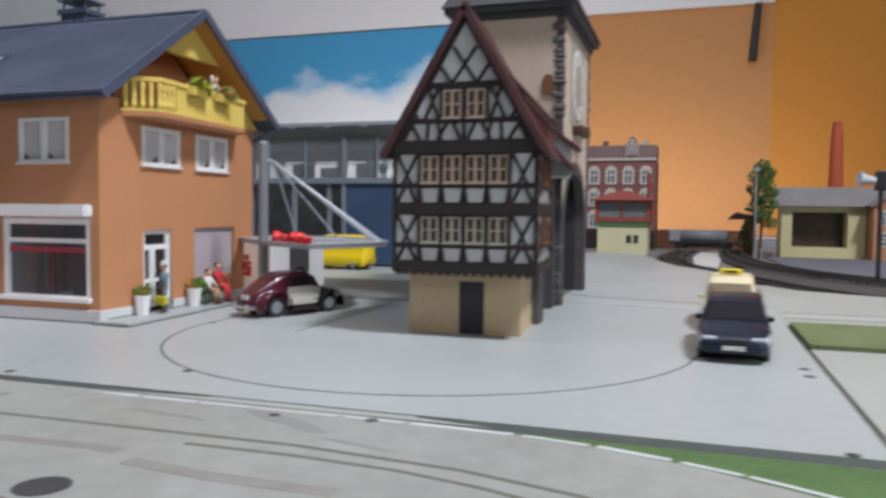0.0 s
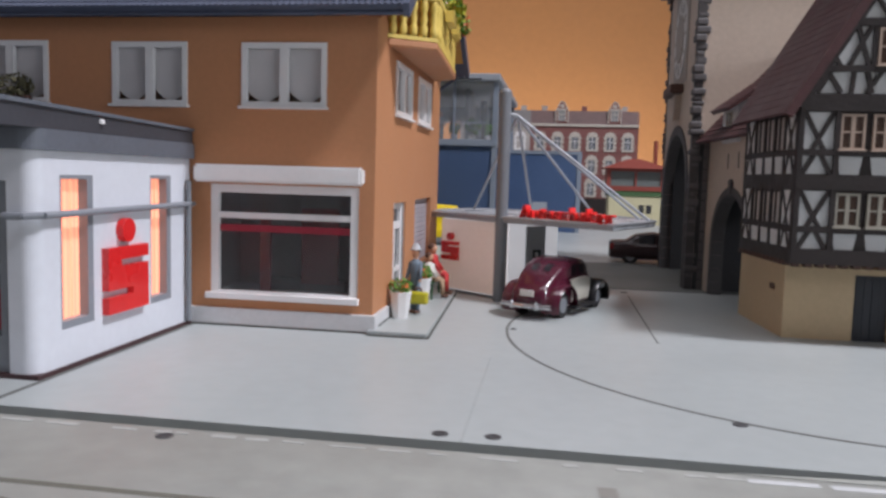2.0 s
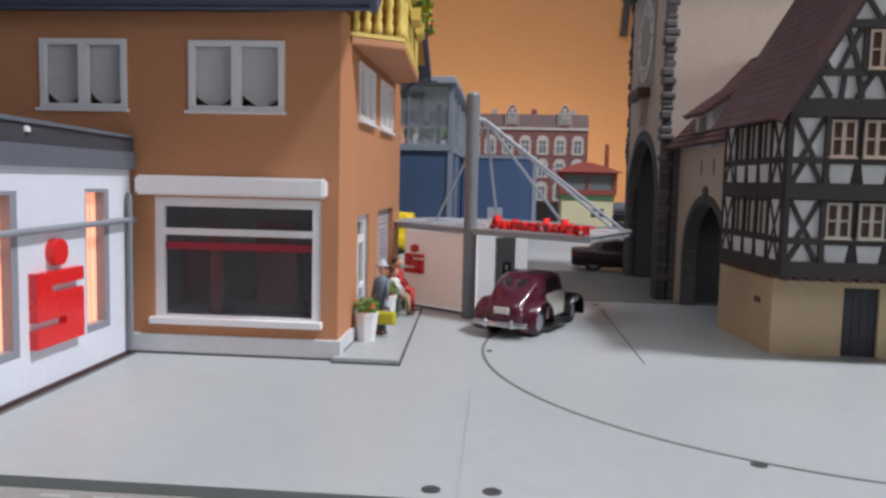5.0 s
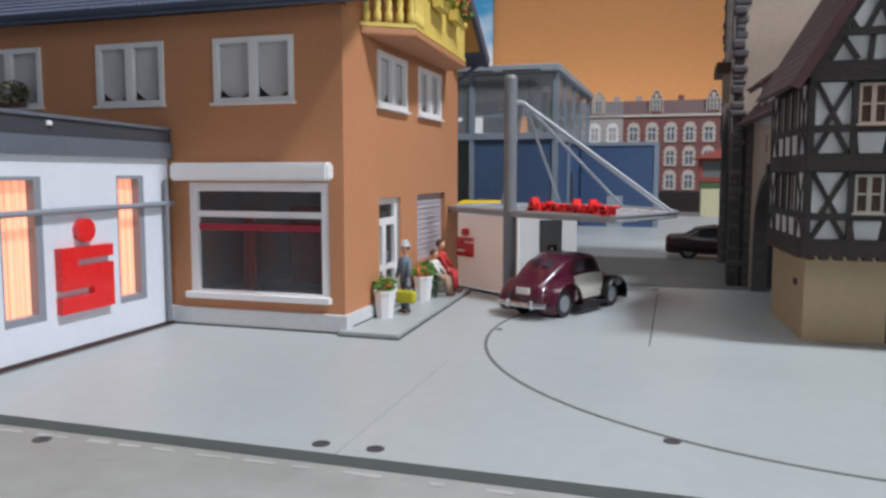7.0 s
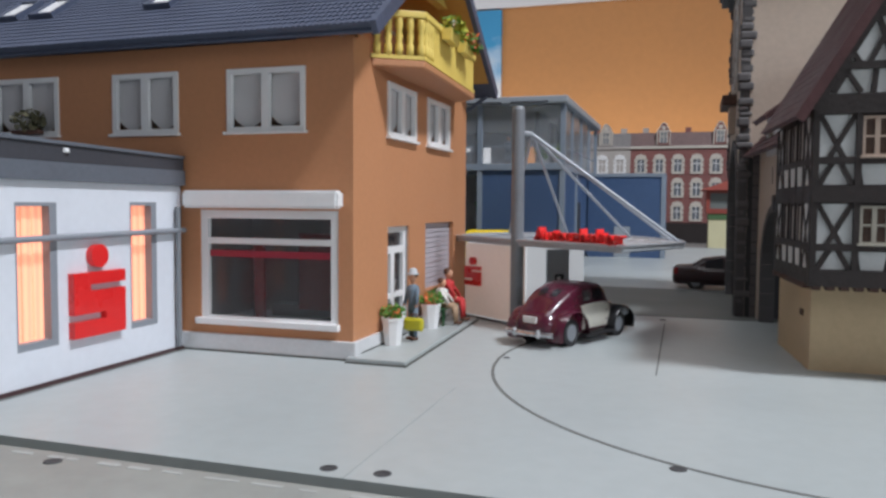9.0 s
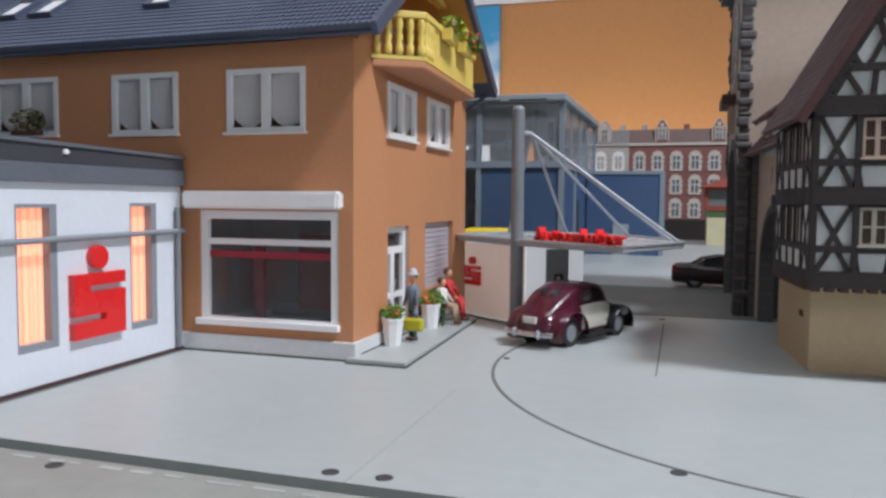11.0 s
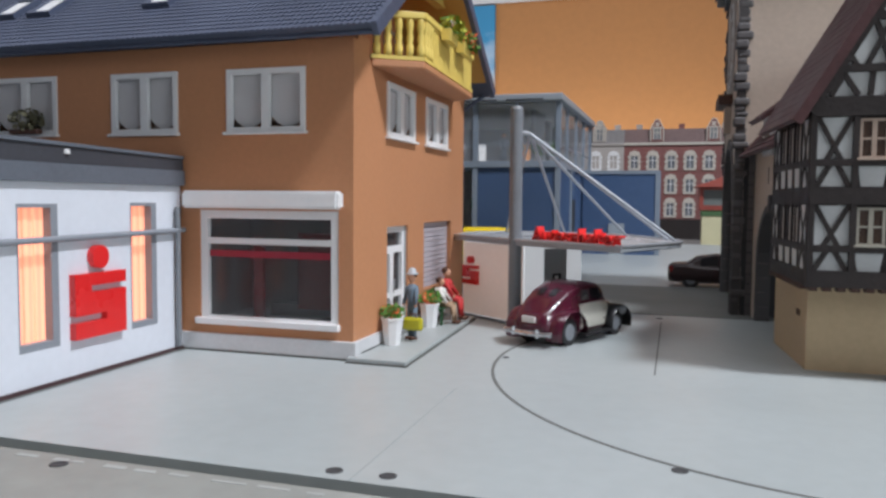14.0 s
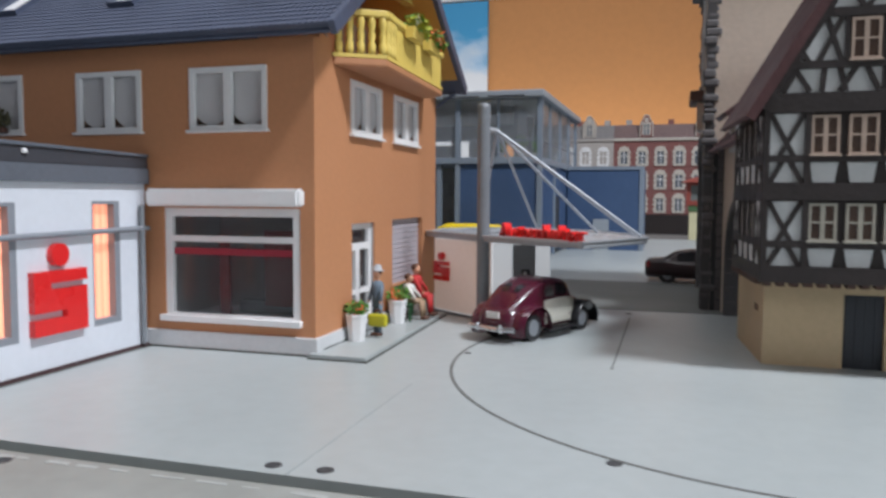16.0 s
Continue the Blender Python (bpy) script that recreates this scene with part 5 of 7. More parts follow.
# side walls
for F, sgn in ((FTL, -1), (FTR, 1)):
    lo, hi = (-TY1, -TY0) if sgn < 0 else (TY0, TY1)
    L = hi - lo
    e = [lo + 0.6, lo + 0.2125 * L, lo + 0.404 * L, lo + 0.596 * L, lo + 0.7875 * L, hi - 0.6]
    for z0, z1, z3 in ((25.4, 30.4, 40.3), (44.6, 50.0, 60.2)):
        bays = [(e[k] + 0.8, e[k + 1] - 0.8, "x" if k in (0, 4) else ("w" if sgn > 0 else "p")) for k in range(5)]
        storey(F, lo, hi, z0, z1, z1, z3, bays)
        if sgn > 0:
            for k in (1, 2, 3):
                window(tim, F, e[k] + 1.4, e[k + 1] - 1.4, z1 + 0.8, z3 - 0.4, 2, SHUTBR, 0.0, 0.8, 1, True, None, "window", 0.75, PANEDK)
    for z, w in ((23.4, 3.8), (42.5, 3.9)):
        beam(F, (lo, z), (hi, z), w, 1.0)
    for u in e:
        beam(F, (u, 25), (u, 60.5), 1.3, 0.85)
for k in range(16):
    for F, u in ((FT, TX0), (FTL, -TY1)):
        if F is FTL and k > 12:
            continue
        bm = bmesh.new()
        box(bm, F, u + 0.5 + 2.95 * k, u + 2.2 + 2.95 * k, 20.6, 21.9, -2, 0.6)
        part("joist_end", bm, TIMBER2, tim)


def saddle(parent, xm, zr, half, ze, y0, y1, thick=1.3, verge=True, tile=(1.9, 2.6), relief=0.3):
    """A steep saddle roof with tiles; its ridge runs along y."""
    rise = zr - ze
    sl = math.hypot(half, rise)
    bm = bmesh.new()
    frames = []
    for s in (-1, 1):
        F = frm((xm + s * half, 0, ze), (0, s, 0), (-s * half, 0, rise))
        u0, u1 = (y0, y1) if s > 0 else (-y1, -y0)
        frames.append((F, u0, u1))
        box(bm, F, u0, u1, 0, sl, 0, thick)
    r = part("roof", bm, REDROOF, parent, "red brown tiled roof")
    for F, u0, u1 in frames:
        bm = bmesh.new()
        tiles(bm, F @ Matrix.Translation((0, 0, thick + 0.03)), u0, u1, -0.5, sl, tile[0], tile[1], relief, relief)
        tagged(part("roof_tiles", bm, REDROOF, r), kind="stuff")
    bm = bmesh.new()
    n = int((y1 - y0) / 4)
    for k in range(n):
        rod(bm, (xm, y0 + k * (y1 - y0) / n, zr + 1.3), (xm, y0 + (k + 1.1) * (y1 - y0) / n, zr + 1.1), 1.0, 0.85, 8)
    tagged(part("ridge_tiles", bm, REDROOF, r), kind="stuff")
    if verge:
        for s in (-1, 1):
            bm = bmesh.new()
            F = frm((xm + s * half, y0, ze), (-s * half, 0, rise), (s * rise, 0, half))
            box(bm, F, -0.6, sl + 0.6, -0.9, 1.36, -0.6, 0.9) if s > 0 else box(bm, F, -0.6, sl + 0.6, -0.9, 1.36, -0.9, 0.6)
            part("verge_board", bm, REDROOF, r)
    return r


saddle(tim, TXM, 106.4, 27.4, 59.6, TY0 - 2.4, TY1 + 1, relief=0.07)
# low shed dormer on the slope away from the gate
FD = frm((0, 250, 0), (1, 0, 0), (0, 0, 1))
bm = bmesh.new()
prism(bm, FD, [(-58.2, 90.2), (-41.0, 71.6), (-41.0, 60.5)], -25, 0)
sd = part("shed_dormer", bm, REDCHEEK, tim, "red hung tiles on the dormer cheek")
bm = bmesh.new()
FDR = frm((-39.4, 0, 70.4), (0, 1, 0), (-19.6, 0, 21.2))
box(bm, FDR, 248.6, 276.4, 0, 28.6, 0, 1.1)
part("dormer_roof", bm, REDROOF, sd)
bm = bmesh.new()
tiles(bm, FDR @ Matrix.Translation((0, 0, 1.13)), 248.6, 276.4, -0.4, 28.6, 1.9, 2.6, 0.2, 0.2)
tagged(part("roof_tiles", bm, REDROOF, sd), kind="stuff")

# ---------------------------------------------------------------- gate annex behind it
ann = thing("gate_annex", -70, 308, 0, label="beige gatehouse with pointed passage and dormers", category="gatehouse")


def pointed(a, b, spring, peak, n=8):
    """Outline of a pointed arch opening from the floor up, left to right over the top."""
    m = (a + b) / 2
    left = [(a + (m - a) * (1 - math.cos(radians(90 * i / n))) , spring + (peak - spring) * math.sin(radians(90 * i / n))) for i in range(n + 1)]
    return [(a, 0), *left, *[(a + b - u, v) for u, v in left[-2::-1]], (b, 0)]


def arch_wall(bm, F, u0, u1, v1, op, w0, w1):
    """Wall with a pointed opening."""
    n = len(op)
    mid = n // 2
    prism(bm, F, [(u0, 0), op[0], *op[1:mid + 1], (op[mid][0], v1), (u0, v1)], w0, w1)
    prism(bm, F, [(op[mid][0], v1), *op[mid:-1], op[-1], (u1, 0), (u1, v1)], w0, w1)


def arch_stones(name, F, op, parent, proud, width=3.2, n=13):
    """Wedge stones round a pointed opening."""
    path = op[1:-1]
    full = [op[0]] + path + [op[-1]]
    cx = (op[0][0] + op[-1][0]) / 2
    for (a, b) in zip(full, full[1:]):
        def out(p, width):
            d = Vector((p[0] - cx, max(0.0, p[1] - op[1][1]) * 1.0)).normalized() if p[1] > op[1][1] else Vector((math.copysign(1, p[0] - cx), 0))
            return (p[0] + d.x * width, p[1] + d.y * width)
        steps = max(1, int(math.dist(a, b) / 5))
        for s in range(steps):
            p = (a[0] + (b[0] - a[0]) * s / steps, a[1] + (b[1] - a[1]) * s / steps)
            q = (a[0] + (b[0] - a[0]) * (s + 0.985) / steps, a[1] + (b[1] - a[1]) * (s + 0.985) / steps)
            bm = bmesh.new()
            i0, i1 = (out(p, -0.4), out(q, -0.4))
            prism(bm, F, [i0, i1, out(q, width), out(p, width)], -4.1, proud)
            part(name, bm, STONE, parent)


AX0, AX1, AY0, AY1 = -92.5, -52.5, 275.3, 335.6
op = pointed(285.4, 324.6, 20, 38.4)
for x, u, s in ((AX0, -1, 1), (AX1, 1, -1)):
    F = frm((x, 0, 0), (0, u, 0), (0, 0, 1))
    bm = bmesh.new()
    o2 = op if u > 0 else [(-a, b) for a, b in op][::-1]
    lo, hi = (AY0, AY1) if u > 0 else (-AY1, -AY0)
    arch_wall(bm, F, lo, hi, 58.5, o2, -3, 0)
    part("gate_wall", bm, TOWERW if u < 0 else STONE, ann, "rendered gate wall")
    arch_stones("arch_stone", F, o2, ann, 0.5, 2.2)
    cu_ = (o2[0][0] + o2[-1][0]) / 2
    bm = bmesh.new()
    prism(bm, F, [(cu_ - 1.3, 38), (cu_ + 1.3, 38), (cu_ + 1.8, 42.4), (cu_, 43.4), (cu_ - 1.8, 42.4)], -2, 0.9)
    part("keystone", bm, STONE, ann)
    bm = bmesh.new()
    for y in (299, 311):
        c = y if u > 0 else -y
        box(bm, F, c - 0.5, c + 0.5, 47, 52.5, -1, 0.08)
    part("loophole", bm, DARK, ann, "narrow dark loophole")
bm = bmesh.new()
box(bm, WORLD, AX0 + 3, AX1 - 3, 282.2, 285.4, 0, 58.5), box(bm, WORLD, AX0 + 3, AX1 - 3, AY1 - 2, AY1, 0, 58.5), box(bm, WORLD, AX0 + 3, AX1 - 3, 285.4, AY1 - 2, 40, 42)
part("passage", bm, PASSAGE, ann, "stone passage, coloured near black for its shade")
saddle(ann, -69.2, 88, 27.5, 56.6, AY0 + 1, AY1 - 0.6, 1.2, False)
for s in (-1, 1):
    xm = -69.2
    bm = bmesh.new()
    xf = xm + s * 25.0
    F = frm((xf, 0, 0), (0, s, 0), (0, 0, 1))
    a, b = (298, 314) if s > 0 else (-314, -298)
    cheek = frm((0, 298, 0), (1, 0, 0), (0, 0, 1))
    prism(bm, cheek, [(xf, 56), (xf, 68.2), (xm + s * 4, 83.6), (xm + s * 4, 56)], -16, 0)
    dm = part("dormer", bm, INFILL, ann, "white dormer with small window")
    window(ann, F, (a + b) / 2 - 3, (a + b) / 2 + 3, 61.2, 66.4, 2, CREAMW, 0.0, 0.6, 0, False, None, "dormer_window", 0.5, PANEDK)
    bm = bmesh.new()
    FR = frm((xf + s * 3.0, 0, 66.2), (0, s, 0), (-s * 25, 0, 18.5))
    box(bm, FR, a - 2, b + 2, 0, 28, 0, 1.2)
    dr_ = part("dormer_roof", bm, REDROOF, ann)
    bm = bmesh.new()
    tiles(bm, FR @ Matrix.Translation((0, 0, 1.22)), a - 2, b + 2, -0.4, 28, 1.9, 2.6, 0.3, 0.3)
    tagged(part("roof_tiles", bm, REDROOF, dr_), kind="stuff")


def skew(owner, y0, slope, dx=0.0):
    """Shears a house along x so that its side walls fit the camera's view."""
    oy = owner.location.y
    for ob in owner.children_recursive:
        for v in ob.data.vertices:
            v.co.x += dx * MM - slope * (v.co.y + oy - y0 * MM)


skew(tim, 236, 0.085)
skew(ann, 305, 0.085, 0.8)

# ---------------------------------------------------------------- gate tower
tow = thing("gate_tower", -74.5, 376, 0, label="tall beige gate tower with dark quoins, clock faces and pointed gate", category="tower")
GX0, GX1, GY0, GY1, GZ = -101.0, -52.0, 336.0, 420.0, 131.0
gate = pointed(343, 411, 36, 63)
for x, u in ((GX0, -1), (GX1, 1)):
    F = frm((x, 0, 0), (0, u, 0), (0, 0, 1))
    o2 = gate if u > 0 else [(-a, b) for a, b in gate][::-1]
    lo, hi = (GY0, GY1) if u > 0 else (-GY1, -GY0)
    bm = bmesh.new()
    arch_wall(bm, F, lo, hi, GZ, o2, -4, 0)
    part("gate_wall", bm, TOWERW, tow, "beige rendered tower wall")
    arch_stones("arch_stone", F, o2, tow, 0.6, 3.6)
    m = u * 378
    bm = bmesh.new()
    prism(bm, F, [(m + 17 * math.cos(k * math.tau / 36), 104 + 17 * math.sin(k * math.tau / 36)) for k in range(36)], 0, 0.9)
    bk = bmesh.new()
    box(bk, F, m - 19, m + 19, 84, 125, 0.02, 0.4)
    part("clock_panel", bk, CLOCKBACK, tow, "grey beige panel behind the clock")
    ck = part("clock_face", bm, CLOCKW, tow, "pale clock ring on the tower wall")
    bm = bmesh.new()
    prism(bm, F, [(m + 10.5 * math.cos(k * math.tau / 30), 104 + 10.5 * math.sin(k * math.tau / 30)) for k in range(30)], 0.9, 1.2)
    part("dial", bm, CLOCKBACK, ck)
    for k in range(12):
        bm = bmesh.new()
        a = k * math.tau / 12
        c, s = math.cos(a), math.sin(a)
        prism(bm, F, [(m + c * 11.5 - s * 0.5, 104 + s * 11.5 + c * 0.5), (m + c * 11.5 + s * 0.5, 104 + s * 11.5 - c * 0.5), (m + c * 15.5 + s * 0.5, 104 + s * 15.5 - c * 0.5), (m + c * 15.5 - s * 0.5, 104 + s * 15.5 + c * 0.5)], 0.9, 1.15)
        part("hour_mark", bm, CLOCKBACK, ck)
    bm = bmesh.new()
    box(bm, F, m - 13, m + 13, 79.5, 83.5, 0, 5.5, 0.6)
    part("ledge", bm, TIMBER2, tow, "dark brown ledge under the clock")
    bm = bmesh.new()
    prism(bm, F, [(m - 6, 79.5), (m + 6, 79.5), (m + 3, 69), (m - 3, 69)], 0, 2.5)
    part("corbel", bm, TOWERW, tow)
FGT = frm((0, GY0, 0), (1, 0, 0), (0, 0, 1))
bm = bmesh.new()
box(bm, FGT, GX0 + 4, GX1 - 4, 0, GZ, -4, 0)
part("end_wall", bm, TOWERW, tow)
bm = bmesh.new()
box(bm, FGT, GX0 + 4, GX1 - 4, 0, GZ, -(GY1 - GY0), -(GY1 - GY0) + 4)
part("end_wall", bm, TOWERW, tow)
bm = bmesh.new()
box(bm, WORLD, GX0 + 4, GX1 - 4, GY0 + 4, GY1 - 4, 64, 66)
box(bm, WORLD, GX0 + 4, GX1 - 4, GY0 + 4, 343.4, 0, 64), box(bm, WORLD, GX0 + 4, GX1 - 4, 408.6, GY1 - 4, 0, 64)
part("passage", bm, PASSAGE, tow, "stone gate passage, coloured near black for its shade")
rng = random.Random(3)
for x, sx in ((GX0, -1), (GX1, 1)):
    for y0, y1 in ((GY0 + 4.5, 338.8), (413.2, GY1 - 4.5)):
        if y1 - y0 < 1:
            continue
        z = 0.0
        while z < 44:
            h = rng.uniform(3.2, 4.2)
            bm = bmesh.new()
            a, b = sorted((x - sx * 0.5, x + sx * rng.uniform(0.3, 0.7)))
            box(bm, WORLD, a, b, y0 + 0.1, y1 - 0.1, z + 0.15, z + h - 0.15, 0.2)
            part("pier_stone", bm, STONE, tow)
            z += h
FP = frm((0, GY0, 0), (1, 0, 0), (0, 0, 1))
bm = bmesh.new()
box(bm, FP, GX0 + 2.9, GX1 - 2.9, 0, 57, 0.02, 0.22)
part("stone_bed", bm, PASSAGE, tow, "near black backing behind the lower tower stones")
z = 0.0
while z < 57:
    h = rng.uniform(3.4, 4.4)
    u = GX0 + 4.4
    while u < GX1 - 7:
        w = min(rng.uniform(5, 9), GX1 - 6.2 - u)
        bm = bmesh.new()
        box(bm, FP, u + 0.12, u + w - 0.12, z + 0.15, z + h - 0.15, -0.4, rng.uniform(0.25, 0.6), 0.15)
        part("wall_stone", bm, STONE, tow)
        u += w
    z += h
rng = random.Random(7)
for (cx, cy) in ((GX0, GY0), (GX1, GY0), (GX0, GY1), (GX1, GY1)):
    sx, sy = (1 if cx == GX0 else -1), (1 if cy == GY0 else -1)
    bm = bmesh.new()
    box(bm, WORLD, *sorted((cx - sx * 0.25, cx + sx * 2.8)), *sorted((cy - sy * 0.25, cy + sy * 2.7)), 0, GZ)
    part("corner_core", bm, STONE, tow)
    z = 0.0
    k = 0
    while z < GZ - 1:
        h = rng.uniform(1.9, 3.4)
        lx, ly = (4.0, 2.9) if k % 2 else (2.9, 3.8)
        lx, ly = lx + rng.uniform(-0.5, 0.7), ly + rng.uniform(-0.5, 0.7)
        sx, sy = (1 if cx == GX0 else -1), (1 if cy == GY0 else -1)
        bm = bmesh.new()
        p = (rng.choice((0.2, 0.35, 0.7, 1.0, 1.25)) + rng.uniform(-0.1, 0.2)) * (0.35 if z < 52 else 1.0)
        xs, ys = sorted((cx - sx * p, cx + sx * lx)), sorted((cy - sy * p, cy + sy * ly))
        box(bm, WORLD, *xs, *ys, z + 0.06, min(z + h - 0.06, GZ), 0.7)
        part("quoin_stone", bm, STONE, tow)
        z += h
        k += 1
bm = bmesh.new()
prism(bm, FGT, [(-60.6, 94.2), (-55.9, 94.2), (-55.9, 101.3), (-57, 102.8), (-59.6, 102.8), (-60.6, 101.3)], 0, 0.9)
part("shutter", bm, SHUTBR, tow, "small brown arched shutter")
bm = bmesh.new()
box(bm, WORLD, GX0 - 5, GX1 + 5, GY0 - 5, GY1 + 5, GZ, GZ + 3, 0.5), box(bm, WORLD, GX0 - 2, GX1 + 2, GY0 - 2, GY1 + 2, GZ - 2.5, GZ)
z0, z1 = GZ + 3, GZ + 60
a = [bm.verts.new(v) for v in ((GX0 - 6, GY0 - 6, z0), (GX1 + 6, GY0 - 6, z0), (GX1 + 6, GY1 + 6, z0), (GX0 - 6, GY1 + 6, z0))]
b = [bm.verts.new(v) for v in ((-76, 365, z1), (-74, 365, z1), (-74, 390, z1), (-76, 390, z1))]
for i in range(4):
    bm.faces.new((a[i], a[(i + 1) % 4], b[(i + 1) % 4], b[i]))
bm.faces.new(a[::-1]), bm.faces.new(b)
part("tower_roof", bm, TOWSLATE, tow, "dark steep tower roof with eaves")

# ---------------------------------------------------------------- blue hall with glazed upper floor
hall = thing("blue_hall", -290, 616, 0, label="blue clad hall with grey framed glazed upper floor", category="building")
BX0, BX1, BYF, BYB = -470.0, -195.0, 527.0, 706.0
FH = frm((0, BYF, 0), (1, 0, 0), (0, 0, 1))
FHR = frm((BX1, 0, 0), (0, 1, 0), (0, 0, 1))
bm = bmesh.new()
box(bm, WORLD, -249, BX1 - 1, BYF + 1, BYB, 1.5, 63)
part("lower_block", bm, BLUE, hall, "blue corrugated ground floor")
bm = bmesh.new()
for k in range(25):
    box(bm, FH, -247 + 2.05 * k, -246 + 2.05 * k, 2, 62.5, -1.1, -0.8)
for k in range(84):
    if not 60 < 2.1 * k < 92:
        box(bm, FHR, BYF + 2 + 2.1 * k, BYF + 3 + 2.1 * k, 2, 62.5, -1.1, -0.8)
tagged(part("cladding_ribs", bm, BLUE, hall, "fine vertical ribs of blue cladding"), kind="stuff")
for x in (-249, BX1):
    bm = bmesh.new()
    box(bm, FH, x - 1.6, x + 1.6, 0, 104, -3, 0.2)
    part("corner_post", bm, BLUEGR, hall)
bm = bmesh.new()
box(bm, FHR, BYF + 62, BYF + 66, 0, 64, -1, 0.4)
part("side_post", bm, BLUEGR, hall)
bm = bmesh.new()
box(bm, FHR, BYB - 3, BYB, 0, 104, -2, 0.4)
part("side_post", bm, BLUEGR, hall)
bm = bmesh.new()
box(bm, FHR, BYF + 70, BYF + 88, 1.5, 42, -1.0, -0.3)
part("doorway", bm, DARK, hall, "dark doorway in the blue side")
bm = bmesh.new()
box(bm, WORLD, BX0, BX1 + 0.6, BYF - 0.8, BYB, 62.5, 66.5)
part("floor_band", bm, BLUEGR, hall, "blue grey floor band")
bm = bmesh.new()
box(bm, WORLD, BX0 - 4, BX1 + 3, BYF - 4, BYB + 3, 104, 108.5, 0.6)
part("flat_roof", bm, HALLROOF, hall, "flat grey roof slab")
bm = bmesh.new()
for k in range(9):
    box(bm, FH, BX0 + 30 * k + 2, BX0 + 30 * k + 26, 104.2, 105.4, 4.0, 4.15)
part("roof_slot", bm, DARK, hall, "dark slots along the roof edge")
# The pale colour stands in for light that doesn't reach this underside.
bm = bmesh.new()
box(bm, WORLD, BX0, BX1 - 2, BYF + 2, BYB - 2, 102.8, 103.9)
part("soffit", bm, INFILL, hall, "roof slab underside, coloured pale in place of light")
# Pale slab added as a reflector, throwing light up to the soffit.
bm = bmesh.new()
box(bm, WORLD, BX0 + 1, BX1 - 2, BYF + 2, BYB - 2, 66.5, 66.8)
part("bounce_slab", bm, PLINTH, hall, "pale slab added to bounce light onto the ceiling")
xs = [BX0, -430, -390, -350, -314, -282, -249, -222, BX1]
for x in xs[:-1]:
    bm = bmesh.new()
    box(bm, FH, x - 0.6, x + 0.6, 66.5, 104, -2, 0)
    part("glazing_bar", bm, BLUEGR, hall)
for a, b in zip(xs, xs[1:]):
    bm = bmesh.new()
    box(bm, FH, a + 0.9, b - 0.9, 66.5, 104, -1.2, -0.9)
    part("pane", bm, HALLGLASS, hall).visible_shadow = False
ys = [BYF, BYF + 45, BYF + 90, BYF + 135, BYB]
for a, b in zip(ys, ys[1:]):
    bm = bmesh.new()
    box(bm, FHR, a + 0.9, b - 0.9, 66.5, 104, -1.2, -0.9)
    part("pane", bm, HALLGLASS, hall).visible_shadow = False
    bm = bmesh.new()
    box(bm, FHR, b - 0.6, b + 0.6, 66.5, 104, -2, 0)
    part("glazing_bar", bm, BLUEGR, hall)
bm = bmesh.new()
box(bm, FH, BX0, BX1, 77, 78, -2.2, -1.4), box(bm, FHR, BYF, BYB, 77, 78, -2.2, -1.4)
part("handrail", bm, BLUEGR, hall)
# open ground floor at the far end: dark recess, block wall, columns
bm = bmesh.new()
box(bm, WORLD, BX0, -265, 600, 604, 0, 62.5)
part("recess_wall", bm, ROADM, hall, "grey block wall of the open bay")
rng = random.Random(11)
bm = bmesh.new()
for j in range(6):
    for k in range(18):
        if rng.random() < 0.8:
            u = -276 - 11 * k + (5 if j % 2 else 0)
            box(bm, frm((0, 600, 0), (1, 0, 0), (0, 0, 1)), u, u + 10.4, 3 + 9.6 * j, 12 + 9.6 * j, 0, rng.uniform(0.4, 1.6))
tagged(part("block_wall", bm, random_mat("grey_block", (0.2, 0.2, 0.2), (0.36, 0.36, 0.35)), hall, "uneven grey wall blocks"), kind="stuff")
for x in (-262, -292, -330, -390):
    bm = bmesh.new()
    box(bm, WORLD, x - 1.5, x + 1.5, BYF + 1, BYF + 4, 0, 62.5)
    part("column", bm, BLUEGR, hall)
bm = bmesh.new()
for z in (10, 17):
    rod(bm, (BX0, BYF + 2, z), (-250, BYF + 2, z), 0.6)
part("rail", bm, BLUEGR, hall)
# furniture-like blocks seen through the panes
for k, (x, y, w, h, m) in enumerate(((-240, 545, 10, 12, GREYM), (-208, 575, 6, 14, GREYM), (-268, 548, 18, 9, GREYM), (-300, 556, 12, 13, DARK))):
    bm = bmesh.new()
    box(bm, WORLD, x - w / 2, x + w / 2, y - 5, y + 5, 66.5, 66.5 + h, 0.5)
    part("counter", bm, m, hall)
bm = bmesh.new()
box(bm, WORLD, -219, -216, 560, 600, 66.8, 102.7), box(bm, WORLD, BX0 + 2, -200, 698, 701, 91, 102.7), box(bm, WORLD, BX0 + 2, -200, 698, 701, 66.8, 73)
box(bm, WORLD, -236, -200, 698, 701, 73, 91)
for x in range(-440, -236, 34):
    box(bm, WORLD, x, x + 8, 698, 701, 73, 91)
part("partition", bm, HALLROOF, hall, "grey partition inside the glazed floor")
for x, y, r, seed in ((-212, 548, 5.5, 61), (-203, 556, 4.5, 62), (-224, 545, 4.0, 63)):
    pt = thing("indoor_plant", x, y, 66.8, 0, "green leafy plant inside the glazed hall", "plant", "plants in the hall")
    bm = bmesh.new()
    lathe(bm, (0, 0, 0), [(2.2, 0), (2.8, 4), (2.4, 4), (2.2, 3.6)], 10)
    part("pot", bm, PLINTH, pt, local=True)
    bm = bmesh.new()
    clump(bm, (0, 0, 4 + r), r, 130, 1.4, seed, 1.1)
    part("foliage", bm, LEAF, pt, local=True)
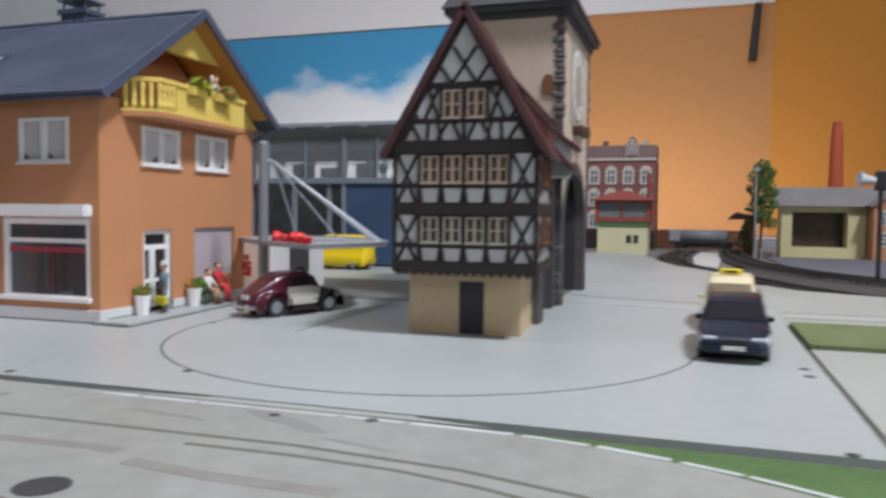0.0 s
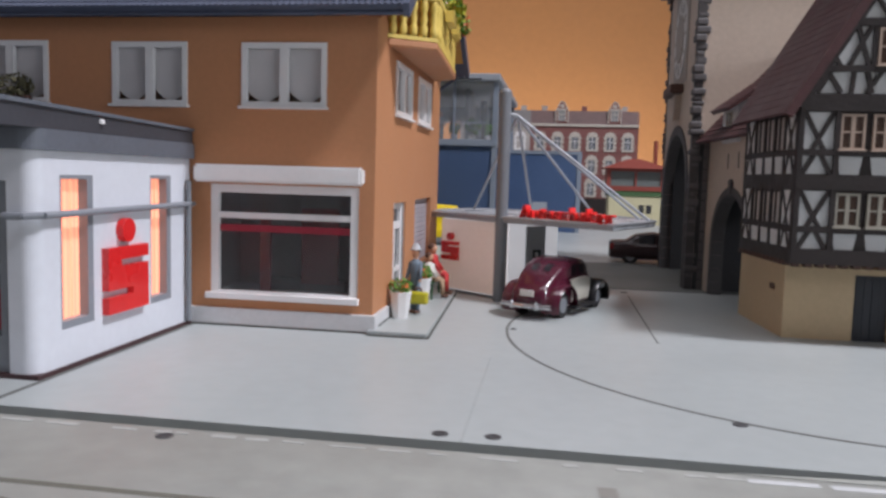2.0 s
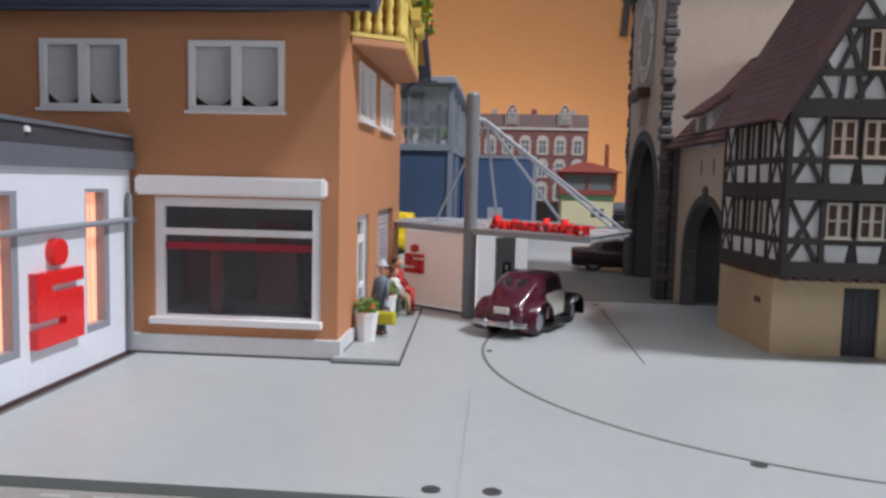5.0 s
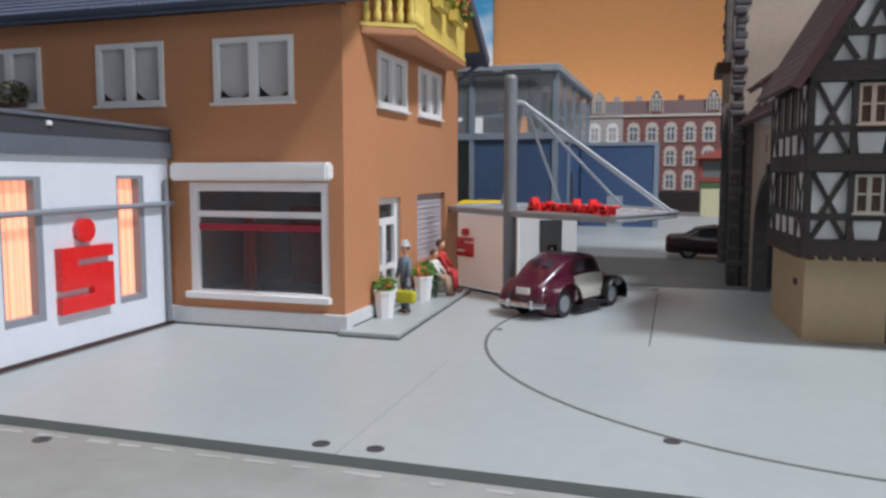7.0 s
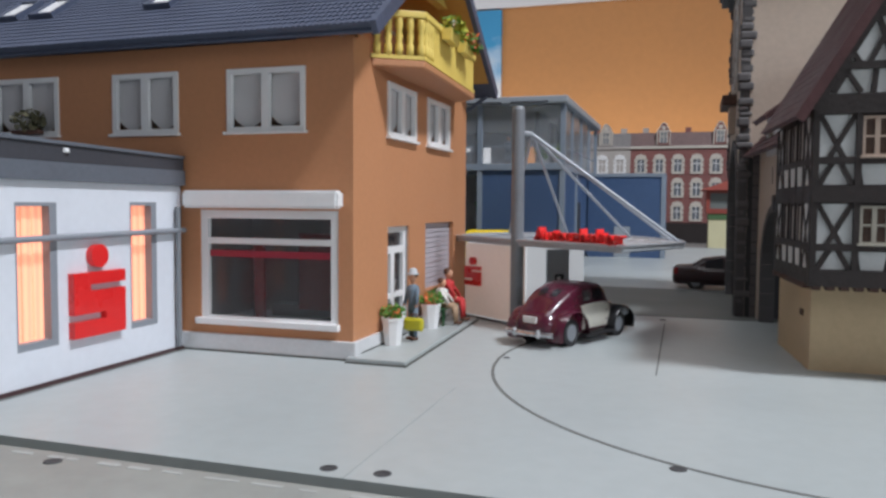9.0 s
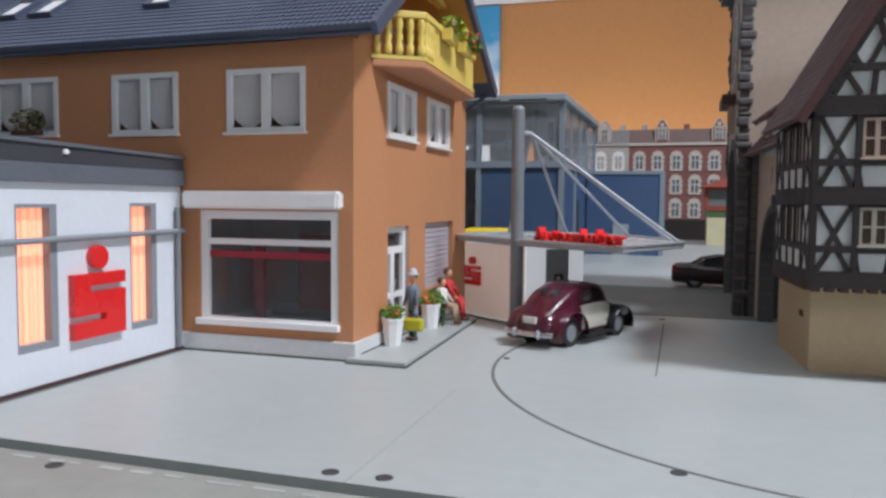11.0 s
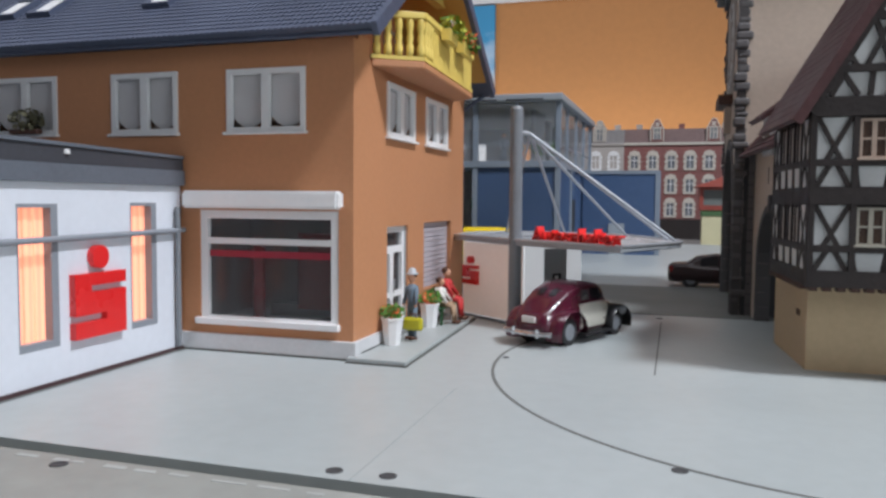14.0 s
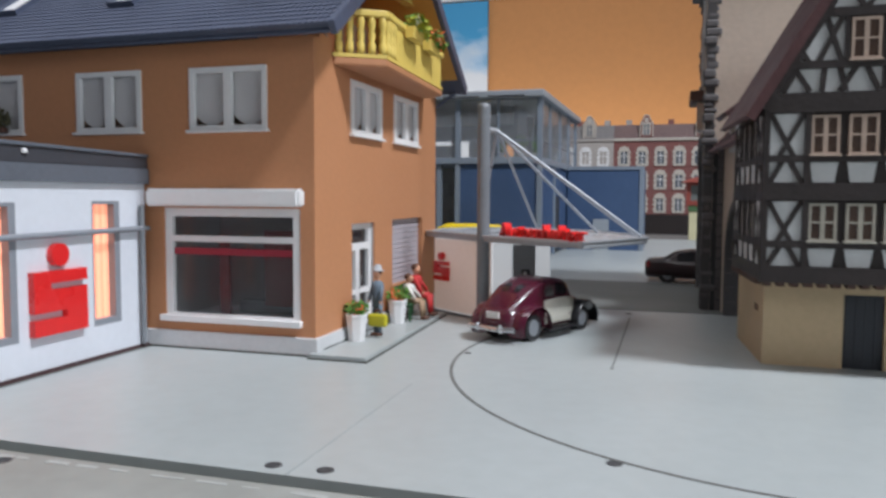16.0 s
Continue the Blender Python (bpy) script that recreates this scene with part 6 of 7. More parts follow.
sh = thing("bay_shrub", -256, 574, 0, 0, "dull green shrub in the open bay of the blue hall", "shrub")
bm = bmesh.new()
for k in range(5):
    rod(bm, (0, 0, 0), (3.5 * math.cos(1.3 * k), 3.5 * math.sin(1.3 * k), 22 + 3 * k), 0.6, 0.25)
part("stem", bm, BARK, sh, local=True)
bm = bmesh.new()
for cx_, cz_, r_, sd in ((-2, 14, 8, 71), (3, 27, 7.5, 72), (-3, 39, 6, 73)):
    clump(bm, (cx_, 0, cz_), r_, 110, 1.9, sd, 1.0)
part("foliage", bm, LEAF, sh, local=True)
bm = bmesh.new()
box(bm, WORLD, -206, -202, 540, 544, 80, 93, 0.6), box(bm, WORLD, -205.2, -202.8, 541, 543, 66.5, 80)
part("display_stand", bm, DARK, hall, "dark stand behind the panes")
figure("hall_figurine", -232, 536, 66.5, 180, "dark blue painted figurine inside the glazed hall", CLOTHB, CLOTHB, HAIR)
bm = bmesh.new()
box(bm, WORLD, BX1 + 0.5, -137, 652, BYB, 0, 64)
part("wing", bm, BLUE, hall, "low blue side wing")
bm = bmesh.new()
FW = frm((0, 652, 0), (1, 0, 0), (0, 0, 1))
for k in range(26):
    box(bm, FW, -193 + 2.1 * k, -192 + 2.1 * k, 1, 62, 0, 0.2)
tagged(part("wing_ribs", bm, BLUE, hall), kind="stuff")
bm = bmesh.new()
box(bm, FW, -139.2, -135.8, 0, 65, -3, 1), box(bm, FW, -195, -139.2, 62.5, 65, -3, 1)
part("wing_frame", bm, BLUEGR, hall)
bm = bmesh.new()
box(bm, FW, -174, -162, 0, 24, 0.4, 1.2)
part("wing_door", bm, HALLROOF, hall, "grey door")

# ---------------------------------------------------------------- row of town houses
row = thing("brick_town_house", -125, 1180, -9, label="red brown brick town house row with cream window trims", category="house")
FR_ = frm((0, 1134, 0), (1, 0, 0), (0, 0, 1))
bm = bmesh.new()
box(bm, FR_, -199, -49, -9, 118.5, -80, 0)
part("brick_wall", bm, BRICK, row, "red brown brick front")
white = thing("white_town_house", -236, 1180, -9, label="cream rendered town house with grey roof", category="house")
bm = bmesh.new()
box(bm, FR_, -300, -199, -9, 118.5, -80, 0.6)
part("front_wall", bm, BRICKW, white)


def town_front(owner, x0, x1, n, trim):
    for z in (23, 55, 87):
        for k in range(n):
            c = x0 + (x1 - x0) * (k + 0.5) / n
            bm = bmesh.new()
            box(bm, FR_, c - 8, c + 8, z - 2.6, z, 0, 2.2)
            for s in (-1, 1):
                lo, hi = sorted((c + s * 4.6, c + s * 7.2))
                box(bm, FR_, lo, hi, z, z + 18, 0, 1.2)
                for q in (1, 7.4, 13.8):
                    lo, hi = sorted((c + s * 7.2, c + s * 8.8))
                    box(bm, FR_, lo, hi, z + q, z + q + 3.6, 0, 1.0)
            prism(bm, FR_, [(c - 8, z + 17), (c + 8, z + 17), (c + 6, z + 22.5), (c, z + 24.6), (c - 6, z + 22.5)], 0, 1.8)
            w = part("window", bm, trim, owner, "cream stone window surround")
            bm = bmesh.new()
            box(bm, FR_, c - 4.6, c + 4.6, z, z + 17.4, 0, 0.5)
            part("pane", bm, FASCIA, w)
            bm = bmesh.new()
            box(bm, FR_, c - 0.5, c + 0.5, z, z + 17.4, 0.5, 1), box(bm, FR_, c - 4.6, c + 4.6, z + 10.5, z + 11.5, 0.5, 1)
            part("glazing_bar", bm, WHITE, w)


town_front(row, -197, -51, 6, TRIMW)
town_front(white, -298, -201, 4, WHITE)
for owner, x0, x1, rm in ((row, -199, -49, ROOFBR), (white, -300, -199, ROOFGR)):
    bm = bmesh.new()
    box(bm, FR_, x0, x1, 118.5, 122, -80, 3, 0.4)
    part("cornice", bm, TRIMW if owner is row else BRICKW, owner)
    bm = bmesh.new()
    prism(bm, frm((x0, 0, 0), (0, 1, 0), (0, 0, 1)), [(1132, 122), (1214, 122), (1200, 141), (1140, 141)], 0, x1 - x0)
    part("mansard_roof", bm, rm, owner)
    for k in range(2 if owner is row else 1):
        c = x0 + (x1 - x0) * ((0.29, 0.775)[k] if owner is row else 0.67)
        bm = bmesh.new()
        F = frm((0, 1131.4, -8), (1, 0, 0), (0, 0, 1))
        prism(bm, F, [(c - 9, 131.5), (c + 9, 131.5), (c + 9, 150), (c + 7, 150), (c + 6.2, 154), (c + 4.2, 155.6), (c + 4, 158), (c + 2.4, 160.4), (c, 161.2), (c - 2.4, 160.4), (c - 4, 158), (c - 4.2, 155.6), (c - 6.2, 154), (c - 7, 150), (c - 9, 150)], -30, 0)
        dm = part("dormer", bm, BRICK if owner is row else BRICKW, owner)
        bm = bmesh.new()
        for s in (-1, 1):
            curl = [(9, 150), (7, 150.2), (6.2, 154), (4.2, 155.6), (4, 158), (2.4, 160.4), (0, 161.2)]
            for (p0, p1), (q0, q1) in zip(curl, curl[1:]):
                rod(bm, F @ Vector((c + s * p0, p1, 0.2)), F @ Vector((c + s * q0, q1, 0.2)), 0.7)
            box(bm, F, c + s * 8.3 - 0.7, c + s * 8.3 + 0.7, 131.5, 150, 0, 0.8)
        box(bm, F, c - 5.6, c - 4, 134, 149, 0, 1.4), box(bm, F, c + 4, c + 5.6, 134, 149, 0, 1.4), box(bm, F, c - 6, c + 6, 149, 151, 0, 1.8)
        part("trim", bm, TRIMW, dm)
        bm = bmesh.new()
        box(bm, F, c - 4, c + 4, 134, 149, 0, 0.4)
        part("pane", bm, GREYM, dm)
        bm = bmesh.new()
        box(bm, F, c - 0.5, c + 0.5, 134, 149, 0.4, 1), box(bm, F, c - 4, c + 4, 142.5, 143.6, 0.4, 1), box(bm, F, c - 2.2, c + 2.2, 152, 157, 0, 0.6)
        part("glazing_bar", bm, TRIMW, dm)
    for k in range(3):
        c = x0 + (x1 - x0) * (0.12 + 0.38 * k)
        bm = bmesh.new()
        box(bm, WORLD, c - 4, c + 4, 1165, 1173, 138, 150)
        part("chimney", bm, BRICK if k % 2 else BRICKW, owner)
bm = bmesh.new()
box(bm, FR_, -199, -49, -9, 18, 0, 1)
for k in range(7):
    box(bm, FR_, -196 + 21.5 * k, -190 + 21.5 * k, -9, 18, 1, 2)
part("shop_front", bm, TIMBER, row, "dark shop front")

# ---------------------------------------------------------------- signal box
sb = thing("signal_box", -72, 905, -10, label="small signal box with red glazed cabin on pale yellow base", category="signal box")
bm = bmesh.new()
box(bm, WORLD, -100, -45, 882, 930, -4, 27)
part("base", bm, CREAMY, sb, "pale yellow base storey")
bm = bmesh.new()
box(bm, WORLD, -96, -50, 880, 930, -10, -4)
part("plinth", bm, BEIGE, sb)
FS_ = frm((0, 882, 0), (1, 0, 0), (0, 0, 1))
for u in (-68, -60):
    bm = bmesh.new()
    box(bm, FS_, u, u + 5.5, 9, 18, 0, 0.6)
    part("window", bm, DARK, sb)
bm = bmesh.new()
box(bm, WORLD, -101, -44, 881, 931, 27, 33)
part("band", bm, GREENB, sb, "dark green band")
bm = bmesh.new()
F = frm((0, 880, 0), (1, 0, 0), (0, 0, 1))
wall(bm, F, -103, -42, 33, 57, [(-99, -73.5, 38, 54), (-71.5, -46, 38, 54)], 50)
part("cabin", bm, SBRED, sb, "red timber cabin")
bm = bmesh.new()
box(bm, F, -99, -73.5, 38, 54, -3, -2.4)
part("pane", bm, CABINGL, sb, "cabin glazing, grey for its reflections")
bm = bmesh.new()
box(bm, F, -71.5, -46, 38, 54, -3, -2.4)
part("pane", bm, CABINGL, sb, "cabin glazing, grey for its reflections")
bm = bmesh.new()
a = [bm.verts.new(v) for v in ((-109, 872, 57), (-36, 872, 57), (-36, 938, 57), (-109, 938, 57))]
b = [bm.verts.new(v) for v in ((-80, 898, 68), (-66, 898, 68), (-66, 912, 68), (-80, 912, 68))]
for i in range(4):
    bm.faces.new((a[i], a[(i + 1) % 4], b[(i + 1) % 4], b[i]))
bm.faces.new(a[::-1]), bm.faces.new(b)
part("roof", bm, SBRED, sb, "red hipped roof")
bm = bmesh.new()
rod(bm, (-47, 935, 57), (-47, 935, 90), 2.4)
part("flue", bm, SBRED, sb)

# ---------------------------------------------------------------- shed, chimney, tree and track at the far side
shed = thing("goods_shed", 150, 1020, -9, label="pale yellow goods shed with grey roof and dark open front", category="shed")
FSH = frm((0, 1000, 0), (1, 0, 0), (0, 0, 1))
bm = bmesh.new()
wall(bm, FSH, 104, 195, -9, 56, [(116, 176, 4, 46)], 50)
part("front_wall", bm, SHEDY, shed)
bm = bmesh.new()
box(bm, FSH, 114, 178, 2, 48, -30, -28)
part("dark_inside", bm, PANEDK, shed, "dark brown inside")
bm = bmesh.new()
prism(bm, frm((96, 0, 0), (0, 1, 0), (0, 0, 1)), [(990, 53), (1060, 53), (1035, 76), (1012, 76)], 0, 118)
part("roof", bm, ROOFGR, shed, "grey hipped roof")
gh = thing("gabled_house", 240, 985, -9, label="salmon brick gabled house with white windows", category="house")
F = frm((0, 965, 0), (1, 0, 0), (0, 0, 1))
bm = bmesh.new()
prism(bm, F, [(196, -9), (290, -9), (290, 54), (243, 86), (196, 54)], -70, 0)
part("walls", bm, SHEDOR, gh)
for u in (202, 216, 240, 258):
    for v in (8, 32):
        bm = bmesh.new()
        box(bm, F, u, u + 9, v, v + 16, 0, 0.8)
        w = part("window", bm, WHITE, gh)
        bm = bmesh.new()
        for i in range(2):
            for j in range(3):
                box(bm, F, u + 0.8 + 4.0 * i, u + 4.2 + 4.0 * i, v + 0.8 + 5 * j, v + 4.8 + 5 * j, 0.8, 1.0)
        part("pane", bm, DARK, w)
bm = bmesh.new()
for s in (-1, 1):
    FRR = frm((243 + s * 50, 0, 52), (0, s, 0), (-s * 50, 0, 34.5))
    box(bm, FRR, (960 if s > 0 else -1040), (1040 if s > 0 else -960), 0, 61, 0, 2)
part("roof", bm, ROOFGR, gh)
ch = thing("factory_chimney", 172, 1068, -9, label="tapered orange red factory chimney", category="chimney")
bm = bmesh.new()
lathe(bm, (0, 0, 0), [(11, 0), (7, 150), (5.2, 165), (5.6, 166), (5.6, 168), (4, 168)], 16)
part("shaft", bm, CHIMRED, ch, local=True)

tree = thing("tree", 78, 960, -9, label="green model tree with thin trunk", category="tree")
bm = bmesh.new()
rod(bm, (0, 0, 0), (1, 0, 60), 2.2, 1.2), rod(bm, (1, 0, 60), (3, 0, 105), 1.2, 0.5)
for k in range(9):
    a, z = k * 2.4, 34 + 7 * k
    rod(bm, (0.6, 0, z), (0.6 + 11 * math.cos(a), 11 * math.sin(a), z + 9), 0.6, 0.25, 6)
part("trunk", bm, BARK, tree, local=True)
bm = bmesh.new()
for k in range(16):
    a, z = k * 2.4, 42 + 4.4 * k
    r = 13 if z < 95 else 8
    clump(bm, (1 + r * 0.75 * math.cos(a), r * 0.75 * math.sin(a), z), 9.5, 110, 2.3, 50 + k, 0.75)
part("crown", bm, TREELEAF, tree, local=True)
fir = thing("dark_tree", 62, 985, -9, label="dark sparse conifer beside the shed", category="tree")
bm = bmesh.new()
rod(bm, (0, 0, 0), (0, 0, 42), 1.4, 0.4)
part("trunk", bm, BARK, fir, local=True)
bm = bmesh.new()
for k in range(8):
    clump(bm, (0, 0, 14 + 3.6 * k), 12 - 1.3 * k, 60, 1.6, 80 + k, 0.22)
part("crown", bm, LEAFD, fir, local=True)

bm = bmesh.new()


def smooth_line(pts, n=10):
    out = []
    for i in range(len(pts) - 1):
        p0, p1, p2, p3 = (Vector(pts[max(0, min(len(pts) - 1, i + k))]) for k in (-1, 0, 1, 2))
        for j in range(n):
            t = j / n
            out.append(0.5 * ((2 * p1) + (p2 - p0) * t + (2 * p0 - 5 * p1 + 4 * p2 - p3) * t * t + (3 * p1 - p0 - 3 * p2 + p3) * t ** 3))
    return out + [Vector(pts[-1])]


def track(pts):
    line = smooth_line(pts)
    bm = bmesh.new()
    ribbon(bm, line, 36, -9, 3.0)
    single("ballast_bed", bm, BALLAST, "dark ballast bed of the curved track", "track bed", kind="structure")
    bm = bmesh.new()
    acc = 0.0
    for a, b in zip(line, line[1:]):
        acc += (b - a).length
        if acc > 7:
            acc = 0
            d = (b - a).normalized()
            F = frm((a.x, a.y, 0), (d.x, d.y, 0), (-d.y, d.x, 0))
            box(bm, F, -1.4, 1.4, -14, 14, -6, -4.6)
    single("sleepers", bm, SLEEPER, "row of dark track sleepers", "sleepers", kind="stuff")
    for off in (-8.25, 8.25):
        bm = bmesh.new()
        off_line = []
        for i, p in enumerate(line):
            d = (line[min(i + 1, len(line) - 1)] - line[max(i - 1, 0)]).normalized()
            off_line.append(p + Vector((-d.y, d.x)) * off)
        ribbon(bm, off_line, 0.9, -4.6, 2.2)
        single("rail", bm, RAIL, "thin dark metal rail", "rail", "track rails")


track([(420, 400), (250, 428), (120, 458), (76, 500), (46, 570), (18, 640), (-2, 710), (-14, 790), (-17, 860), (-13, 950), (-4, 1060)])
track([(420, 466), (300, 492), (190, 545), (132, 605), (97, 665), (74, 730), (60, 800), (52, 900), (52, 1000), (58, 1100)])
bm = bmesh.new()
prism(bm, WORLD, [(70, 505), (420, 405), (420, 490), (190, 565), (130, 625), (80, 725), (30, 738), (18, 655)], -9, -6.6)
single("ballast_field", bm, BALLAST, "dark ballast between the two tracks", "track bed", kind="structure")
bm = bmesh.new()
prism(bm, WORLD, [(6, 790), (26, 748), (34, 900), (36, 1090), (4, 1040), (4, 900)], -9, -7.4)
single("pale_ground", bm, PALE, "pale concrete patch between the tracks", "ground", kind="structure")
bm = bmesh.new()
prism(bm, WORLD, [(160, 640), (420, 560), (420, 960), (84, 990), (92, 780)], -9, -7.5)
single("yard_paving", bm, YARDP, "grey yard paving by the shed", "ground", kind="structure")
wag = thing("goods_wagon", 17, 1120, -6, 4, "grey tank wagon with dark underframe on the far track", "wagon")
bm = bmesh.new()
box(bm, WORLD, -45, 46, -8, 8, 7, 11, 0.4), box(bm, WORLD, -30, 30, -5, 5, 3, 7, 0.4)
part("frame", bm, BLACKC, wag, local=True)
bm = bmesh.new()
rod(bm, (-28, 0, 18.5), (30, 0, 18.5), 8.5, None, 20), rod(bm, (-30, 0, 18.5), (-28, 0, 18.5), 7, 8.5, 20)
part("tank", bm, GREYM, wag, "dull grey tank", True, True)
bm = bmesh.new()
box(bm, WORLD, -46, -31, -8, 8, 11, 27, 1.2)
part("cabin", bm, REVEAL, wag, "pale grey brake cabin", True)
bm = bmesh.new()
box(bm, WORLD, 31, 45, -7, 7, 11, 20, 0.8)
part("platform_box", bm, SHUTBR, wag, "brown box", True)
for x in (-34, -24, 24, 34):
    for y in (-7, 7):
        bm = bmesh.new()
        rod(bm, (x, y - 0.8, 4), (x, y + 0.8, 4), 4.2, None, 14)
        part("wheel", bm, BLACKC, wag, local=True)
bm = bmesh.new()
box(bm, WORLD, -60, 90, 1190, 1196, -9, 19, 0.5)
for k in range(14):
    box(bm, WORLD, -58 + 10.5 * k, -56.4 + 10.5 * k, 1188.8, 1190, -9, 19.6)
single("low_fence", bm, SHUTBR, "low brown board fence behind the far track", "fence")
shel = thing("platform_shelter", 64, 1000, -9, label="small brown shelter with dark red flat roof", category="shelter")
bm = bmesh.new()
box(bm, WORLD, -1, 11, 0, 14, 0, 45, 0.4)
part("hut", bm, SHUTBR, shel, "brown boarded hut", True)
bm = bmesh.new()
prism(bm, frm((0, -6, 0), (1, 0, 0), (0, 0, 1)), [(-21, 45.4), (13, 45.4), (13, 50), (-10, 54), (-16, 50)], -24, 0)
part("roof", bm, REDROOF, shel, "dark red roof", True)
ms = thing("yard_lamp_mast", 71, 940, -9, label="thin pale grey lamp mast in front of the tree", category="lamp mast")
bm = bmesh.new()
rod(bm, (0, 0, 0), (0, 0, 12), 2.0, 1.6), rod(bm, (0, 0, 12), (-0.6, 0, 104), 1.1, 0.9)
part("mast", bm, REVEAL, ms, local=True)
bm = bmesh.new()
box(bm, WORLD, -3, 2.4, -3, 3, 100, 105, 0.8)
part("lamp_head", bm, REVEAL, ms, local=True)
bn = thing("platform_bench", 86, 958, -9, label="pale grey slatted bench beside the goods shed", category="bench")
bm = bmesh.new()
box(bm, WORLD, -8, 9, -3, 3, 10, 11.6, 0.2), box(bm, WORLD, -8, 9, 2.4, 3.4, 13, 22, 0.2)
part("seat", bm, REVEAL, bn, local=True)
for x in (-7, 7):
    bm = bmesh.new()
    box(bm, WORLD, x - 0.8, x + 0.8, -2.6, 3.2, 0, 10, 0.1)
    part("leg", bm, REVEAL, bn, local=True)
st = thing("yard_signal", 130, 610, -9, label="dark lattice signal post with white lamp head", category="signal")
bm = bmesh.new()
rod(bm, (0, 0, 0), (0, 0, 79), 1.6)
part("post", bm, BLACKC, st, local=True)
bm = bmesh.new()
box(bm, WORLD, -4, 4, -3, 3, 69, 83, 0.6)
hd = part("head", bm, BLACKC, st, local=True)
bm = bmesh.new()
rod(bm, (-4, -0.8, 76), (-9, -2, 76.5), 2.4, 3.2, 14), rod(bm, (-9, -2, 76.5), (-15, -3.4, 77.4), 3.2, 5.2, 14)
part("lamp", bm, LAMPW, st, "white lamp head", True)

# ---------------------------------------------------------------- model cars
def car(name, x, y, rz, label, st, wheelbase, wr, track_w, paint, glass, windows, extras, category="car"):
    """A model car. st: stations along its length (x, half width, sill z, belt z, roof z, roof half width)."""
    c = thing(name, x, y, 0, rz, label, category)
    xs = [s[0] for s in st]

    def at(px):
        for a, b in zip(st, st[1:]):
            if a[0] <= px <= b[0]:
                t = (px - a[0]) / (b[0] - a[0])
                return [p + (q - p) * t for p, q in zip(a, b)]
        return list(st[-1] if px > xs[-1] else st[0])

    def section(px):
        _, w, zs, zb, zr, rw = at(px)
        h = zb - zs
        g = max(0.05, zr - zb)
        return [(0, zs), (w * 0.8, zs), (w * 0.96, zs + h * 0.16), (w, zs + h * 0.42), (w * 0.985, zs + h * 0.72), (w * 0.93, zb - h * 0.03), (w * 0.9 + 0, zb), (w * 0.9 + (rw - w * 0.9) * 0.5, zb + g * 0.5), (rw, zb + g * 0.86), (rw * 0.86, zb + g * 0.97), (rw * 0.5, zr), (0, zr + 0.1)]

    n = 44
    bm = bmesh.new()
    rings = []
    for i in range(n + 1):
        px = xs[0] + (xs[-1] - xs[0]) * i / n
        s = section(px)
        ring = [bm.verts.new((px, yy, zz)) for yy, zz in s] + [bm.verts.new((px, -yy, zz)) for yy, zz in s[-2:0:-1]]
        rings.append(ring)
    m = len(rings[0])
    for a, b in zip(rings, rings[1:]):
        for k in range(m):
            bm.faces.new((a[k], a[(k + 1) % m], b[(k + 1) % m], b[k]))
    bm.faces.new(rings[0]), bm.faces.new(rings[-1][::-1])
    body = part("body", bm, paint, c, local=True, smooth=True)

    def strip(nm, x0, x1, k0, k1, material, side, out=0.12, slant=0.0, parent=None, lab=""):
        """A patch lying on the body between two stations and two heights of the section."""
        b2 = bmesh.new()
        grid = []
        nx = 8
        for i in range(nx + 1):
            col = []
            for j in range(5):
                k = k0 + (k1 - k0) * j / 4
                px = x0 + (x1 - x0) * i / nx + slant * j / 4 * (1 if x0 >= 0 else 1)
                s = section(px)
                lo = int(min(k, len(s) - 2))
                f = k - lo
                yy, zz = (s[lo][0] + (s[lo + 1][0] - s[lo][0]) * f, s[lo][1] + (s[lo + 1][1] - s[lo][1]) * f)
                col.append(b2.verts.new((px, side * (yy + out), zz + (out if k > 8 else 0))))
            grid.append(col)
        for p, q in zip(grid, grid[1:]):
            for j in range(4):
                b2.faces.new((p[j], q[j], q[j + 1], p[j + 1]))
        return part(nm, b2, material, parent or c, lab, True, True)

    for (x0, x1) in windows["side"]:
        for s in (-1, 1):
            strip("side_window", x0, x1, 6.3, windows.get("top", 8.0), glass, s, 0.1, windows.get("slant", 0))
    for key in ("front", "rear"):
        if key in windows:
            x0, x1, f = windows[key]
            b2 = bmesh.new()
            grid = []
            for i in range(7):
                px = x0 + (x1 - x0) * i / 6
                _, w, zs, zb, zr, rw = at(px)
                wd = w * 0.9 + (rw - w * 0.9) * min(1, (zr - zb) / (windows["gh"]))
                grid.append([b2.verts.new((px + (0.12 if key == "front" else -0.12), wd * f * t, zr + 0.22 - 0.1 * t * t)) for t in (-1, -0.6, -0.2, 0.2, 0.6, 1)])
            for p, q in zip(grid, grid[1:]):
                for j in range(5):
                    b2.faces.new((p[j], p[j + 1], q[j + 1], q[j]))
            part("windscreen" if key == "front" else "rear_window", b2, glass, c, local=True, smooth=True)
    for sx in (-1, 1):
        for sy in (-1, 1):
            b2 = bmesh.new()
            wx, wy = sx * wheelbase / 2 + extras.get("shift", 0), sy * track_w / 2
            rod(b2, (wx, wy - sy * 1.4, wr), (wx, wy + sy * 1.0, wr), wr, wr, 20)
            w = part("wheel", b2, TYRE, c, "black tyre", True)
            b2 = bmesh.new()
            rod(b2, (wx, wy + sy * 0.9, wr), (wx, wy + sy * 1.12, wr), wr * 0.66, wr * 0.6, 18)
            rim = part("rim", b2, extras.get("rim", CHROME), w, local=True)
            b2 = bmesh.new()
            rod(b2, (wx, wy - sy * 1.2, wr + 0.2), (wx, wy + sy * (extras.get("arch", 0.75)), wr + 0.2), wr * 1.2, wr * 1.2, 20)
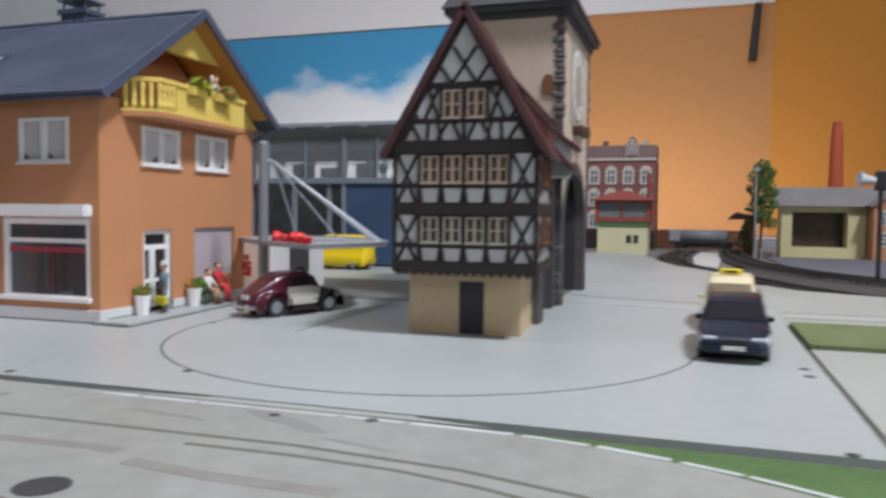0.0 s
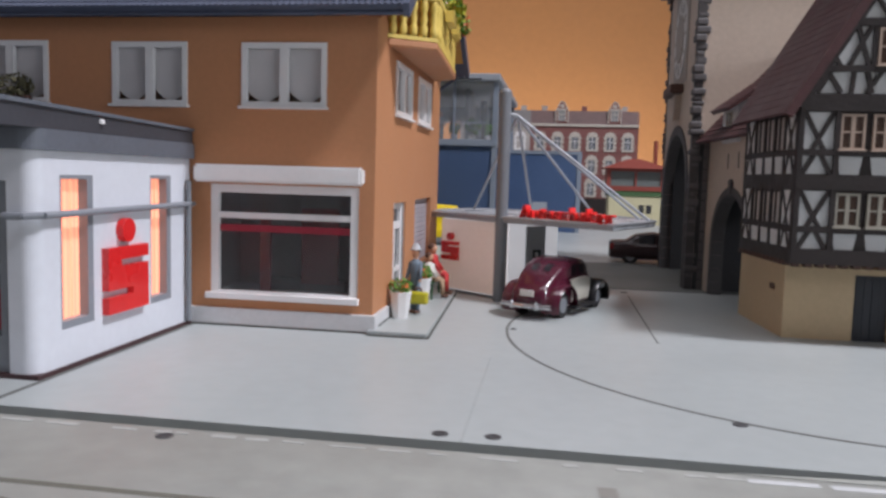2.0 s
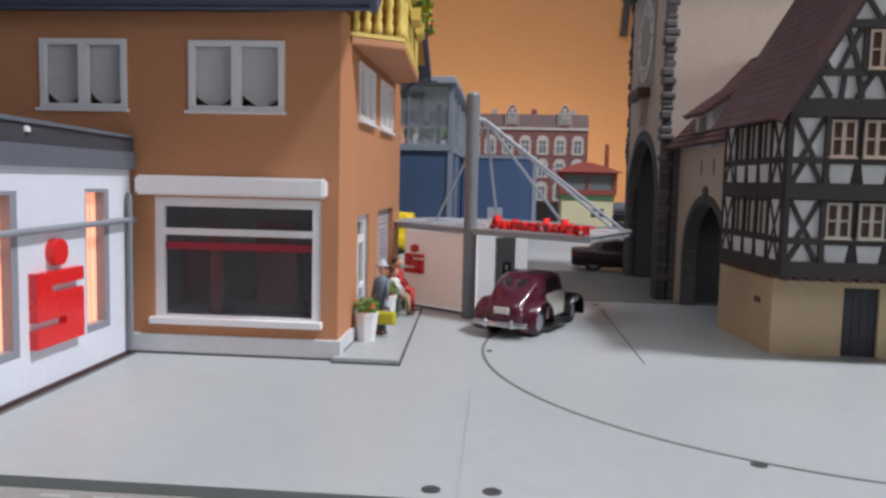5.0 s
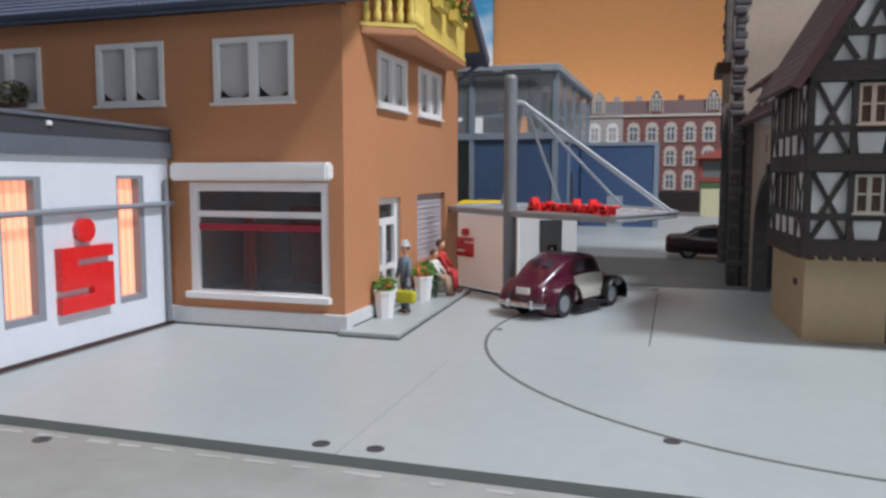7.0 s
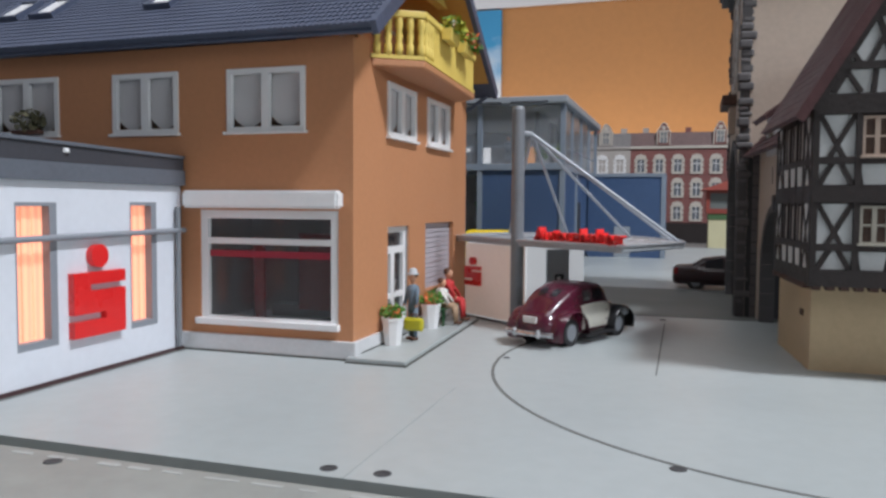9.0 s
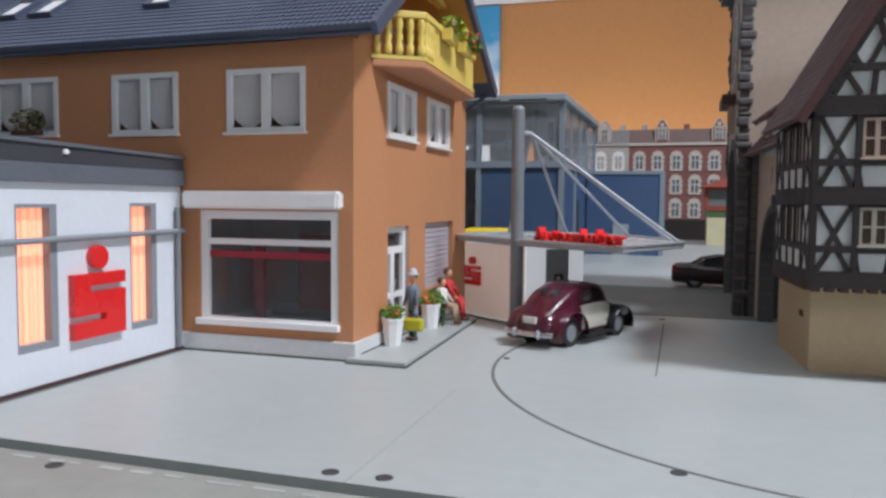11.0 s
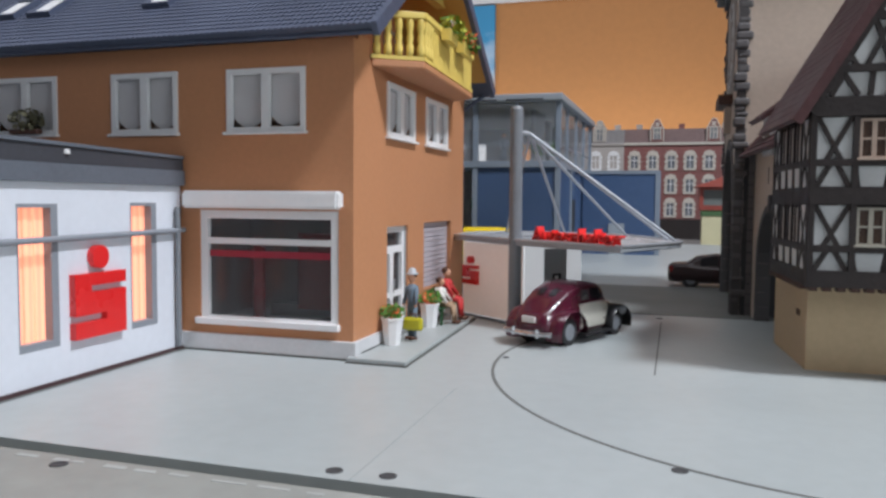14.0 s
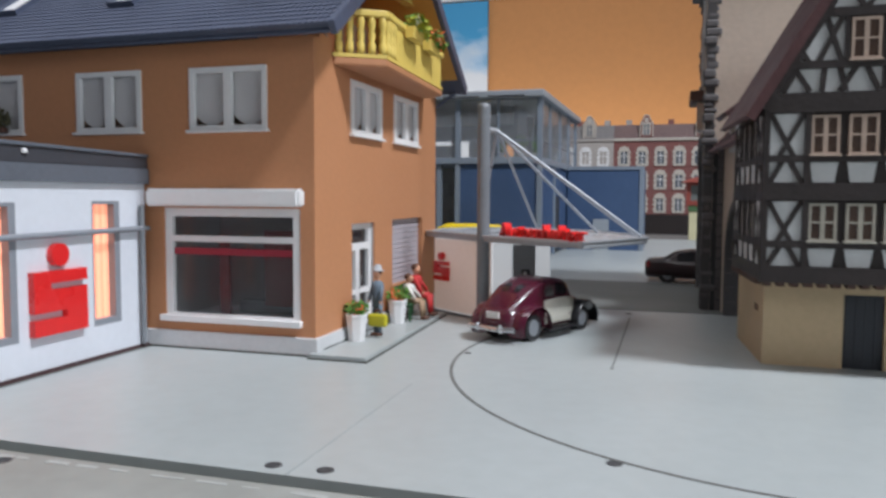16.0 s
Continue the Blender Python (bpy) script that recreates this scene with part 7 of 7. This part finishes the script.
            part("wheel_arch", b2, extras.get("archmat", BLACKC), c, local=True)
    return c, strip, at


def lump(parent, name, material, x0, x1, y0, y1, z0, z1, bevel=0.2, label=""):
    bm = bmesh.new()
    box(bm, WORLD, x0, x1, y0, y1, z0, z1, bevel)
    return part(name, bm, material, parent, label, True)


# navy estate car
estate_st = [(-27.3, 8.4, 3.6, 8.2, 8.6, 6.0), (-26.6, 9.6, 2.6, 9.8, 11.2, 6.6), (-24, 10.1, 2.2, 10.4, 14.6, 7.3), (-18, 10.4, 2.0, 10.3, 16.4, 7.7), (-6, 10.5, 2.0, 10.0, 17.0, 7.9), (2, 10.5, 2.0, 9.8, 16.6, 7.8), (6, 10.5, 2.0, 9.7, 15.4, 7.7), (12.5, 10.4, 2.0, 9.5, 10.4, 7.6), (19, 10.2, 2.2, 8.9, 9.4, 7.0), (24.5, 9.4, 2.4, 7.9, 8.2, 5.8), (26.8, 8.0, 2.8, 6.6, 6.9, 5.0), (27.4, 7.0, 3.4, 5.6, 5.8, 4.4)]
es, strip, at = car("estate_car", 17.2, 247.4, -92.5, "dark navy blue estate car with roof rails", estate_st, 31.2, 3.7, 17.6, NAVY, CARGLASS, {"side": [(-21, -11), (-10, 0), (1, 7)], "front": (6.3, 12.2, 0.88), "rear": (-26, -24, 0.85), "gh": 6.5}, {})
for s in (-1, 1):
    strip("headlight", 21.5, 25.6, 3.6, 5.4, LAMPW, s, 0.15)
    strip("tail_light", -26.8, -24.6, 3.6, 5.4, LAMPR, s, 0.15)
    bm = bmesh.new()
    rod(bm, (-20, s * 7.4, 17.0), (3, s * 7.4, 17.2), 0.3)
    part("roof_rail", bm, BLACKC, es, local=True)
    lump(es, "mirror", NAVY, 6.5, 8.6, s * 10.2 - 0.9, s * 10.2 + 0.9, 9.9, 11.4, 0.4)
    lump(es, "fog_light", CHROME, 26.0, 27.0, s * 6.2 - 1.4, s * 6.2 + 1.4, 3.2, 3.7, 0.1)
for s in (-1, 1):
    lump(es, "front_lamp", LAMPW, 25.0, 26.6, s * 6.4 - 1.9, s * 6.4 + 1.9, 6.3, 7.5, 0.4, "clear headlight")
    lump(es, "air_intake", BLACKC, 26.4, 27.2, s * 5.6 - 2.0, s * 5.6 + 2.0, 3.2, 4.6, 0.2)
lump(es, "front_plate", CLOCKW, 27.3, 27.7, -3, 3, 3.9, 5.1, 0.05, "dull number plate")
lump(es, "grille", BLACKC, 26.9, 27.5, -3.6, 3.6, 5.4, 6.9, 0.2)
lump(es, "rear_plate", PLATE, -27.5, -27.1, -3, 3, 5.4, 6.7, 0.05, "white number plate")
lump(es, "bumper_strip", CHROME, -27.5, -26.9, -4.5, 4.5, 3.2, 3.8, 0.1)

# ivory taxi
taxi_st = [(-24.6, 8.4, 3.0, 9.6, 10.0, 6.4), (-24.1, 9.5, 2.4, 10.6, 13.5, 7.2), (-22.4, 9.9, 2.1, 10.9, 18.0, 7.6), (-16, 10.0, 2.0, 10.8, 18.9, 7.9), (-4, 10.0, 2.0, 10.6, 19.2, 8.0), (4, 10.0, 2.0, 10.4, 18.4, 7.9), (8, 10.0, 2.0, 10.3, 16.4, 7.8), (14.5, 9.9, 2.1, 10.2, 11.0, 7.6), (20, 9.5, 2.3, 9.0, 9.4, 6.8), (23.6, 8.3, 2.6, 7.4, 7.6, 5.6), (24.7, 7.0, 3.2, 5.8, 6.0, 4.6)]
tx, strip, at = car("taxi", 18.4, 303.5, -93, "ivory taxi van with yellow roof sign and dark stripe", taxi_st, 31.0, 3.6, 16.8, CREAM, TAXIGLASS, {"side": [(-21, -12.5), (-11.5, -2), (-1, 6)], "front": (8.2, 14.2, 0.9), "rear": (-23.8, -22.4, 0.88), "gh": 8.0}, {})
for s in (-1, 1):
    strip("side_stripe", -24, 22.5, 2.9, 3.5, BLACKC, s, 0.12)
    strip("headlight", 20.8, 23.6, 3.8, 5.6, LAMPW, s, 0.15)
    strip("tail_light", -24.5, -22.6, 4.0, 6.4, LAMPR, s, 0.15)
    lump(tx, "mirror", CREAM, 8, 10, s * 10.2 - 0.9, s * 10.2 + 0.9, 10.6, 12.2, 0.4)
sign = lump(tx, "roof_sign", TAXISIGN, -0.8, 1.4, -4, 4, 19.2, 21.2, 0.5, "yellow taxi roof sign")
lump(sign, "lettering_bar", BLACKC, 1.38, 1.5, -2.4, 2.4, 19.8, 20.6, 0.02)
lump(tx, "front_plate", PLATE, 24.6, 25.0, -3, 3, 3.9, 5.1, 0.05, "white number plate")
lump(tx, "rear_bumper", BLACKC, -25.0, -24.2, -8.6, 8.6, 3.8, 4.6, 0.2)

# maroon and ivory veteran car
vet_st = [(-22.4, 4.4, 4.4, 6.4, 6.8, 2.6), (-21.8, 5.6, 3.6, 7.8, 8.6, 3.8), (-19.8, 6.3, 3.0, 8.6, 10.2, 4.9), (-16, 7.0, 2.6, 9.8, 12.8, 5.7), (-11.5, 7.5, 2.4, 10.6, 15.3, 6.2), (-6.5, 7.8, 2.4, 11.2, 16.9, 6.6), (-1, 7.8, 2.4, 11.4, 17.4, 6.7), (3.4, 7.7, 2.4, 11.3, 16.7, 6.6), (6.6, 7.5, 2.4, 11.1, 14.6, 6.2), (8.8, 7.0, 2.4, 10.5, 11.3, 5.7), (12.2, 6.0, 2.6, 10.0, 10.5, 4.6), (17, 4.6, 3.0, 8.6, 9.1, 3.2), (20.2, 3.2, 3.6, 6.4, 6.8, 2.0), (21, 2.4, 4.2, 5.2, 5.4, 1.6)]
bt, strip, at = car("veteran_car", -149.6, 270.9, 65.5, "maroon veteran car with ivory doors and chrome bumpers", vet_st, 25.8, 3.8, 13.2, MAROON, CARGLASS, {"top": 7.55, "side": [(-6.2, -2.2), (-1.2, 5.2)], "front": (5.8, 8.6, 0.86), "gh": 6.0, "slant": -0.3}, {"rim": GREYM, "arch": -0.6})
for s in (-1, 1):
    strip("door_panel", -7.6, 9.2, 1.0, 5.95, IVORY, s, 0.14, 0.0, None, "ivory side door panel")
    strip("rear_pane", -14.4, -11.0, 9.95, 10.72, CARGLASS, s, 0.14)
    for wx, m_, nm in ((-12.9, MAROON, "rear_wing"), (12.9, BLACKC, "front_wing")):
        bm = bmesh.new()
        prof = []
        for k in range(15):
            a = radians(-18 + 216 * k / 14)
            ring = []
            for j in range(7):
                b = radians(-80 + 160 * j / 6)
                rr = (5.7 if wx < 0 else 4.8) + 0.9 * math.cos(b)
                sx_ = 1.16
                ring.append(bm.verts.new((wx + sx_ * rr * math.cos(a) + (-0.6 if wx < 0 else 0.4), s * (6.2 + 2.9 * math.sin(b) + 0.6), 3.9 + rr * 1.02 * math.sin(a))))
            prof.append(ring)
        for p, q in zip(prof, prof[1:]):
            for j in range(6):
                bm.faces.new((p[j], p[j + 1], q[j + 1], q[j]))
        part(nm, bm, m_, bt, "maroon rear wing" if wx < 0 else "black front wing", True, True)
    bm = bmesh.new()
    box(bm, WORLD, -8, 8, s * 8.4 - 1.4, s * 8.4 + 1.4, 2.2, 3.0, 0.3)
    part("running_board", bm, BLACKC, bt, local=True)
    bm = bmesh.new()
    ball(bm, (17.6, s * 6.8, 7.4), 1.7, 1.0, 1, 1, 2)
    part("headlight", bm, LAMPW, bt, local=True, smooth=True)
    bm = bmesh.new()
    ball(bm, (-19.4, s * 6.4, 6.6), 0.7, 1, 1, 1, 1)
    part("tail_light", bm, LAMPR, bt, local=True, smooth=True)
for x0, nm in ((-24.0, "rear_bumper"), (22.8, "front_bumper")):
    bm = bmesh.new()
    sgn = -1 if x0 < 0 else 1
    pts = [(x0 - sgn * 0.035 * (yy * yy) * 0.6, yy) for yy in (-8, -6, -3, 0, 3, 6, 8)]
    for p, q in zip(pts, pts[1:]):
        rod(bm, (*p, 4.2), (*q, 4.2), 0.75, None, 8)
    for yy in (-4, 4):
        rod(bm, (x0, yy, 3.2), (x0, yy, 5.6), 0.5)
    part(nm, bm, CHROME, bt, "curved chrome bumper", True)
lump(bt, "rear_plate", PLATE, -22.6, -22.0, -2.2, 2.2, 6.9, 8.7, 0.08, "white number plate")

# dark wine saloon behind the tower
sal_st = [(-26, 8.2, 3.2, 9.4, 9.9, 6.6), (-25, 9.4, 2.4, 10.4, 10.9, 7.4), (-17, 9.8, 2.0, 10.4, 11.4, 7.6), (-12, 9.9, 2.0, 9.5, 14.8, 7.2), (-4, 9.9, 2.0, 9.4, 16.0, 7.4), (3, 9.9, 2.0, 9.3, 15.0, 7.3), (9, 9.8, 2.0, 9.2, 9.9, 7.2), (20, 9.4, 2.2, 8.4, 8.8, 6.4), (25.4, 8.0, 2.6, 6.8, 7.0, 5), (26, 7.2, 3.2, 5.8, 6.0, 4.6)]
sl_, strip, at = car("saloon_car", -98.5, 436, -3, "dark wine red saloon car parked behind the tower", sal_st, 30.5, 3.5, 16.6, WINE, CARGLASS, {"side": [(-11, -3), (-2, 5)], "front": (4, 8.8, 0.88), "rear": (-17, -12.4, 0.86), "gh": 6.0}, {"rim": GREYM})
for s in (-1, 1):
    strip("headlight", 23, 25.2, 3.6, 5.2, LAMPW, s, 0.12)
    strip("tail_light", -25.6, -23.6, 3.6, 5.2, LAMPR, s, 0.12)

# yellow van by the hall
van_st = [(-24, 8.6, 2.6, 11, 22.0, 8.2), (-23, 9.6, 2.2, 11, 24.0, 8.8), (-10, 9.8, 2.2, 11, 24.6, 9.0), (8, 9.8, 2.2, 11, 24.4, 8.9), (13, 9.8, 2.2, 11, 22.6, 8.7), (19, 9.6, 2.2, 10.8, 12.6, 8.2), (23, 9.2, 2.4, 9.4, 10.2, 7.6), (24.2, 8.2, 3.2, 7.6, 8.0, 6.8)]
vn, strip, at = car("delivery_van", -238, 499, 176, "bright yellow delivery van parked at the blue hall", van_st, 30, 3.8, 16.8, VANY, CARGLASS, {"side": [(9, 14)], "front": (13.4, 18.6, 0.88), "gh": 13.0}, {"rim": GREYM}, "van")
for s in (-1, 1):
    strip("headlight", 20.8, 23.4, 3.8, 5.4, LAMPW, s, 0.12)
lump(vn, "rear_bumper", BLACKC, -24.8, -23.8, -8, 8, 2.6, 3.8, 0.3)

# ---------------------------------------------------------------- single tiles of the corner house's roof, by the gable
tile_pieces(house, roof, near_tiles[0], near_tiles[1], near_tiles[2], -0.6, near_tiles[3], 1.6, 2.6, 0.42, 0.32, SLATE)
